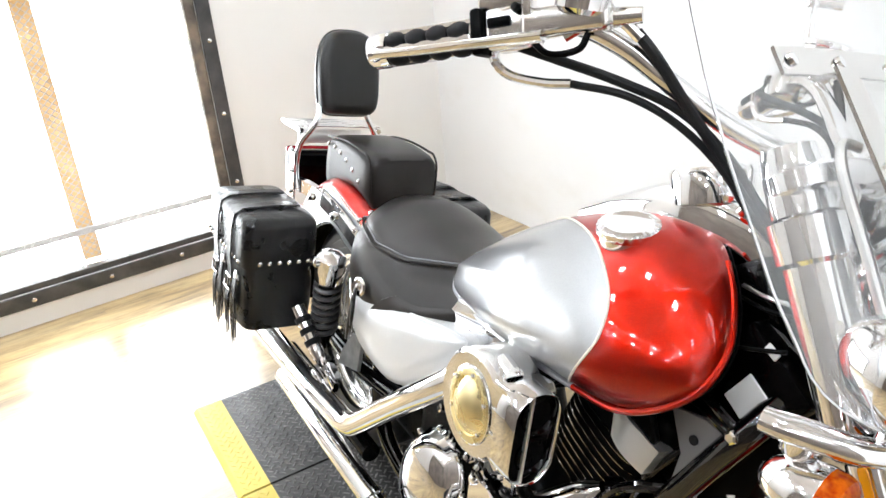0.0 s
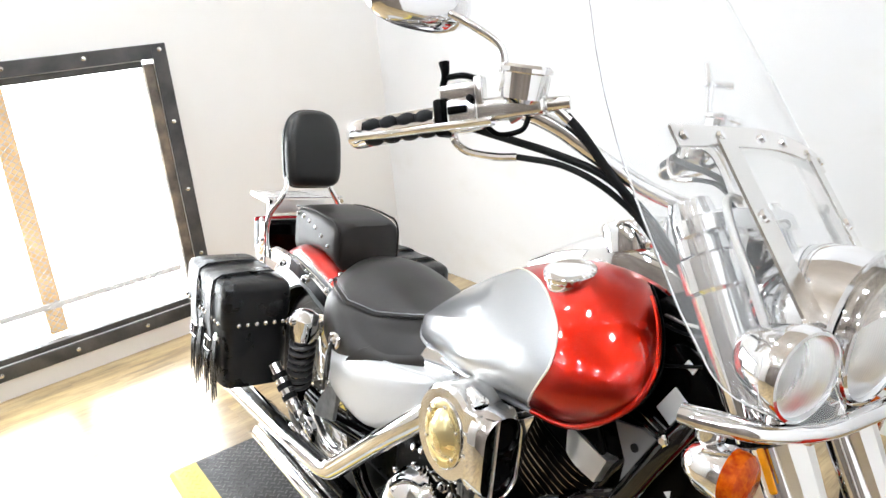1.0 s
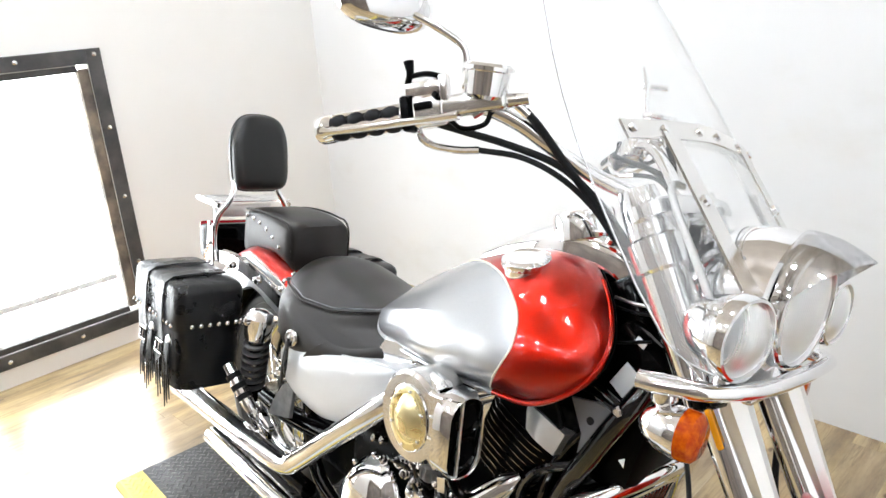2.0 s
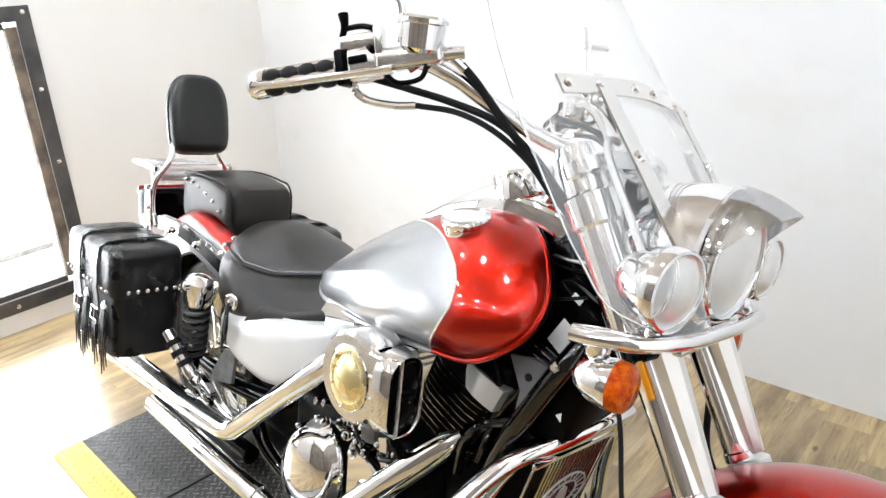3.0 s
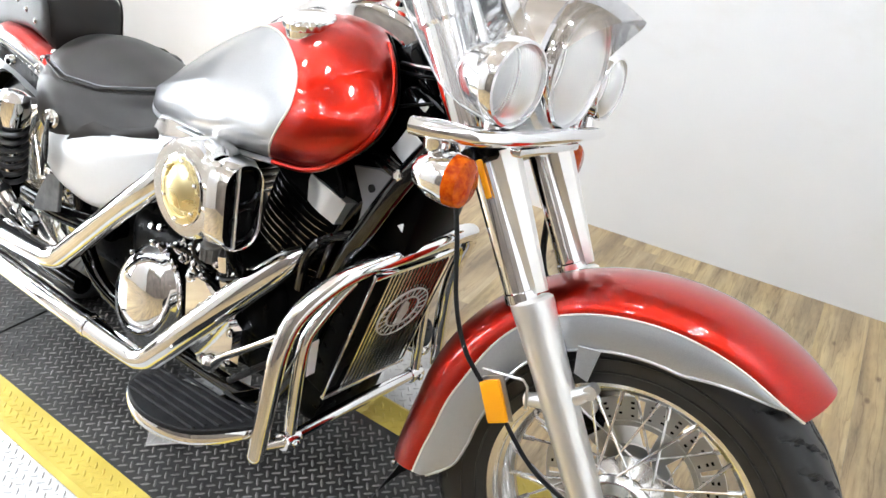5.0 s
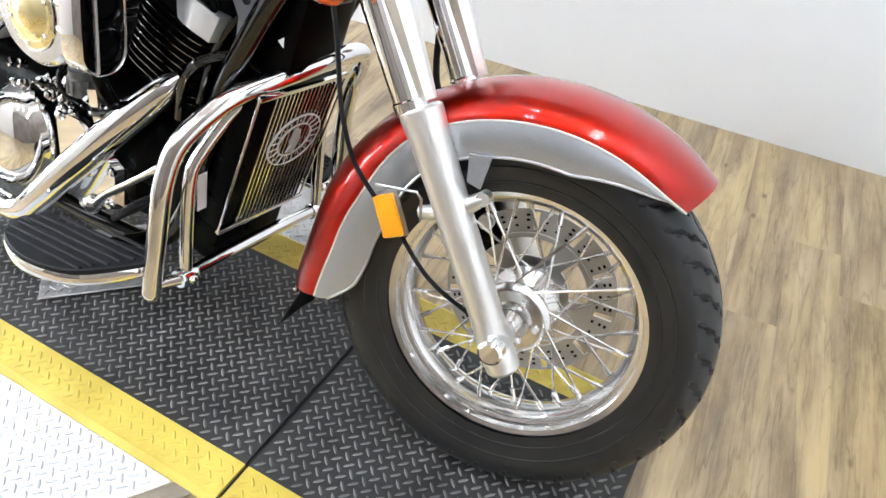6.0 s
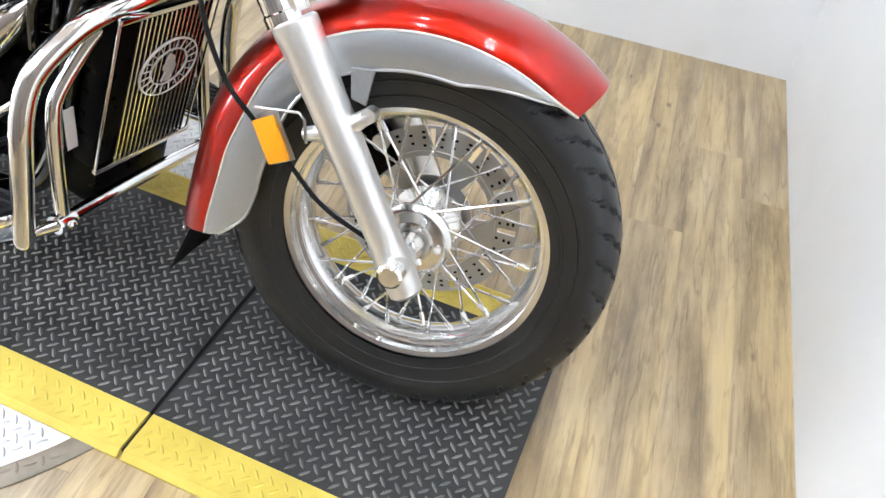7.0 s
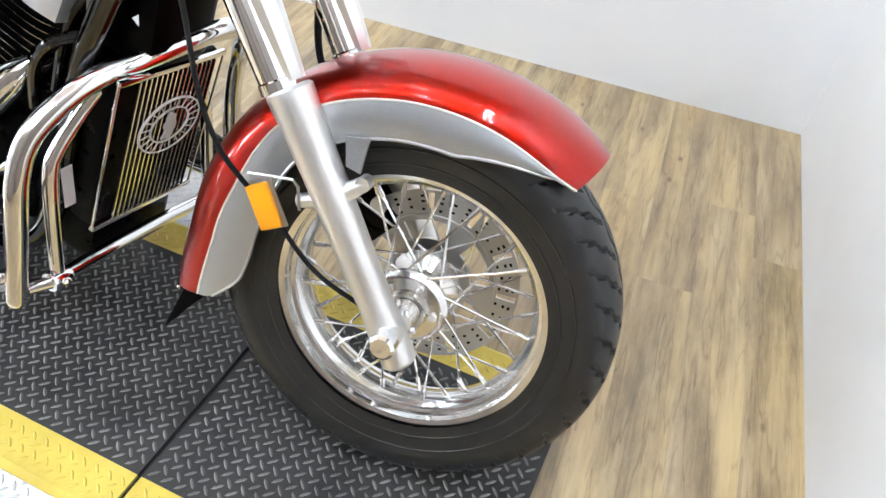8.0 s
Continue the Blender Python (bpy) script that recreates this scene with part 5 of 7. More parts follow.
def seat_ring(x, w, zt, zb):
    """Side skirts, a rolled rim and a dished top."""
    out = []
    drop = 0.082 * min(1.0, w / 0.18)
    vg = (top_share(x) / 0.9) ** 1.11 - 0.03
    for k in range(73):
        u = -1 + 2 * k / 72
        v = abs(u)
        y = w * 0.90 * math.copysign(v ** 0.9, u)
        out.append(Vector((x, y, zt - drop * v ** 2.1 - 0.012 * max(0.0, v - 0.88) / 0.12 - (0.007 * math.exp(-((v - vg) / 0.035) ** 2) + 0.018 * min(1.0, max(0.0, (v - vg) / 0.15)) * (0.87 - vg) / 0.3) * min(1.0, w / 0.15))))
    zr = out[-1].z
    right = [Vector((x, w * f, zr - (zr - zb) * g)) for f, g in ((0.955, 0.10), (0.985, 0.30), (1.0, 0.55), (0.985, 0.85), (0.95, 1.0))]
    left = [Vector((p.x, -p.y, p.z)) for p in reversed(right)]
    return out + right + left


bm = B()
rings(bm, [seat_ring(*r) for r in _s])
seat = part("rider_seat", bm, SEATHIDE, moto, "wide dished black rider seat", 70)
# stitched welt round the dished top
bm = B()
loop = []
for side in (1, -1):
    sel = _s[8:-5] if side > 0 else _s[8:-5][::-1]
    for x, w, zt, zb in sel:
        fy = top_share(float(x))
        loop.append((float(x), side * float(w) * fy, float(zt) - 0.082 * min(1.0, float(w) / 0.18) * (fy / 0.9) ** 2.33 + 0.001))
tube(bm, loop + [loop[0]], 0.0030, 8, 3)
part("welt", bm, SEATHIDE, seat, "raised seam welt")
bm = B()
tube(bm, [(x, y * 0.945, z + 0.0055) for x, y, z in loop] + [(loop[0][0], loop[0][1] * 0.945, loop[0][2] + 0.0055)], 0.0016, 5, 3)
part("stitching", bm, INK, seat, "grey stitching")
# overlapping front skirt on each side, with its slanted rear edge
SKIRT = ([0.0, 0.10, 0.30, 0.55, 0.85, 1.0], [0.915, 0.955, 0.985, 1.0, 0.985, 0.95])
for s in (-1, 1):
    bm = B()
    rows = []
    for k in range(13):
        row = []
        for g in np.linspace(0.06, 0.97, 9):
            x = (-1.195 - 0.095 * g) * (1 - k / 12) - 1.015 * k / 12
            w, zt, zb = (float(np.interp(x, _s[:, 0], _s[:, q])) for q in (1, 2, 3))
            zr = zt - 0.082 * min(1.0, w / 0.18) - 0.012
            row.append(Vector((x, s * (w * float(np.interp(g, *SKIRT)) + 0.0035), zr - (zr - zb) * g - 0.010 * g)))
        rows.append(row)
    rings(bm, rows, closed=False, cap=False)
    bmesh.ops.recalc_face_normals(bm, faces=bm.faces)
    bmesh.ops.solidify(bm, geom=list(bm.faces), thickness=0.004)
    part("front_skirt", bm, SEATHIDE, seat, "overlapping black leather skirt")
    bm = B()
    tube(bm, [p + Vector((0, s * 0.001, 0)) for p in rows[0]], 0.0022, 6)
    part("skirt_seam", bm, SEATHIDE, seat, "turned skirt edge")
    # concho with thongs
    cpt = Vector((-1.318, s * 0.214, 0.592))
    bm = B()
    lathe(bm, [(0, 0.021), (0.003, 0.021), (0.006, 0.016), (0.005, 0.009), (0.008, 0.006), (0.009, 0.0)], cpt, (0.35, s, 0.12), 24)
    cn = part("concho", bm, CHROME, seat, "round chrome concho")
    for k, (dx, ln) in enumerate(((-0.006, 0.125), (0.006, 0.095))):
        bm = B()
        tube(bm, [cpt + Vector((0, s * 0.008, 0)), cpt + Vector((dx * 0.4, s * 0.012, -0.03)), cpt + Vector((dx, s * 0.016, -ln * 0.7)), cpt + Vector((dx * 1.5, s * 0.018, -ln))], [0.005, 0.0075, 0.0085, 0.0035], 8, squash=0.4)
        part("thong", bm, LEATHER, seat, "black leather thong")
bm = B()
lathe(bm, [(-0.002, 0.0085), (0.002, 0.0085), (0.006, 0.005), (0.0072, 0.0)], (0, 0, 0), (0, 0, 1), 14)
ms = []
for k in range(9):
    a = radians(18 + 18 * k)
    ms.append(facing((-1.440 - 0.098 * math.sin(a), -0.172 * math.cos(a), 0.655 + 0.045 * math.sin(a)), (-0.8 * math.sin(a) - 0.1, -math.cos(a), 0.35)))
copies("seat_stud", bm, CHROME, seat, ms)

# ---- pillion pad ----
bm = B()
rows = []
PXs = [-1.850, -1.838, -1.80, -1.74, -1.66, -1.592, -1.566, -1.552]
for i, x in enumerate(PXs):
    k = [0.82, 0.93, 0.985, 1.0, 1.0, 0.985, 0.94, 0.84][i]
    zt = 0.832 - 0.014 * ((x + 1.70) / 0.15) ** 2
    zb = 0.31 + math.sqrt(max(0.0, 0.402 ** 2 - (x + 1.655) ** 2)) + 0.002
    zb = min(zb, 0.715)
    zb = zb if i < 5 else zb - 0.012 * (i - 4)
    ring = []
    for a in np.linspace(0, 2 * math.pi, 40, endpoint=False):
        c, s = math.cos(a), math.sin(a)
        y = 0.099 * k * math.copysign(abs(c) ** 0.36, c)
        zm = (zt + zb) / 2
        ring.append(Vector((x, y, zm + (zt - zb) / 2 * (k ** 0.5) * math.copysign(abs(s) ** 0.46, s))))
    rows.append(ring)
rings(bm, rows)
pil = part("pillion_pad", bm, SEATHIDE, moto, "square black pillion pad", 60)
bm = B()
lathe(bm, [(-0.002, 0.0068), (0.002, 0.0068), (0.005, 0.004), (0.006, 0.0)], (0, 0, 0), (0, 0, 1), 12)
copies("pad_stud", bm, CHROME, pil, [facing((-1.812 + 0.040 * k, s * 0.097, 0.800 - 0.0022 * k * k), (0, s, 0)) for s in (-1, 1) for k in range(6)])
for s in (-1, 1):
    bm = B()
    tube(bm, [(x, s * 0.093, 0.826 - 0.014 * ((x + 1.70) / 0.15) ** 2) for x in np.linspace(-1.83, -1.585, 9)] + [(-1.562, s * 0.092, 0.79), (-1.557, s * 0.09, 0.72)], 0.003, 6, 3)
    part("welt", bm, SEATHIDE, pil)

# ---- backrest, sissy bar, rack ----
bm = B()
rows = []
tilt = Matrix.Translation((-1.957, 0.013, 0.850)) @ Matrix.Rotation(radians(-9), 4, "Y")
outl = []
for a in np.linspace(0, 2 * math.pi, 48, endpoint=False):
    c, s = math.cos(a), math.sin(a)
    e = 0.36 if s < 0 else 0.78
    outl.append((0.092 * math.copysign(abs(c) ** (0.30 if s < 0 else 0.62), c) * (1 - 0.07 * max(0, -s)), 0.112 + (0.112 if s < 0 else 0.124) * math.copysign(abs(s) ** e, s)))
for off, k in ((-0.026, 0.90), (-0.030, 0.97), (-0.022, 1.0), (0.004, 1.0), (0.018, 0.975), (0.027, 0.90), (0.031, 0.7), (0.032, 0.3)):
    rows.append([tilt @ Vector((off, y * k, 0.112 + (z - 0.112) * k)) for y, z in outl])
rings(bm, rows)
br = part("backrest", bm, PADHIDE, moto, "rounded black leather passenger backrest", 60)
bm = B()
tube(bm, [tilt @ Vector((-0.008, y * 1.004, 0.112 + (z - 0.112) * 1.004)) for y, z in outl] + [tilt @ Vector((-0.008, outl[0][0] * 1.004, 0.112 + (outl[0][1] - 0.112) * 1.004))], 0.0035, 6, smooth=False)
part("piping", bm, LEATHER, br)
for s in (-1, 1):
    bm = B()
    tube(bm, [(-1.985, s * 0.066, 0.93), (-1.962, s * 0.070, 0.86), (-1.955, s * 0.092, 0.815), (-1.965, s * 0.122, 0.765), (-1.965, s * 0.132, 0.70), (-1.94, s * 0.134, 0.64)], 0.0085, 12)
    sb = part("sissy_bar", bm, CHROME, moto, "bent chrome sissy bar")
    bm = B()
    prism(bm, [(-1.985, 0.60), (-1.935, 0.60), (-1.945, 0.745), (-1.978, 0.755)], 0.006, Matrix.Translation((0, s * 0.144, 0)), 0.001)
    pl = part("sissy_bar_plate", bm, CHROME, moto, "chrome sissy bar side plate")
    bm = B()
    lathe(bm, [(0, 0.008), (0.005, 0.0075), (0.007, 0.004), (0.0072, 0)], (0, 0, 0), (0, 0, 1), 12)
    copies("plate_bolt", bm, CHROME, pl, [facing((-1.961, s * 0.147, z), (0, s, 0)) for z in (0.63, 0.69, 0.75)])
bm = B()
tube(bm, [(-1.965, -0.12, 0.802), (-2.09, -0.125, 0.806), (-2.11, -0.10, 0.806), (-2.11, 0.10, 0.806), (-2.09, 0.125, 0.806), (-1.965, 0.12, 0.802)], 0.0075, 10)
rk = part("luggage_rack", bm, CHROME, moto, "chrome luggage rack")
bm = B()
box(bm, (0.016, 0.262, 0.005), None, 0.002)
copies("slat", bm, CHROME, rk, [pose(-1.985 - 0.026 * k, 0, 0.8135) for k in range(5)])

bm = B()
box(bm, (0.012, 0.20, 0.040), pose(-2.045, 0, 0.772, 0, -10, 0), 0.003)
part("rack_base", bm, SATIN, rk, "bright metal rack base plate")

# dark tail unit below the rack
bm = B()
box(bm, (0.085, 0.21, 0.112), pose(-2.105, 0.0, 0.662, 0, -8, 0), 0.018, 3)
tu = part("tail_unit", bm, BLACK, moto, "dark glossy tail unit")
bm = B()
box(bm, (0.012, 0.19, 0.10), pose(-2.155, 0.0, 0.668, 0, -8, 0), 0.008, 2)
part("tail_lens", bm, REDLENS, tu, "red tail lens")

# ---- rear fender and wheel ----
RC = Vector((-1.655, 0, 0.3105))


def rfender(a, v):
    R = 0.405 + 0.032 * min(1.0, max(0.0, (a - 84.0) / 20.0))
    s = math.copysign(1, v)
    av = abs(v)
    if av <= 0.6:
        t = av / 0.6
        y, r = 0.116 * math.sin(t * math.pi / 2), R - 0.042 * (1 - math.cos(t * math.pi / 2))
    else:
        t = (av - 0.6) / 0.4
        y, r = 0.116 + 0.003 * t, R - 0.042 - 0.09 * t
    return Vector((RC.x + r * math.cos(radians(a)), s * y, RC.z + r * math.sin(radians(a))))


def inner_fender():
    """Black liner just inside the shell."""
    bm = B()
    rings(bm, [[RC + (rfender(a, v) - RC) * 0.965 for v in np.linspace(-0.98, 0.98, 25)] for a in np.linspace(20, 190, 50)], closed=False, cap=False)
    return bm


def rsheet(v0, v1, n=20):
    bm = B()
    rings(bm, [[rfender(a, v0 + (v1 - v0) * k / n) for k in range(n + 1)] for a in np.linspace(20, 190, 70)], closed=False, cap=False)
    bmesh.ops.recalc_face_normals(bm, faces=bm.faces)
    bmesh.ops.solidify(bm, geom=list(bm.faces), thickness=0.003)
    return bm


rf = part("rear_fender", rsheet(-0.6, 0.6), RED, moto, "glossy red rear fender crown")
for s in (-1, 1):
    part("side_panel", rsheet(s * 0.603, s * 1.0, 8), SILVER, rf, "silver painted fender side")
    bm = B()
    tube(bm, [rfender(a, s * 0.602) + Vector((0, s * 0.001, 0)) for a in np.linspace(20, 190, 60)], 0.0022, 6, smooth=False)
    part("pinstripe", bm, PEARL, rf)
    bm = B()
    rows = []
    for t in np.linspace(0, 1, 10):
        x, z = -1.43 - t * 0.60, 0.585 + 0.075 * math.sin(t * 2.4)
        rows.append([(x, s * 0.120, z + 0.022), (x, s * 0.135, z + 0.018), (x, s * 0.135, z - 0.018), (x, s * 0.120, z - 0.022)])
    rings(bm, rows)
    fs = part("fender_strut", bm, CHROME, moto, "chrome fender strut")
    bm = B()
    lathe(bm, [(0, 0.012), (0.008, 0.011), (0.012, 0.006), (0.0125, 0)], (0, 0, 0), (0, 0, 1), 14)
    copies("strut_bolt", bm, CHROME, fs, [facing((x, s * 0.134, z), (0, s, 0)) for x, z in ((-1.50, 0.605), (-1.66, 0.642), (-1.82, 0.65))])
part("inner_fender", inner_fender(), MATTE, rf, "black fender liner")
spoked_wheel(RC, 0.316, 0.070, Matrix.Identity(4), "rear_wheel", 1, False)
bm = B()
for s in (-1, 1):
    tube(bm, [(-1.655, s * 0.115, 0.3105), (-1.45, s * 0.13, 0.325), (-1.22, s * 0.13, 0.36)], [0.022, 0.026, 0.03], 14)
tube(bm, [(-1.23, -0.14, 0.36), (-1.23, 0.14, 0.36)], 0.03, 14)
part("swingarm", bm, BLACK, moto, "black swingarm")


# ---- shocks ----
def shock(s):
    top, low = Vector((-1.500, s * 0.205, 0.585)), Vector((-1.570, s * 0.185, 0.345))
    d = (low - top).normalized()
    L = (low - top).length
    bm = B()
    lathe(bm, [(-0.022, 0.0), (-0.022, 0.018), (-0.012, 0.034), (0.020, 0.037), (0.050, 0.036), (0.056, 0.032), (0.056, 0.0)], top, d, 28)
    sh = part("shock_absorber", bm, CHROME, moto, "chrome-topped rear shock absorber")
    bm = B()
    lathe(bm, [(0.05, 0.0), (0.05, 0.022), (0.12, 0.021), (0.12, 0.014), (L, 0.014), (L, 0.0)], top, d, 20)
    part("damper", bm, CHROME, sh)
    u = d.orthogonal().normalized()
    v = d.cross(u)
    q = []
    for k in range(7 * 14 + 1):
        a = 2 * math.pi * k / 14
        q.append(top + d * (0.058 + 0.155 * k / (7 * 14)) + 0.0300 * (math.cos(a) * u + math.sin(a) * v))
    bm = B()
    tube(bm, q, 0.0064, 8, smooth=False)
    part("coil_spring", bm, RAIN, sh, "dark steel coil spring")
    bm = B()
    lathe(bm, [(0.212, 0.0), (0.212, 0.031), (0.222, 0.031), (0.225, 0.02), (L + 0.015, 0.02), (L + 0.015, 0)], top, d, 20)
    part("lower_mount", bm, BLACK, sh)
    bm = B()
    lathe(bm, [(-0.014, 0.0), (-0.014, 0.014), (0.030, 0.013), (0.034, 0.008), (0.035, 0)], top + Vector((0, s * 0.012, 0.0)), (0, s, 0), 18)
    part("top_nut", bm, CHROME, sh, "chrome acorn nut")


both(shock)


def passenger_peg(s):
    a, b = Vector((-1.492, s * 0.225, 0.348)), Vector((-1.562, s * 0.250, 0.430))
    d = (b - a).normalized()
    bm = B()
    lathe(bm, [(-0.012, 0.0), (-0.012, 0.016), (0.012, 0.018), (0.018, 0.017), (0.128, 0.017), (0.132, 0.013), (0.133, 0)], a, d, 20)
    pg = part("passenger_peg", bm, CHROME, moto, "folded chrome passenger peg")
    bm = B()
    lathe(bm, [(-0.008, 0.0172), (-0.007, 0.0205), (0.007, 0.0205), (0.008, 0.0172)], (0, 0, 0), (0, 0, 1), 20, wrap=True, cap=False)
    copies("rubber_ring", bm, RUBBER, pg, [facing(a + d * t, d) for t in (0.032, 0.062, 0.092)], "black rubber ring")
    bm = B()
    box(bm, (0.05, 0.022, 0.04), Matrix.Translation(a + Vector((0.012, -s * 0.008, -0.012))), 0.008)
    part("peg_bracket", bm, CHROME, pg)
    bm = B()
    prism(bm, [(-1.47, 0.33), (-1.36, 0.36), (-1.345, 0.455), (-1.40, 0.44), (-1.45, 0.375)], 0.010, Matrix.Translation((0, s * 0.178, 0)), 0.002)
    part("bracket_plate", bm, CASTGREY, moto, "grey cast peg bracket")


both(passenger_peg)


# ---- saddlebags ----
def saddlebag(s):
    x0, x1, yi, yo, z0, z1 = -1.925, -1.612, 0.198, 0.372, 0.372, 0.640
    if s > 0:
        z0, z1, yi, yo = z0, z1 + 0.004, yi - 0.01, yo - 0.062
    def slab(x0, x1, yi, yo, z0, z1, bulge, rnd, soft=0.006):
        bm = B()
        rows = []
        for z in np.linspace(z0, z1, 16):
            t = (z - z0) / (z1 - z0)
            k = 1 + bulge * math.sin(math.pi * t)
            cx, cy = (x0 + x1) / 2, (yi + yo) / 2
            hx, hy = (x1 - x0) / 2 * k, (yo - yi) / 2 * k
            e = rnd
            ring = []
            for a in np.linspace(0, 2 * math.pi, 80, endpoint=False):
                c, q = math.cos(a), math.sin(a)
                p = Vector((cx + hx * math.copysign(abs(c) ** e, c), s * (cy + hy * math.copysign(abs(q) ** e, q)), z))
                sag = noise.noise_vector(p * 11.0) * soft + noise.noise_vector(p * 26.0) * soft * 0.35
                ring.append(p + sag * math.sin(math.pi * min(1.0, t * 1.02)))
            rows.append(ring)
        def shrink(r, k, dz):
            m = sum(r, Vector()) / len(r)
            return [m + (p - m) * k + Vector((0, 0, dz)) for p in r]
        rows = [shrink(rows[0], 0.90, -0.006)] + rows + [shrink(rows[-1], 0.965, 0.010), shrink(rows[-1], 0.88, 0.017), shrink(rows[-1], 0.5, 0.021)]
        rings(bm, rows)
        return bm
    bag = part("saddlebag", slab(x0, x1, yi, yo, z0, z1 - 0.02, 0.035, 0.30, 0.010), LEATHER, moto, "studded black leather saddlebag with fringe", 50)
    part("lid", slab(x0 - 0.012, x1 + 0.014, yi - 0.004, yo + 0.012, 0.536, z1 + 0.002, 0.020, 0.27, 0.0045), LEATHER, bag, "overhanging leather lid")
    bm = B()
    lathe(bm, [(-0.002, 0.0058), (0.0015, 0.0058), (0.004, 0.0035), (0.005, 0.0)], (0, 0, 0), (0, 0, 1), 10)
    copies("stud", bm, CHROME, bag, [facing((x1 + 0.0150, s * (yi + 0.026 + 0.024 * k), 0.551), (1, 0, 0)) for k in range(6)] + [facing((x1 - 0.020 - 0.025 * k, s * (yo + 0.0135), 0.551), (0, s, 0)) for k in range(12)])
    bm = B()
    lathe(bm, [(-0.002, 0.0105), (0.003, 0.0105), (0.006, 0.006), (0.007, 0)], (0, 0, 0), (0, 0, 1), 14)
    part("large_stud", bm, CHROME, bag, "", 35, facing((x1 + 0.0150, s * (yi + 0.010), 0.551), (1, 0, 0)))
    for k, x in enumerate((x1 - 0.085, x1 - 0.205)):
        # strap over the lid and down the outside
        bm = B()
        line = [(yi + 0.02, z1 + 0.026), (yi + 0.09, z1 + 0.0285), (yo - 0.012, z1 + 0.024), (yo + 0.010, z1 + 0.010), (yo + 0.0165, z1 - 0.03), (yo + 0.0170, 0.545), (yo + 0.013, 0.50), (yo + 0.012, 0.40)]
        rows = [[Vector((x - 0.017, s * y, z)), Vector((x + 0.017, s * y, z)), Vector((x + 0.016, s * (y + 0.0035), z + 0.0035)), Vector((x - 0.016, s * (y + 0.0035), z + 0.0035))] for y, z in line]
        rings(bm, rows)
        stp = part("strap", bm, LEATHER, bag, "leather strap", 40)
        bm = B()
        tube(bm, [(x - 0.021, s * (yo + 0.018), 0.492), (x + 0.021, s * (yo + 0.018), 0.492), (x + 0.021, s * (yo + 0.021), 0.460), (x - 0.021, s * (yo + 0.021), 0.460), (x - 0.021, s * (yo + 0.018), 0.492)], 0.0032, 8, smooth=False)
        tube(bm, [(x, s * (yo + 0.018), 0.492), (x, s * (yo + 0.022), 0.458)], 0.0026, 8, smooth=False)
        part("buckle", bm, CHROME, bag, "chrome buckle")
        bm = B()
        lathe(bm, [(0, 0.017), (0.003, 0.017), (0.007, 0.010), (0.008, 0.0)], (x + 0.052, s * (yo + 0.012), 0.505), (0, s, 0), 20)
        part("concho", bm, CHROME, bag, "chrome concho")
        for q in range(4):
            bm = B()
            xx = x + 0.044 + 0.006 * q
            ln = 0.135 + 0.016 * ((q * 7 + k * 3) % 4)
            tube(bm, [(xx, s * (yo + 0.017), 0.505), (xx + 0.002 * (q - 1.5), s * (yo + 0.021), 0.455), (xx + 0.007 * (q - 1.5), s * (yo + 0.020), 0.505 - ln * 0.7), (xx + 0.010 * (q - 1.5), s * (yo + 0.018), 0.505 - ln)], [0.0050, 0.0050, 0.0048, 0.0025], 6, squash=0.5)
            part("fringe", bm, LEATHER, bag)
        for q in range(3):
            bm = B()
            xx = x - 0.010 + 0.010 * q
            ln = 0.10 + 0.014 * ((q * 5 + k) % 3)
            tube(bm, [(xx, s * (yo + 0.016), 0.462), (xx, s * (yo + 0.022), 0.43), (xx + 0.008 * (q - 1), s * (yo + 0.019), 0.462 - ln)], [0.0052, 0.0050, 0.0026], 6, squash=0.5)
            part("fringe", bm, LEATHER, bag)
    return bag


both(saddlebag)


# ---- side covers ----
def side_cover(s):
    outl = [(-1.395, 0.545), (-1.405, 0.525), (-1.390, 0.490), (-1.34, 0.452), (-1.25, 0.435), (-1.16, 0.438), (-1.07, 0.478), (-0.985, 0.535), (-0.955, 0.570), (-0.948, 0.612), (-0.97, 0.632), (-1.12, 0.606), (-1.26, 0.580)]
    o = smooth_line(outl + [outl[0]], 4)[:-1]
    c = np.mean(np.array(o), axis=0)
    bm = B()
    rows = []
    for k, y in ((1.0, 0.10), (1.0, 0.178), (0.985, 0.190), (0.94, 0.200), (0.80, 0.209), (0.5, 0.214), (0.15, 0.215)):
        rows.append([Vector((c[0] + (p[0] - c[0]) * k, s * (y - 0.06 * max(0, p[0] + 1.10) * k), c[1] + (p[1] - c[1]) * k)) for p in o])
    rings(bm, rows)
    sc = part("side_cover", bm, PALESILVER, moto, "large pale silver side cover", 50)
    bm = B()
    tube(bm, [(p[0], s * (0.183 - 0.06 * max(0, p[0] + 1.10)), p[1]) for p in o] + [(o[0][0], s * 0.183, o[0][1])], 0.0025, 6, smooth=False)
    part("edge_trim", bm, PALESILVER, sc)


both(side_cover)
bm = B()
prism(bm, [(-1.005, 0.585), (-1.000, 0.625), (-0.985, 0.640), (-0.905, 0.655), (-0.885, 0.625)], 0.05, Matrix.Translation((0, -0.125, 0)), 0.008)
part("frame_cover", bm, CHROME, moto, "small chrome frame cover")


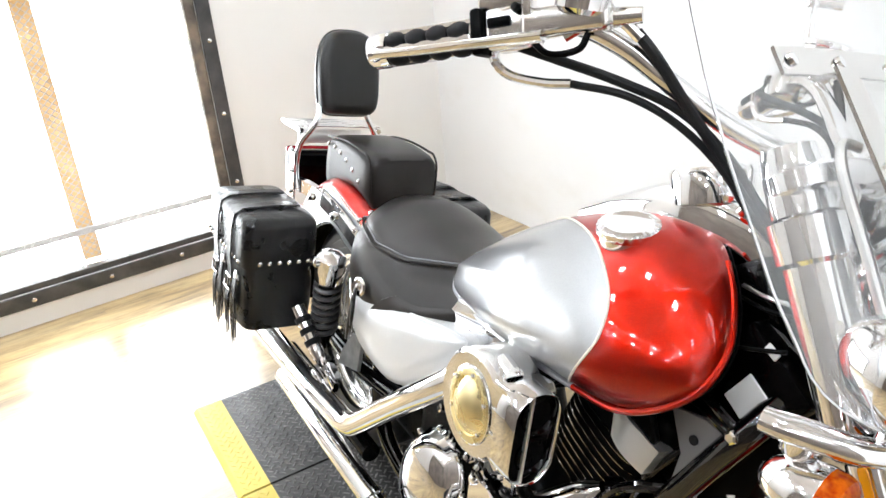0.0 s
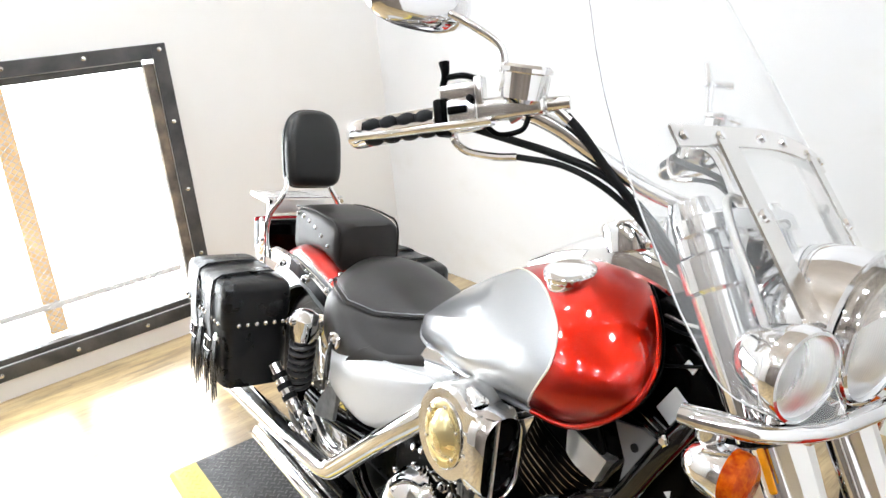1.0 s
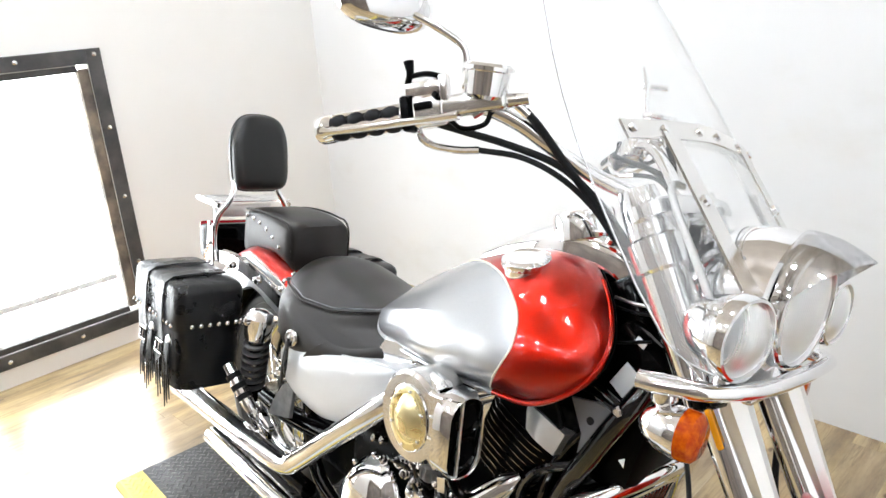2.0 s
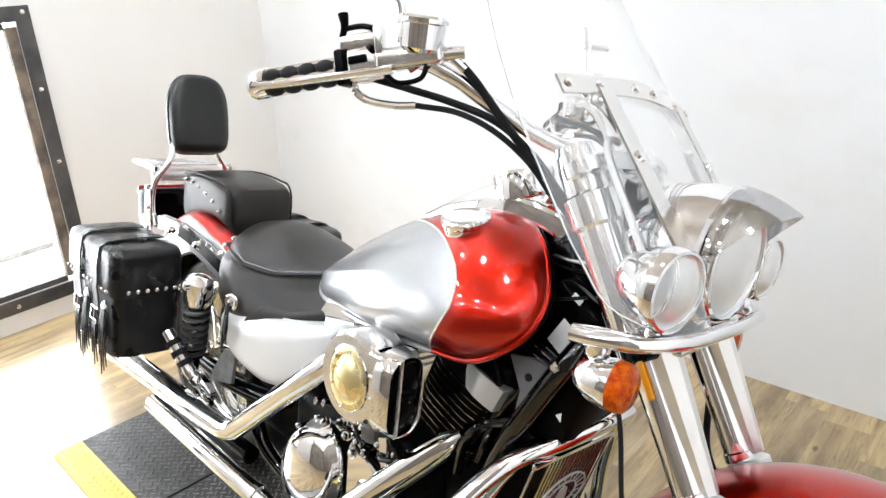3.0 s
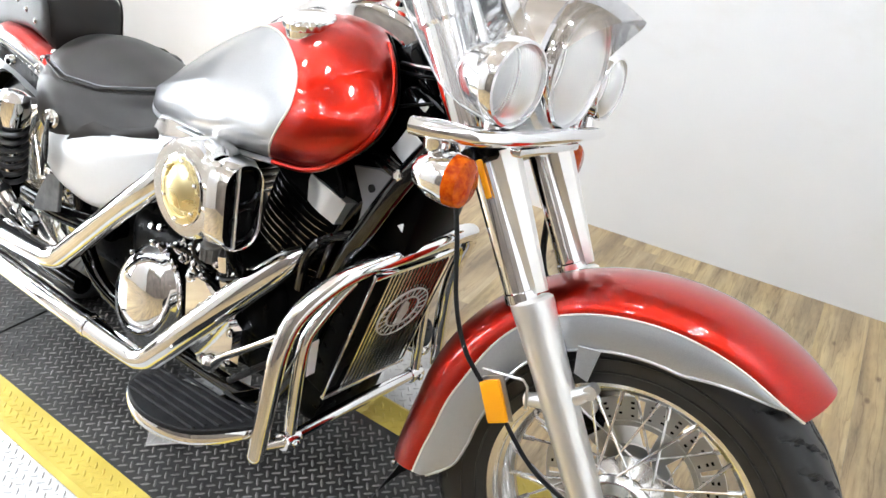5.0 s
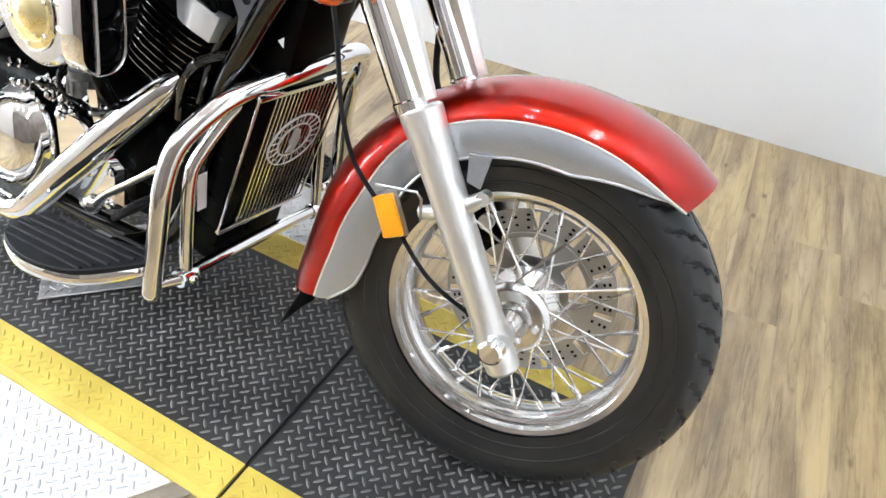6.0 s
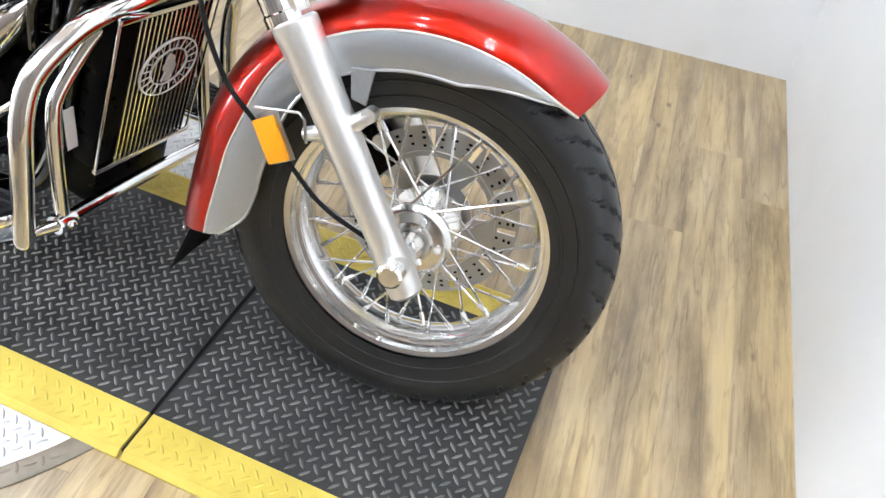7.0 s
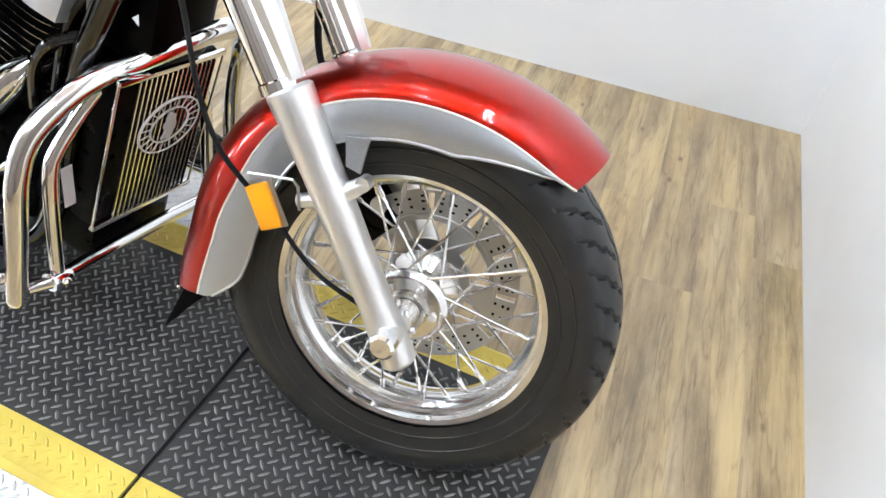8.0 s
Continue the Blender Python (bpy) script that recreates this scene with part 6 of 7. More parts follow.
# ---- frame ----
bm = B()
for s in (-1, 1):
    tube(bm, [(-0.425, s * 0.060, 0.79), (-0.447, s * 0.100, 0.730), (-0.495, s * 0.112, 0.635), (-0.548, s * 0.113, 0.525), (-0.620, s * 0.12, 0.28), (-0.70, s * 0.125, 0.185), (-0.85, s * 0.125, 0.165), (-1.20, s * 0.12, 0.175), (-1.33, s * 0.125, 0.26), (-1.36, s * 0.13, 0.45), (-1.42, s * 0.13, 0.58)], 0.019, 14)
tube(bm, [(-0.44, 0, 0.80), (-0.70, 0, 0.72), (-1.10, 0, 0.66), (-1.45, 0, 0.58)], 0.024, 14)
part("frame", bm, ENAMEL, moto, "gloss black tubular frame")
for s in (-1, 1):
    bm = B()
    prism(bm, [(-0.556, 0.712), (-0.500, 0.722), (-0.464, 0.716), (-0.466, 0.700), (-0.518, 0.612), (-0.530, 0.612), (-0.526, 0.655)], 0.008, Matrix.Translation((0, s * 0.104, 0)), 0.0015)
    gp = part("frame_gusset", bm, GUSSET, moto, "dark grey cast frame gusset plate")
    bm = B()
    lathe(bm, [(0, 0.007), (0.003, 0.007), (0.003, 0)], (-0.510, s * 0.1075, 0.686), (0, s, 0), 14)
    part("plug", bm, RUBBER, gp)
# enamelled cross tubes and clamp bolts where the frame meets the neck
for s in (-1, 1):
    for dz in (0.0, 0.016):
        bm = B()
        tube(bm, [(-0.560, s * 0.098, 0.735 + dz), (-0.510, s * 0.108, 0.735 + dz), (-0.462, s * 0.108, 0.722 + dz * 0.8), (-0.440, s * 0.095, 0.712 + dz * 0.6)], 0.0065, 10)
        part("frame_brace", bm, ENAMEL, moto, "thin gloss black frame brace")
    bm = B()
    lathe(bm, [(0, 0.009), (0.006, 0.009), (0.008, 0.006), (0.008, 0)], (-0.452, s * 0.118, 0.728), (0, s, 0), 6)
    part("frame_bolt", bm, CHROME, moto, "small chrome hexagon bolt")
for q, r_ in (([(-0.52, -0.100, 0.60), (-0.575, -0.130, 0.575), (-0.61, -0.135, 0.53), (-0.625, -0.13, 0.46)], 0.009), ([(-0.50, -0.09, 0.70), (-0.56, -0.115, 0.60), (-0.585, -0.125, 0.50)], 0.007)):
    bm = B()
    tube(bm, q, r_, 10)
    part("coolant_hose", bm, ENAMEL, moto, "glossy black rubber hose")
# dark bulk behind the visible engine parts
bm = B()
box(bm, (0.20, 0.15, 0.20), pose(-0.53, 0, 0.66, 0, 12, 0), 0.03, 2)
part("electrics_box", bm, PLASTIC, moto, "black plastic electrics box")
bm = B()
box(bm, (0.34, 0.20, 0.18), pose(-1.16, 0, 0.53), 0.03, 2)
part("battery_case", bm, PLASTIC, moto, "black plastic battery case")
bm = B()
box(bm, (0.125, 0.050, 0.115), pose(-0.470, -0.060, 0.782, 0, 32, 0), 0.012, 2)
part("relay_box", bm, BLACK, moto, "gloss black relay box")
for p, sz, r in (((-0.470, -0.0868, 0.768), (0.036, 0.003, 0.052), 32), ((-0.452, -0.0868, 0.838), (0.020, 0.003, 0.012), 27)):
    bm = B()
    box(bm, sz, pose(*p, 0, r, 0), 0.001, 1)
    part("sticker", bm, STICKER, moto, "white paper sticker", 0)
bm = B()
bm.faces.new([bm.verts.new(p) for p in ((-0.452, -0.1005, 0.640), (-0.440, -0.1005, 0.648), (-0.440, -0.1005, 0.631))])
part("warning_mark", bm, STICKER, moto, "small white triangular mark", 0)
for k, (a, b_) in enumerate((((-0.43, -0.055, 0.895), (-0.54, -0.045, 0.885)), ((-0.43, -0.06, 0.882), (-0.54, -0.05, 0.872)), ((-0.435, -0.085, 0.845), (-0.53, -0.08, 0.815)))):
    bm = B()
    tube(bm, [a, ((a[0] + b_[0]) / 2, a[1] - 0.01, (a[2] + b_[2]) / 2), b_], 0.003, 8)
    part("wiring_tube", bm, STEEL if k < 1 else PLASTIC, moto, "")

# black cover round the steering neck, and the chrome plate ahead of the front cylinder
bm = B()
box(bm, (0.085, 0.085, 0.26), pose(-0.490, 0.0, 0.80, 0, -30, 0), 0.025, 3)
part("neck_cover", bm, BLACK, moto, "gloss black steering neck cover")
bm = B()
rows = []
for t in np.linspace(0, 1, 9):
    up, lo = Vector((-0.634 + 0.092 * t, -0.130, 0.680 - 0.022 * t - 0.006 * t * t)), Vector((-0.620 + 0.066 * t, -0.140, 0.634 - 0.022 * t))
    out = Vector((0, -0.012, 0.006)) * math.sin(math.pi * t)
    rows.append([up + out, lo + out, lo + out + Vector((0, 0.03, -0.004)), up + out + Vector((0, 0.03, -0.004))])
rings(bm, rows)
part("coil_cover", bm, SATIN, moto, "slanted bright metal coil cover")
bm = B()
box(bm, (0.20, 0.20, 0.30), pose(-0.64, 0.0, 0.33, 0, 14, 0), 0.03, 2)
part("front_engine_cover", bm, MATTE, moto, "black engine front cover")

# added black block that keeps the gap between the pipes dark
bm = B()
box(bm, (0.36, 0.20, 0.24), pose(-1.24, 0.0, 0.345), 0.04, 3)
part("dark_filler", bm, MATTE, moto, "black filler block added behind the exhaust pipes")

# ---- engine ----
bm = B()
box(bm, (0.52, 0.24, 0.24), pose(-0.93, 0.0, 0.32), 0.05, 3)
box(bm, (0.26, 0.26, 0.16), pose(-0.80, 0.0, 0.36), 0.04, 3)
eng = part("crankcase", bm, MATTE, moto, "black engine crankcase")
# oval chrome cover on the right
bm = B()
rows = []
c = Vector((-1.030, -0.145, 0.277))
for off, k in ((0.0, 1.05), (0.010, 1.05), (0.016, 1.0), (0.026, 0.97), (0.042, 0.86), (0.053, 0.66), (0.059, 0.4), (0.061, 0.08)):
    ring = []
    for a in np.linspace(0, 2 * math.pi, 48, endpoint=False):
        x, z = 0.094 * math.cos(a), 0.120 * math.sin(a)
        x += 0.020 * math.sin(a)
        ring.append(c + Vector((x * k, -off, z * k)))
    rows.append(ring)
rings(bm, rows)
part("clutch_cover", bm, CHROME, eng, "domed oval chrome engine cover", 50)
bm = B()
prism(bm, [(-0.905, 0.400), (-0.845, 0.405), (-0.735, 0.330), (-0.74, 0.245), (-0.83, 0.205), (-0.90, 0.225)], 0.05, Matrix.Translation((0, -0.142, 0)), 0.012)
BOLT5 = lathe(B(), [(0, 0.0075), (0.006, 0.0070), (0.008, 0.004), (0.0082, 0)], (0, 0, 0), (0, 0, 1), 12)
copies("rim_bolt", BOLT5, CHROME, eng, [facing((-1.030 + 0.102 * math.cos(a) + 0.020 * math.sin(a), -0.153, 0.277 + 0.128 * math.sin(a)), (0, -1, 0)) for a in (0.35, 1.0, 1.75, 2.5, 3.3, 4.2, 5.2)])
for q, r_ in (([(-0.90, -0.135, 0.43), (-0.86, -0.160, 0.455), (-0.82, -0.155, 0.44), (-0.79, -0.14, 0.41)], 0.010), ([(-0.88, -0.13, 0.40), (-0.84, -0.165, 0.41), (-0.80, -0.16, 0.385)], 0.007), ([(-0.74, -0.13, 0.44), (-0.70, -0.15, 0.47), (-0.66, -0.14, 0.50)], 0.006)):
    bm_ = B()
    tube(bm_, q, r_, 10)
    part("engine_hose", bm_, BLACK, eng, "glossy black engine hose")
for p_, r_ in (((-0.862, -0.152, 0.452), 0.013), ((-0.812, -0.150, 0.435), 0.011), ((-0.775, -0.140, 0.425), 0.010)):
    bm_ = B()
    lathe(bm_, [(0, r_), (0.012, r_), (0.014, r_ * 0.7), (0.022, r_ * 0.6), (0.023, 0)], p_, (0.1, -0.9, 0.4), 6)
    part("hex_fitting", bm_, CHROME, eng, "small chrome hexagon fitting")
gc = part("gear_cover", bm, CHROME, eng, "angular chrome engine side cover")
bm = B()
lathe(bm, [(0.0, 0.034), (0.004, 0.034), (0.006, 0.031), (0.004, 0.028), (0.003, 0.012), (0.006, 0.010), (0.007, 0.0)], (-0.828, -0.166, 0.318), (0, -1, 0), 32)
part("cover_boss", bm, CHROME, gc, "round raised chrome boss")
# fittings crowded between the air cleaner and the header pipe
bm = B()
lathe(bm, [(-0.028, 0.0), (-0.028, 0.017), (-0.024, 0.021), (0.006, 0.022), (0.010, 0.019), (0.022, 0.019), (0.024, 0.0)], (-0.832, -0.160, 0.468), (0.10, -0.1, 1), 24)
part("breather_canister", bm, CASTGREY, eng, "small ribbed grey breather canister")
bm = B()
for q in range(10):
    a = 2 * math.pi * q / 10
    tube(bm, [(-0.834 + 0.0215 * math.cos(a), -0.160 + 0.0215 * math.sin(a), 0.444), (-0.831 + 0.0215 * math.cos(a), -0.1615 + 0.0215 * math.sin(a), 0.472)], 0.0022, 6, smooth=False)
part("canister_ribs", bm, CASTGREY, eng)
bm = B()
prism(bm, [(-0.806, 0.462), (-0.782, 0.468), (-0.778, 0.440), (-0.772, 0.392), (-0.786, 0.388), (-0.800, 0.425)], 0.006, Matrix.Translation((0, -0.166, 0)), 0.0015)
part("cable_bracket", bm, POLISHED, eng, "slanted bright metal cable bracket")
for q, r_ in (([(-0.865, -0.145, 0.50), (-0.872, -0.172, 0.47), (-0.862, -0.172, 0.435), (-0.845, -0.150, 0.412)], 0.0048), ([(-0.815, -0.150, 0.43), (-0.790, -0.175, 0.425), (-0.755, -0.172, 0.435), (-0.730, -0.150, 0.455)], 0.0060), ([(-0.90, -0.140, 0.445), (-0.880, -0.168, 0.425), (-0.850, -0.170, 0.402), (-0.815, -0.155, 0.405)], 0.0042), ([(-0.80, -0.14, 0.50), (-0.765, -0.165, 0.475), (-0.735, -0.160, 0.430)], 0.0038), ([(-0.98, -0.140, 0.41), (-0.955, -0.165, 0.428), (-0.920, -0.165, 0.432), (-0.895, -0.145, 0.420)], 0.0050)):
    bm = B()
    tube(bm, q, r_, 8)
    part("engine_hose", bm, ENAMEL, eng, "glossy black engine hose")
for p_, n_, r_ in (((-0.993, -0.150, 0.403), (-0.2, -0.8, 0.5), 0.010), ((-0.940, -0.152, 0.424), (0.1, -0.8, 0.6), 0.012), ((-0.915, -0.156, 0.412), (0.3, -0.9, 0.3), 0.010), ((-0.893, -0.152, 0.438), (0.0, -0.7, 0.7), 0.009), ((-0.872, -0.158, 0.418), (0.2, -0.9, 0.3), 0.011), ((-0.846, -0.160, 0.404), (0.3, -0.9, 0.3), 0.009), ((-0.752, -0.164, 0.412), (0.3, -0.9, 0.2), 0.010), ((-0.735, -0.155, 0.450), (0.2, -0.8, 0.5), 0.009)):
    bm = B()
    lathe(bm, [(0, r_ * 1.25), (0.003, r_ * 1.25), (0.004, r_), (0.012, r_), (0.014, r_ * 0.7), (0.020, r_ * 0.55), (0.021, 0)], p_, n_, 6)
    part("hex_fitting", bm, CHROME, eng, "small chrome hexagon fitting")
bm = B()
lathe(bm, [(0, 0.010), (0.006, 0.0095), (0.008, 0.006), (0.008, 0)], (0, 0, 0), (0, 0, 1), 12)
copies("cover_bolt", bm, CHROME, gc, [facing((x, -0.166, z), (0, -1, 0)) for x, z in ((-0.885, 0.385), (-0.80, 0.365), (-0.752, 0.32), (-0.835, 0.225), (-0.765, 0.25))])
copies("case_bolt", lathe(B(), [(0, 0.009), (0.014, 0.009), (0.016, 0.006), (0.016, 0)], (0, 0, 0), (0, 0, 1), 10), CHROME, eng, [facing((x, -0.13, z), (-0.2, -1, 0.3)) for x, z in ((-1.055, 0.425), (-1.025, 0.432), (-0.945, 0.428), (-0.925, 0.415))], "chrome case bolt")


def cylinder(base, ang, name, reach=0.30):
    d = Vector((math.sin(radians(ang)), 0, math.cos(radians(ang))))
    q = Vector((math.cos(radians(ang)), 0, -math.sin(radians(ang))))
    bm = B()
    lathe(bm, [(0, 0.0), (0, 0.062), (reach, 0.062), (reach, 0)], base, d, 24)
    cy = part(name, bm, MATTE, moto, "black finned engine cylinder")
    bm = B()
    rows = []
    n = 40
    for off, k in ((-0.0020, 0.96), (-0.00035, 1.0), (0.00035, 1.0), (0.0020, 0.96)):
        rows.append([Vector((k * 0.100 * math.copysign(abs(math.cos(a)) ** 0.55, math.cos(a)), k * 0.122 * math.copysign(abs(math.sin(a)) ** 0.55, math.sin(a)), off)) for a in np.linspace(0, 2 * math.pi, n, endpoint=False)])
    rings(bm, rows)
    R = Matrix((q, Vector((0, 1, 0)), d)).transposed().to_4x4()
    copies("fin", bm, [MATTE, POLISHED], cy, [Matrix.Translation(base + d * (0.045 + 0.0145 * k)) @ R for k in range(5, 15 if reach > 0.28 else 12)])
    # bright machined rim on each fin
    me = [o for o in cy.children if o.name.startswith("fin")][0].data
    for p in me.polygons:
        cen = p.center
        if abs(cen.z) < 0.0003 and p.area < 0.001:
            p.material_index = 1
    bm = B()
    box(bm, (0.19, 0.235, 0.085), Matrix.Translation(base + d * reach) @ R, 0.022, 3)
    part("head", bm, MATTE, cy, "black cylinder head")
    for s in (-1, 1) if reach > 0.28 else ():
        bm = B()
        prism(bm, [(-0.085, -0.035), (0.080, -0.038), (0.090, 0.02), (0.055, 0.052), (-0.06, 0.048), (-0.09, 0.01)], 0.012, Matrix.Translation(base + d * 0.300 + Vector((0, s * 0.128, 0))) @ R, 0.003)
        part("head_cover", bm, MATTE, cy, "black head cover plate")
    return cy


cylinder(Vector((-0.742, 0, 0.395)), 20, "front_cylinder")
cylinder(Vector((-0.905, 0, 0.40)), -28, "rear_cylinder", 0.245)

bm = B()
prism(bm, [(-1.068, 0.640), (-1.050, 0.668), (-0.945, 0.682), (-0.930, 0.668), (-0.940, 0.640), (-1.050, 0.590)], 0.030, Matrix.Translation((0, -0.128, 0)), 0.008)
part("rocker_cover", bm, CHROME, moto, "chrome rear rocker cover")

# ---- air cleaner: oval side plate, gold domed insert, twin forward intakes ----
bm = B()
AC = Vector((-0.786, 0, 0.615))
out = []
for a in np.linspace(radians(52), radians(318), 30):
    out.append((AC.x + 0.087 * math.cos(a), AC.z + 0.087 * math.sin(a)))
out += [(-0.700, 0.545), (-0.690, 0.555), (-0.690, 0.675), (-0.700, 0.685)]
prism(bm, out, 0.085, Matrix.Translation((0, -0.228, 0)), 0.007)
ac = part("air_cleaner", bm, POLISHED, moto, "polished aluminium air cleaner housing", 40)
bm = B()
rows = []
for off, k in ((0.0, 1.04), (0.003, 1.04), (0.005, 0.99), (0.005, 0.82), (0.002, 0.79), (0.003, 0.74), (0.011, 0.60), (0.016, 0.42), (0.019, 0.22), (0.020, 0.04)):
    rows.append([Vector((AC.x + 0.051 * k * math.cos(a), -0.2705 - off, AC.z + 0.0585 * k * math.sin(a))) for a in np.linspace(0, 2 * math.pi, 40, endpoint=False)])
rings(bm, rows)
part("gold_insert", bm, GOLD, ac, "domed gold oval insert", 50)
bm = B()
tube(bm, [(AC.x + 0.0535 * math.cos(a), -0.271, AC.z + 0.061 * math.sin(a)) for a in np.linspace(0, 2 * math.pi, 49)], 0.0028, 8, smooth=False)
part("bezel", bm, CHROME, ac)
bm = B()
lathe(bm, [(0, 0.0045), (0.004, 0.004), (0.005, 0)], (0, 0, 0), (0, 0, 1), 10)
copies("screw", bm, CHROME, ac, [facing((AC.x + 0.045 * math.cos(a), -0.2745, AC.z + 0.0525 * math.sin(a)), (0, -1, 0)) for a in (0.4, 1.45, 2.5, 3.55, 4.6, 5.65)])
copies("relief_slot", box(B(), (0.030, 0.006, 0.010), None, 0.0028, 2), POLISHED, ac, [pose(-0.715, -0.270, z) for z in (0.600, 0.640)])
# front oval frame with divider and dark throats
def stadium(cy, cz, hy, hz, n=32):
    pts = []
    for a in np.linspace(0, 2 * math.pi, n, endpoint=False):
        c, s = math.cos(a), math.sin(a)
        pts.append((cy + hy * c, cz + math.copysign(hz - hy, s) * (1 if abs(s) > 1e-6 else 0) + hy * s))
    return pts
bm = B()
o1, o2 = stadium(-0.236, 0.615, 0.042, 0.077), stadium(-0.236, 0.615, 0.0375, 0.0725)
rows = [[Vector((x, y, z)) for y, z in o] for x, o in ((-0.712, o1), (-0.671, o1), (-0.668, [(y * 0.5 + a * 0.5, z * 0.5 + b * 0.5) for (y, z), (a, b) in zip(o1, o2)]), (-0.671, o2), (-0.712, o2))]
rings(bm, rows, cap=False)
part("intake_frame", bm, CHROME, ac, "oval chrome intake frame", 40)
bm = B()
bm.faces.new([bm.verts.new((-0.6845, y, z)) for y, z in o2])
part("intake_back", bm, MATTE, ac, "dark intake recess", 0)
bm = B()
box(bm, (0.008, 0.005, 0.143), pose(-0.676, -0.245, 0.615), 0.0015, 1)
part("divider", bm, SATIN, ac, "thin bright divider")
for z in (0.647, 0.581):
    bm = B()
    lathe(bm, [(-0.006, 0.029), (0.002, 0.031), (0.006, 0.028), (0.002, 0.025), (-0.006, 0.022)], (-0.682, -0.224, z), (1, 0, 0), 28, cap=False)
    part("throat", bm, BLACK, ac, "glossy black intake throat")
bm = B()
tube(bm, [(-0.765, -0.235, 0.692), (-0.72, -0.248, 0.694)], 0.014, 14)
part("clamp", bm, CHROME, ac)
bm = B()
tube(bm, [(-0.735, -0.205, 0.545), (-0.733, -0.195, 0.500), (-0.735, -0.17, 0.455)], [0.016, 0.013, 0.012], 12)
part("drain_hose", bm, BLACK, ac, "black hose")

# ---- exhaust ----
bm = B()
tube(bm, [(-0.80, -0.175, 0.648), (-0.855, -0.225, 0.625), (-0.94, -0.250, 0.552), (-1.08, -0.250, 0.435), (-1.19, -0.250, 0.342), (-1.235, -0.252, 0.312), (-1.30, -0.254, 0.300), (-1.50, -0.256, 0.292), (-1.90, -0.258, 0.275), (-2.14, -0.258, 0.266)],
     [0.022, 0.0235, 0.0245, 0.0245, 0.025, 0.0255, 0.026, 0.029, 0.031, 0.031], 20, 8)
part("upper_exhaust_pipe", bm, CHROME, moto, "upper chrome exhaust pipe")
bm = B()
tube(bm, [(-0.632, -0.118, 0.530), (-0.66, -0.130, 0.498), (-0.73, -0.160, 0.420), (-0.84, -0.200, 0.295), (-0.900, -0.218, 0.226), (-0.940, -0.225, 0.190), (-1.01, -0.226, 0.178), (-1.30, -0.226, 0.174), (-1.72, -0.222, 0.170)],
     [0.010, 0.025, 0.0305, 0.0285, 0.0262, 0.0250, 0.0245, 0.027, 0.028], 22, 8)
le = part("lower_exhaust_pipe", bm, CHROME, moto, "lower chrome exhaust pipe")
bm = B()
lathe(bm, [(-0.010, 0.0265), (-0.009, 0.029), (0.009, 0.029), (0.010, 0.0265)], (0, 0, 0), (0, 0, 1), 24, wrap=True, cap=False)
copies("clamp_band", bm, CHROME, le, [facing((-1.14, -0.226, 0.176), (1, 0, 0))])
bm = B()
tube(bm, [(-0.60, -0.09, 0.54), (-0.625, -0.118, 0.528)], [0.024, 0.0245], 16, smooth=False)
part("port_flange", bm, BLACK, le, "black port flange")
# black under-tray between pipes and wheel
bm = B()
tube(bm, [(-1.22, -0.200, 0.235), (-1.75, -0.20, 0.235)], 0.022, 12)
part("lower_rail", bm, BLACK, moto, "black rail behind the pipes")
bm = B()
box(bm, (0.085, 0.010, 0.055), pose(-1.435, -0.215, 0.322, 0, 18, 0), 0.012, 2)
part("bracket_shield", bm, CHROME, moto, "small bright bracket shield")

# ---- floorboards, pedal ----
def floorboard(s):
    outl = smooth_line([(-0.850, 0.262), (-0.858, 0.290), (-0.825, 0.338), (-0.735, 0.368), (-0.640, 0.350), (-0.585, 0.285), (-0.572, 0.225), (-0.690, 0.235), (-0.850, 0.262)], 6)[:-1]
    z = 0.232
    c = np.mean(np.array(outl), axis=0)
    M = Matrix.Translation((0, 0, 0))
    def ring(k, zz):
        return [Vector((c[0] + (p[0] - c[0]) * k, s * (c[1] + (p[1] - c[1]) * k), zz + (p[0] + 0.7) * 0.06)) for p in outl]
    bm = B()
    rings(bm, [ring(0.96, z - 0.022), ring(1.0, z - 0.018), ring(1.0, z - 0.004), ring(0.975, z)])
    fb = part("floorboard", bm, CHROME, moto, "half-moon chrome-rimmed floorboard", 50)
    bm = B()
    rings(bm, [ring(0.965, z + 0.0005), ring(0.965, z + 0.007), ring(0.94, z + 0.009)])
    pad = part("rubber_mat", bm, RUBBER, fb, "black ribbed rubber mat")
    for k in range(8):
        y = 0.205 + 0.0185 * k
        xs = [p[0] for p in outl if abs(p[1] - y) < 0.016]
        if len(xs) > 1:
            a, b = min(xs) + 0.022, max(xs) - 0.022
            bm = B()
            box(bm, (b - a, 0.0085, 0.005), pose((a + b) / 2, s * y, z + 0.0105 + ((a + b) / 2 + 0.7) * 0.06, 0, -3.4, 0), 0.002, 1)
            part("rib", bm, RUBBER, fb)
    bm = B()
    lathe(bm, [(0, 0.006), (0.006, 0.005), (0.007, 0)], (0, 0, 0), (0, 0, 1), 10)
    copies("rim_bolt", bm, CHROME, fb, [Matrix.Translation((x, s * y, z - 0.024)) @ Matrix.Rotation(math.pi, 4, "X") for x, y in ((-0.82, 0.30), (-0.66, 0.33))])
    bm = B()
    tube(bm, [(-0.71, s * 0.21, 0.205), (-0.70, s * 0.12, 0.19)], 0.013, 12)
    part("board_mount", bm, BLACK, fb)


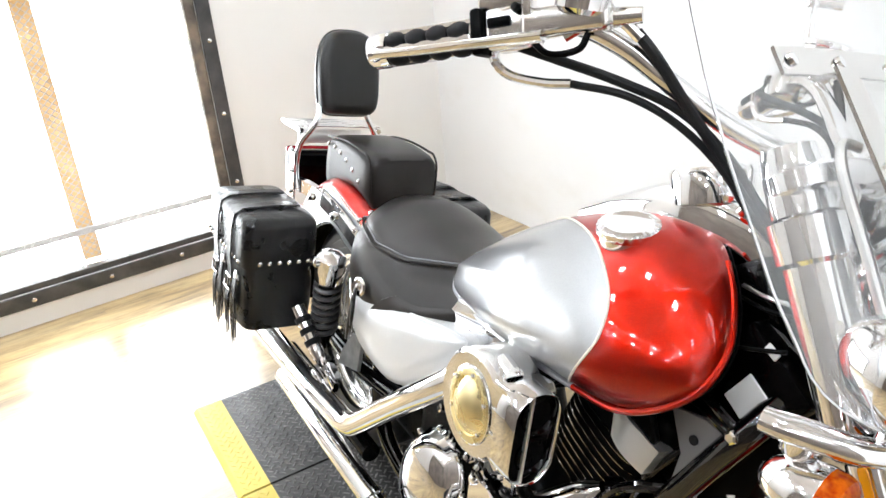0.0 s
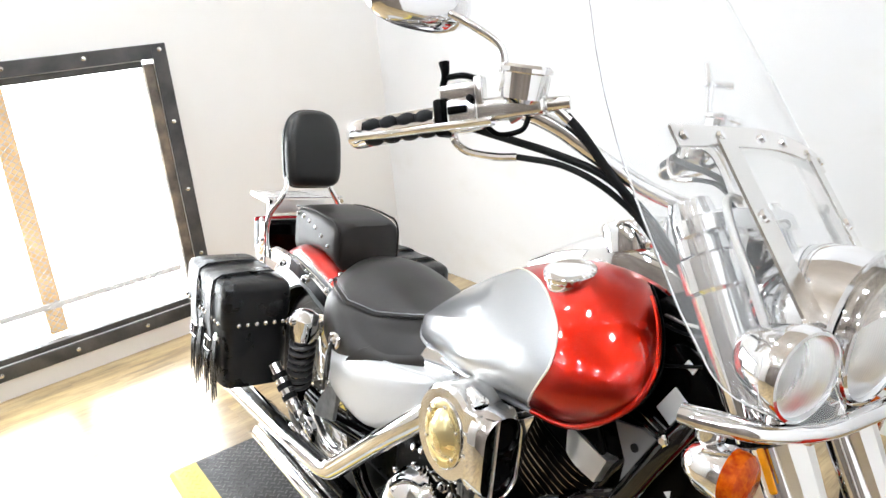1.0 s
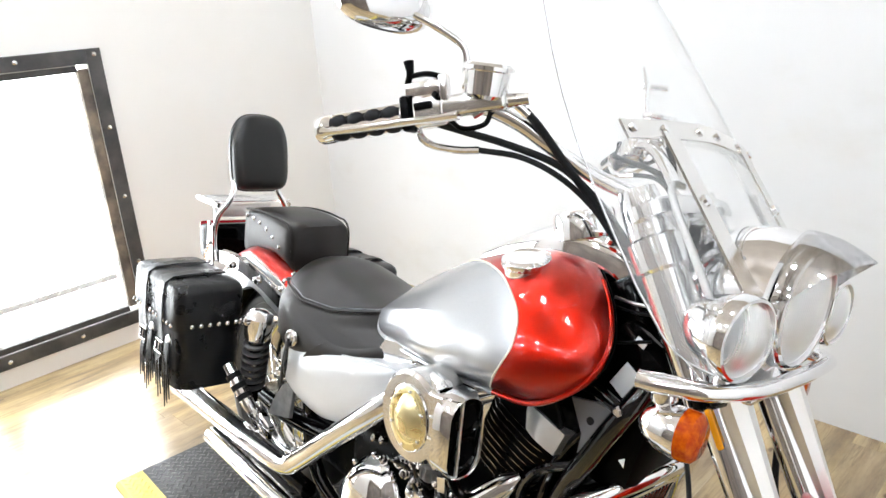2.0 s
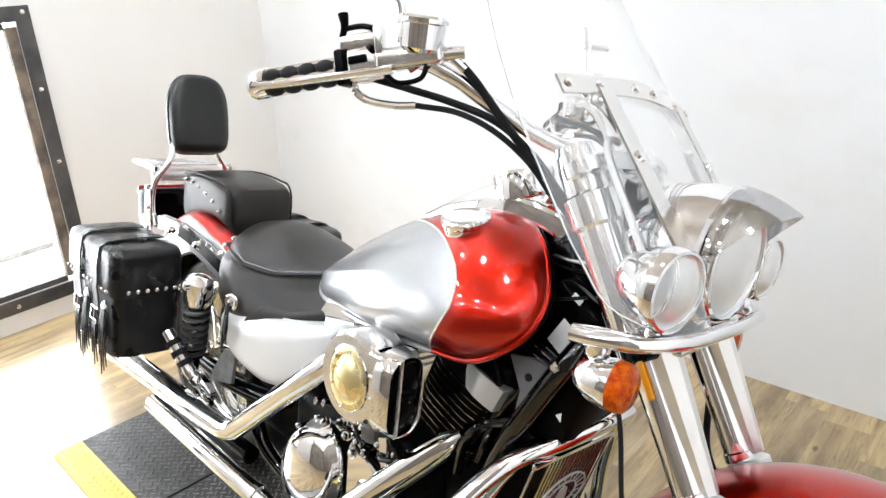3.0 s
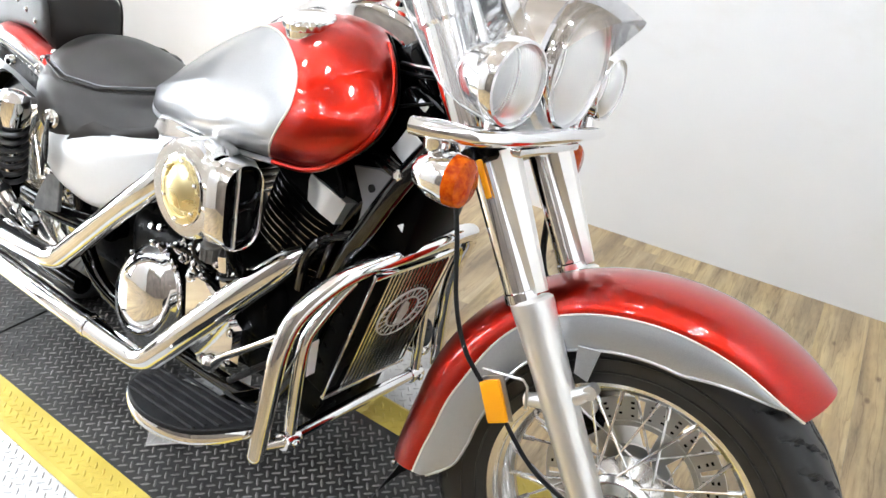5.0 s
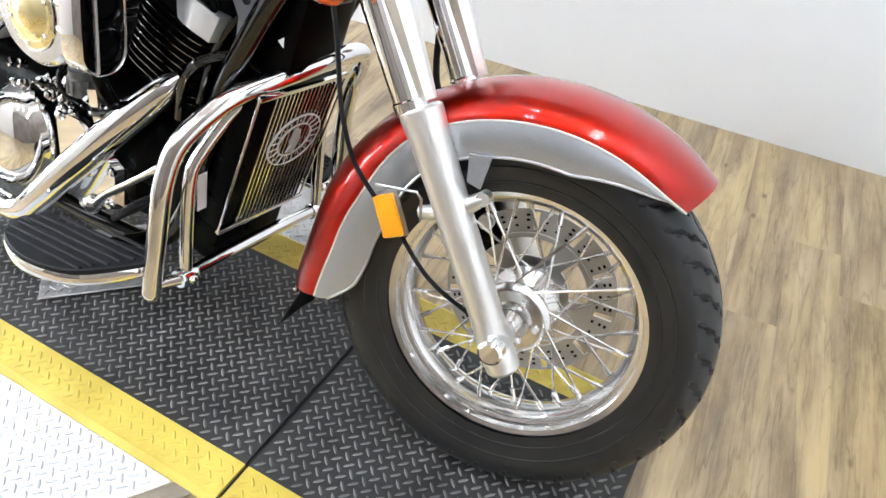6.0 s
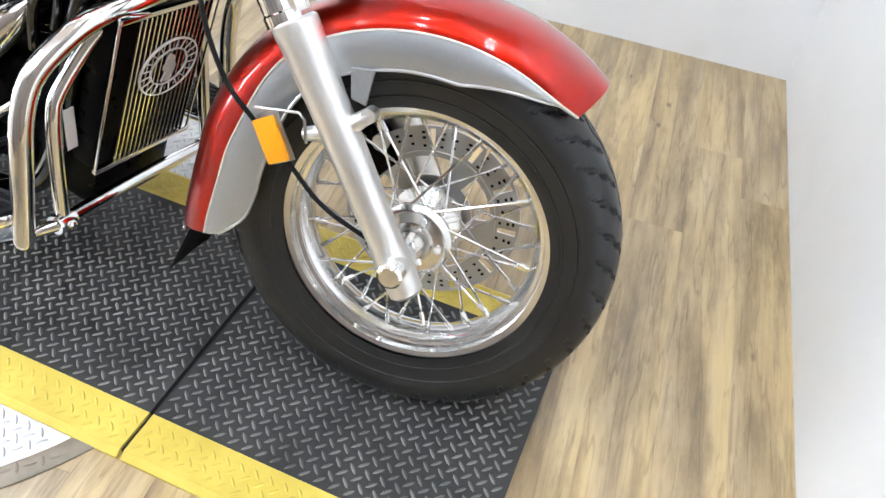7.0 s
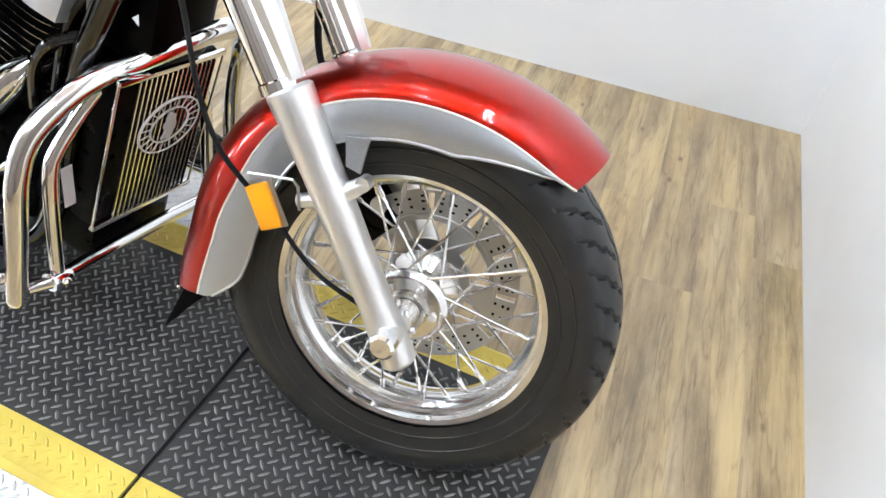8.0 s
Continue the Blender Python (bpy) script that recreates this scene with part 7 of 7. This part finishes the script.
both(floorboard)
bm = B()
tube(bm, [(-0.722, -0.225, 0.290), (-0.690, -0.232, 0.322), (-0.625, -0.234, 0.372), (-0.575, -0.232, 0.412), (-0.560, -0.222, 0.424)], [0.010, 0.0075, 0.0065, 0.0065, 0.008], 12)
pd = part("brake_pedal", bm, CHROME, moto, "chrome brake pedal arm")
bm = B()
ball(bm, (-0.738, -0.222, 0.282), 0.018, 12)
part("pedal_pivot", bm, CHROME, pd)
bm = B()
box(bm, (0.075, 0.055, 0.012), pose(-0.615, -0.235, 0.330, 0, -42, 0), 0.004)
part("pedal_pad", bm, RUBBER, pd, "black ribbed pedal pad")
for k in range(5):
    bm = B()
    box(bm, (0.006, 0.056, 0.005), pose(-0.638 + 0.0118 * k + 0.005, -0.235, 0.3145 + 0.0106 * k + 0.004, 0, -42, 0), 0.001, 1)
    part("pad_rib", bm, RUBBER, pd)

# ---- radiator with chrome grille ----
RT, RB = Vector((-0.467, 0, 0.546)), Vector((-0.548, 0, 0.262))
rd = (RB - RT).normalized()
rl = (RB - RT).length
rn = Vector((-rd.z, 0, rd.x)) if -rd.z > 0 else Vector((rd.z, 0, -rd.x))
RM = Matrix((rn, Vector((0, 1, 0)), -rd)).transposed().to_4x4()
RMc = Matrix.Translation((RT + RB) / 2) @ RM
bm = B()
box(bm, (0.045, 0.225, rl), RMc @ Matrix.Translation((-0.03, 0, 0)), 0.006)
ra = part("radiator", bm, MATTE, moto, "black radiator behind a chrome grille")
bm = B()
for y0, y1, z0, z1 in ((-0.118, 0.118, rl / 2 - 0.012, rl / 2 + 0.006), (-0.118, 0.118, -rl / 2 - 0.006, -rl / 2 + 0.012)):
    box(bm, (0.010, y1 - y0, (z1 - z0) * 0.5), RMc @ Matrix.Translation((0.002, (y0 + y1) / 2, (z0 + z1) / 2)), 0.002)
for y in (-0.112, 0.112):
    box(bm, (0.004, 0.0036, rl), RMc @ Matrix.Translation((0.002, y * 1.04, 0)), 0.001)
part("grille_frame", bm, CHROME, ra, "chrome grille frame")
bm = B()
box(bm, (0.005, 0.0027, rl - 0.016), None, 0.0010, 1)
copies("grille_bar", bm, POLISHED, ra, [RMc @ Matrix.Translation((0.005, -0.076 + 0.0112 * k, 0)) for k in range(16)])
# round plain ornament on the grille
EC = RMc @ Matrix.Translation((0.010, 0.006, 0.036)) @ Matrix.Diagonal((1, 1.35, 1.35, 1))
bm = B()
rows = []
for k, h in ((1.0, 0.0), (1.0, 0.003), (0.975, 0.0042), (0.95, 0.003)):
    rows.append([EC @ Vector((h, 0.052 * k * math.cos(a), 0.040 * k * math.sin(a))) for a in np.linspace(0, 2 * math.pi, 36, endpoint=False)])
rings(bm, rows, cap=False)
em = part("grille_ornament", bm, PALESILVER, ra, "oval chrome grille ornament")
def oval(k0, k1, h0, h1, material, name, label=""):
    bm = B()
    rings(bm, [[EC @ Vector((h, 0.052 * k * math.cos(a), 0.040 * k * math.sin(a))) for a in np.linspace(0, 2 * math.pi, 36, endpoint=False)] for k, h in ((k1, h0), (k1, h1), (k0, h1), (k0, h0))], cap=False, wrap=True)
    return part(name, bm, material, ra, label)


oval(0.02, 0.99, -0.0060, -0.0045, MATTE, "ornament_backing", "black oval plate")
oval(0.60, 0.635, 0.0, 0.003, PALESILVER, "ornament_ring")
oval(0.02, 0.20, 0.0, 0.0035, PALESILVER, "ornament_boss")
bm = B()
prism(bm, [(-0.011, -0.019), (0.004, -0.021), (0.011, -0.004), (0.006, 0.015), (-0.004, 0.021), (-0.009, 0.010), (-0.003, -0.002)], 0.003, EC @ Matrix.Translation((0.002, 0, 0)) @ Matrix.Rotation(math.pi / 2, 4, "Z"), 0.0006)
part("ornament_plate", bm, PALESILVER, ra)
for k in range(20):
    a = radians(-80 + 18 * k)
    bm = B()
    tube(bm, [EC @ Vector((0.002, 0.031 * math.cos(a), 0.024 * math.sin(a))), EC @ Vector((0.002, 0.050 * math.cos(a), 0.0385 * math.sin(a)))], 0.0010, 6)
    part("ornament_ray", bm, PALESILVER, ra)

# ---- engine guard ----
LOOP = [(-0.550, -0.263, 0.203), (-0.552, -0.247, 0.310), (-0.549, -0.234, 0.405), (-0.540, -0.210, 0.468), (-0.516, -0.156, 0.522), (-0.494, -0.108, 0.549), (-0.458, -0.036, 0.577), (-0.440, 0.040, 0.594),
        (-0.445, 0.115, 0.590), (-0.478, 0.180, 0.555), (-0.520, 0.225, 0.490), (-0.546, 0.246, 0.405), (-0.552, 0.255, 0.310), (-0.550, 0.263, 0.203)]
LEG = [(-0.552, -0.184, 0.196), (-0.554, -0.181, 0.300), (-0.553, -0.176, 0.385), (-0.548, -0.164, 0.425), (-0.528, -0.124, 0.490), (-0.506, -0.096, 0.534)]
eg = part("engine_guard", tube(B(), LOOP, [0.0155] + [0.0170] * 12 + [0.0155], 18, 8), CHROME, moto, "looped chrome engine guard")
for s in (-1, 1):
    part("inner_leg", tube(B(), [(x, -s * y, z) for x, y, z in LEG], [0.0110, 0.0120, 0.0120, 0.0120, 0.0120, 0.0110], 16, 8), CHROME, eg)
    bm = B()
    ball(bm, (-0.550, s * 0.263, 0.203), 0.0157, 14)
    part("end_cap", bm, CHROME, eg)
    bm = B()
    lathe(bm, [(-0.018, 0), (-0.018, 0.0165), (-0.014, 0.018), (0.014, 0.018), (0.018, 0.0165), (0.018, 0)], (-0.552, s * 0.184, 0.199), (0, 1, 0), 16)
    tube(bm, [(-0.552, s * 0.195, 0.198), (-0.570, s * 0.226, 0.192)], [0.012, 0.009], 12)
    part("guard_clamp", bm, CHROME, eg)
    bm = B()
    lathe(bm, [(0, 0.008), (0.006, 0.008), (0.008, 0.005), (0.0085, 0)], (-0.536, s * 0.184, 0.199), (1, 0, 0.1), 6)
    part("clamp_bolt", bm, CHROME, eg)
part("cross_bar", tube(B(), [(-0.552, -0.184, 0.199), (-0.548, -0.06, 0.206), (-0.548, 0.06, 0.206), (-0.552, 0.184, 0.199)], 0.0130, 14), CHROME, eg)
bm = B()
box(bm, (0.002, 0.022, 0.075), pose(-0.566, -0.135, 0.345, 4, 4, 0), 0.0008, 1)
part("paper_tag", bm, STICKER, moto, "white paper tag", 0)


# ---------- floor planks ----------
bm = B()
v = [(C0.x - 0.10, C0.y + 0.10), (C1.x + 0.10, C1.y + 0.10), (C2.x + 0.10, C2.y - 0.10), (C3.x - 0.10, C3.y - 0.10)]
lo = [bm.verts.new((*p, FL - 0.1)) for p in v]
hi = [bm.verts.new((*p, FL - 0.0125)) for p in v]
bm.faces.new(lo), bm.faces.new(hi)
for i in range(4):
    bm.faces.new((lo[i], lo[(i + 1) % 4], hi[(i + 1) % 4], hi[i]))
floor = structure("floor", bm, JOINT, "light brown wood plank floor with grey streaks")


def plank_mesh(w, length):
    verts, faces = [], []
    e = 0.0003
    x, y = w / 2, length / 2
    rows = [[(sx * (x - d), sy * (y - d), z) for sx, sy in ((-1, -1), (1, -1), (1, 1), (-1, 1))] for d, z in ((0.0001, -0.011), (0.0001, -e), (e, 0.0))]
    for r in rows:
        verts += r
    for k in (0, 4):
        for i in range(4):
            j = (i + 1) % 4
            faces.append((k + i, k + j, k + 4 + j, k + 4 + i))
    faces.append((8, 9, 10, 11))
    me = bpy.data.meshes.new("plank")
    me.from_pydata(verts, [], faces)
    me.materials.append(WOOD)
    return me


PW, PL = 0.128, 1.22
full = plank_mesh(PW, PL)
rng = random.Random(4)
LAY = math.degrees(math.atan2(W2DIR.x, -W2DIR.y))      # the boards run with the east wall
ACROSS, ALONG = Vector((math.cos(radians(LAY)), math.sin(radians(LAY)))), -W2DIR
CORNERS = [C0, C1, C2, C3]


def clip_row(u):
    """Where a row of boards, u metres across from the corner, starts and ends between the walls."""
    cuts = []
    for a, b in zip(CORNERS, CORNERS[1:] + CORNERS[:1]):
        ua, ub = (a - C1).dot(ACROSS), (b - C1).dot(ACROSS)
        if (ua - u) * (ub - u) < 0:
            p = a + (b - a) * ((u - ua) / (ub - ua))
            cuts.append((p - C1).dot(ALONG))
    return (min(cuts) - 0.03, max(cuts) + 0.03) if len(cuts) > 1 else (0, 0)


for i in range(0, 40):
    u = -PW * (i + 0.5) + 0.012
    v0, v1 = clip_row(u)
    v = v0 - rng.uniform(0, PL)
    while v < v1:
        a, b = max(v, v0), min(v + PL, v1)
        if b - a > 0.02:
            ob = new("plank", full if b - a > PL - 1e-6 else plank_mesh(PW, b - a))
            ob.parent = floor
            p = C1 + ACROSS * u + ALONG * ((a + b) / 2)
            ob.matrix_basis = pose(p.x, p.y, FL, 0, 0, LAY)
        v += PL
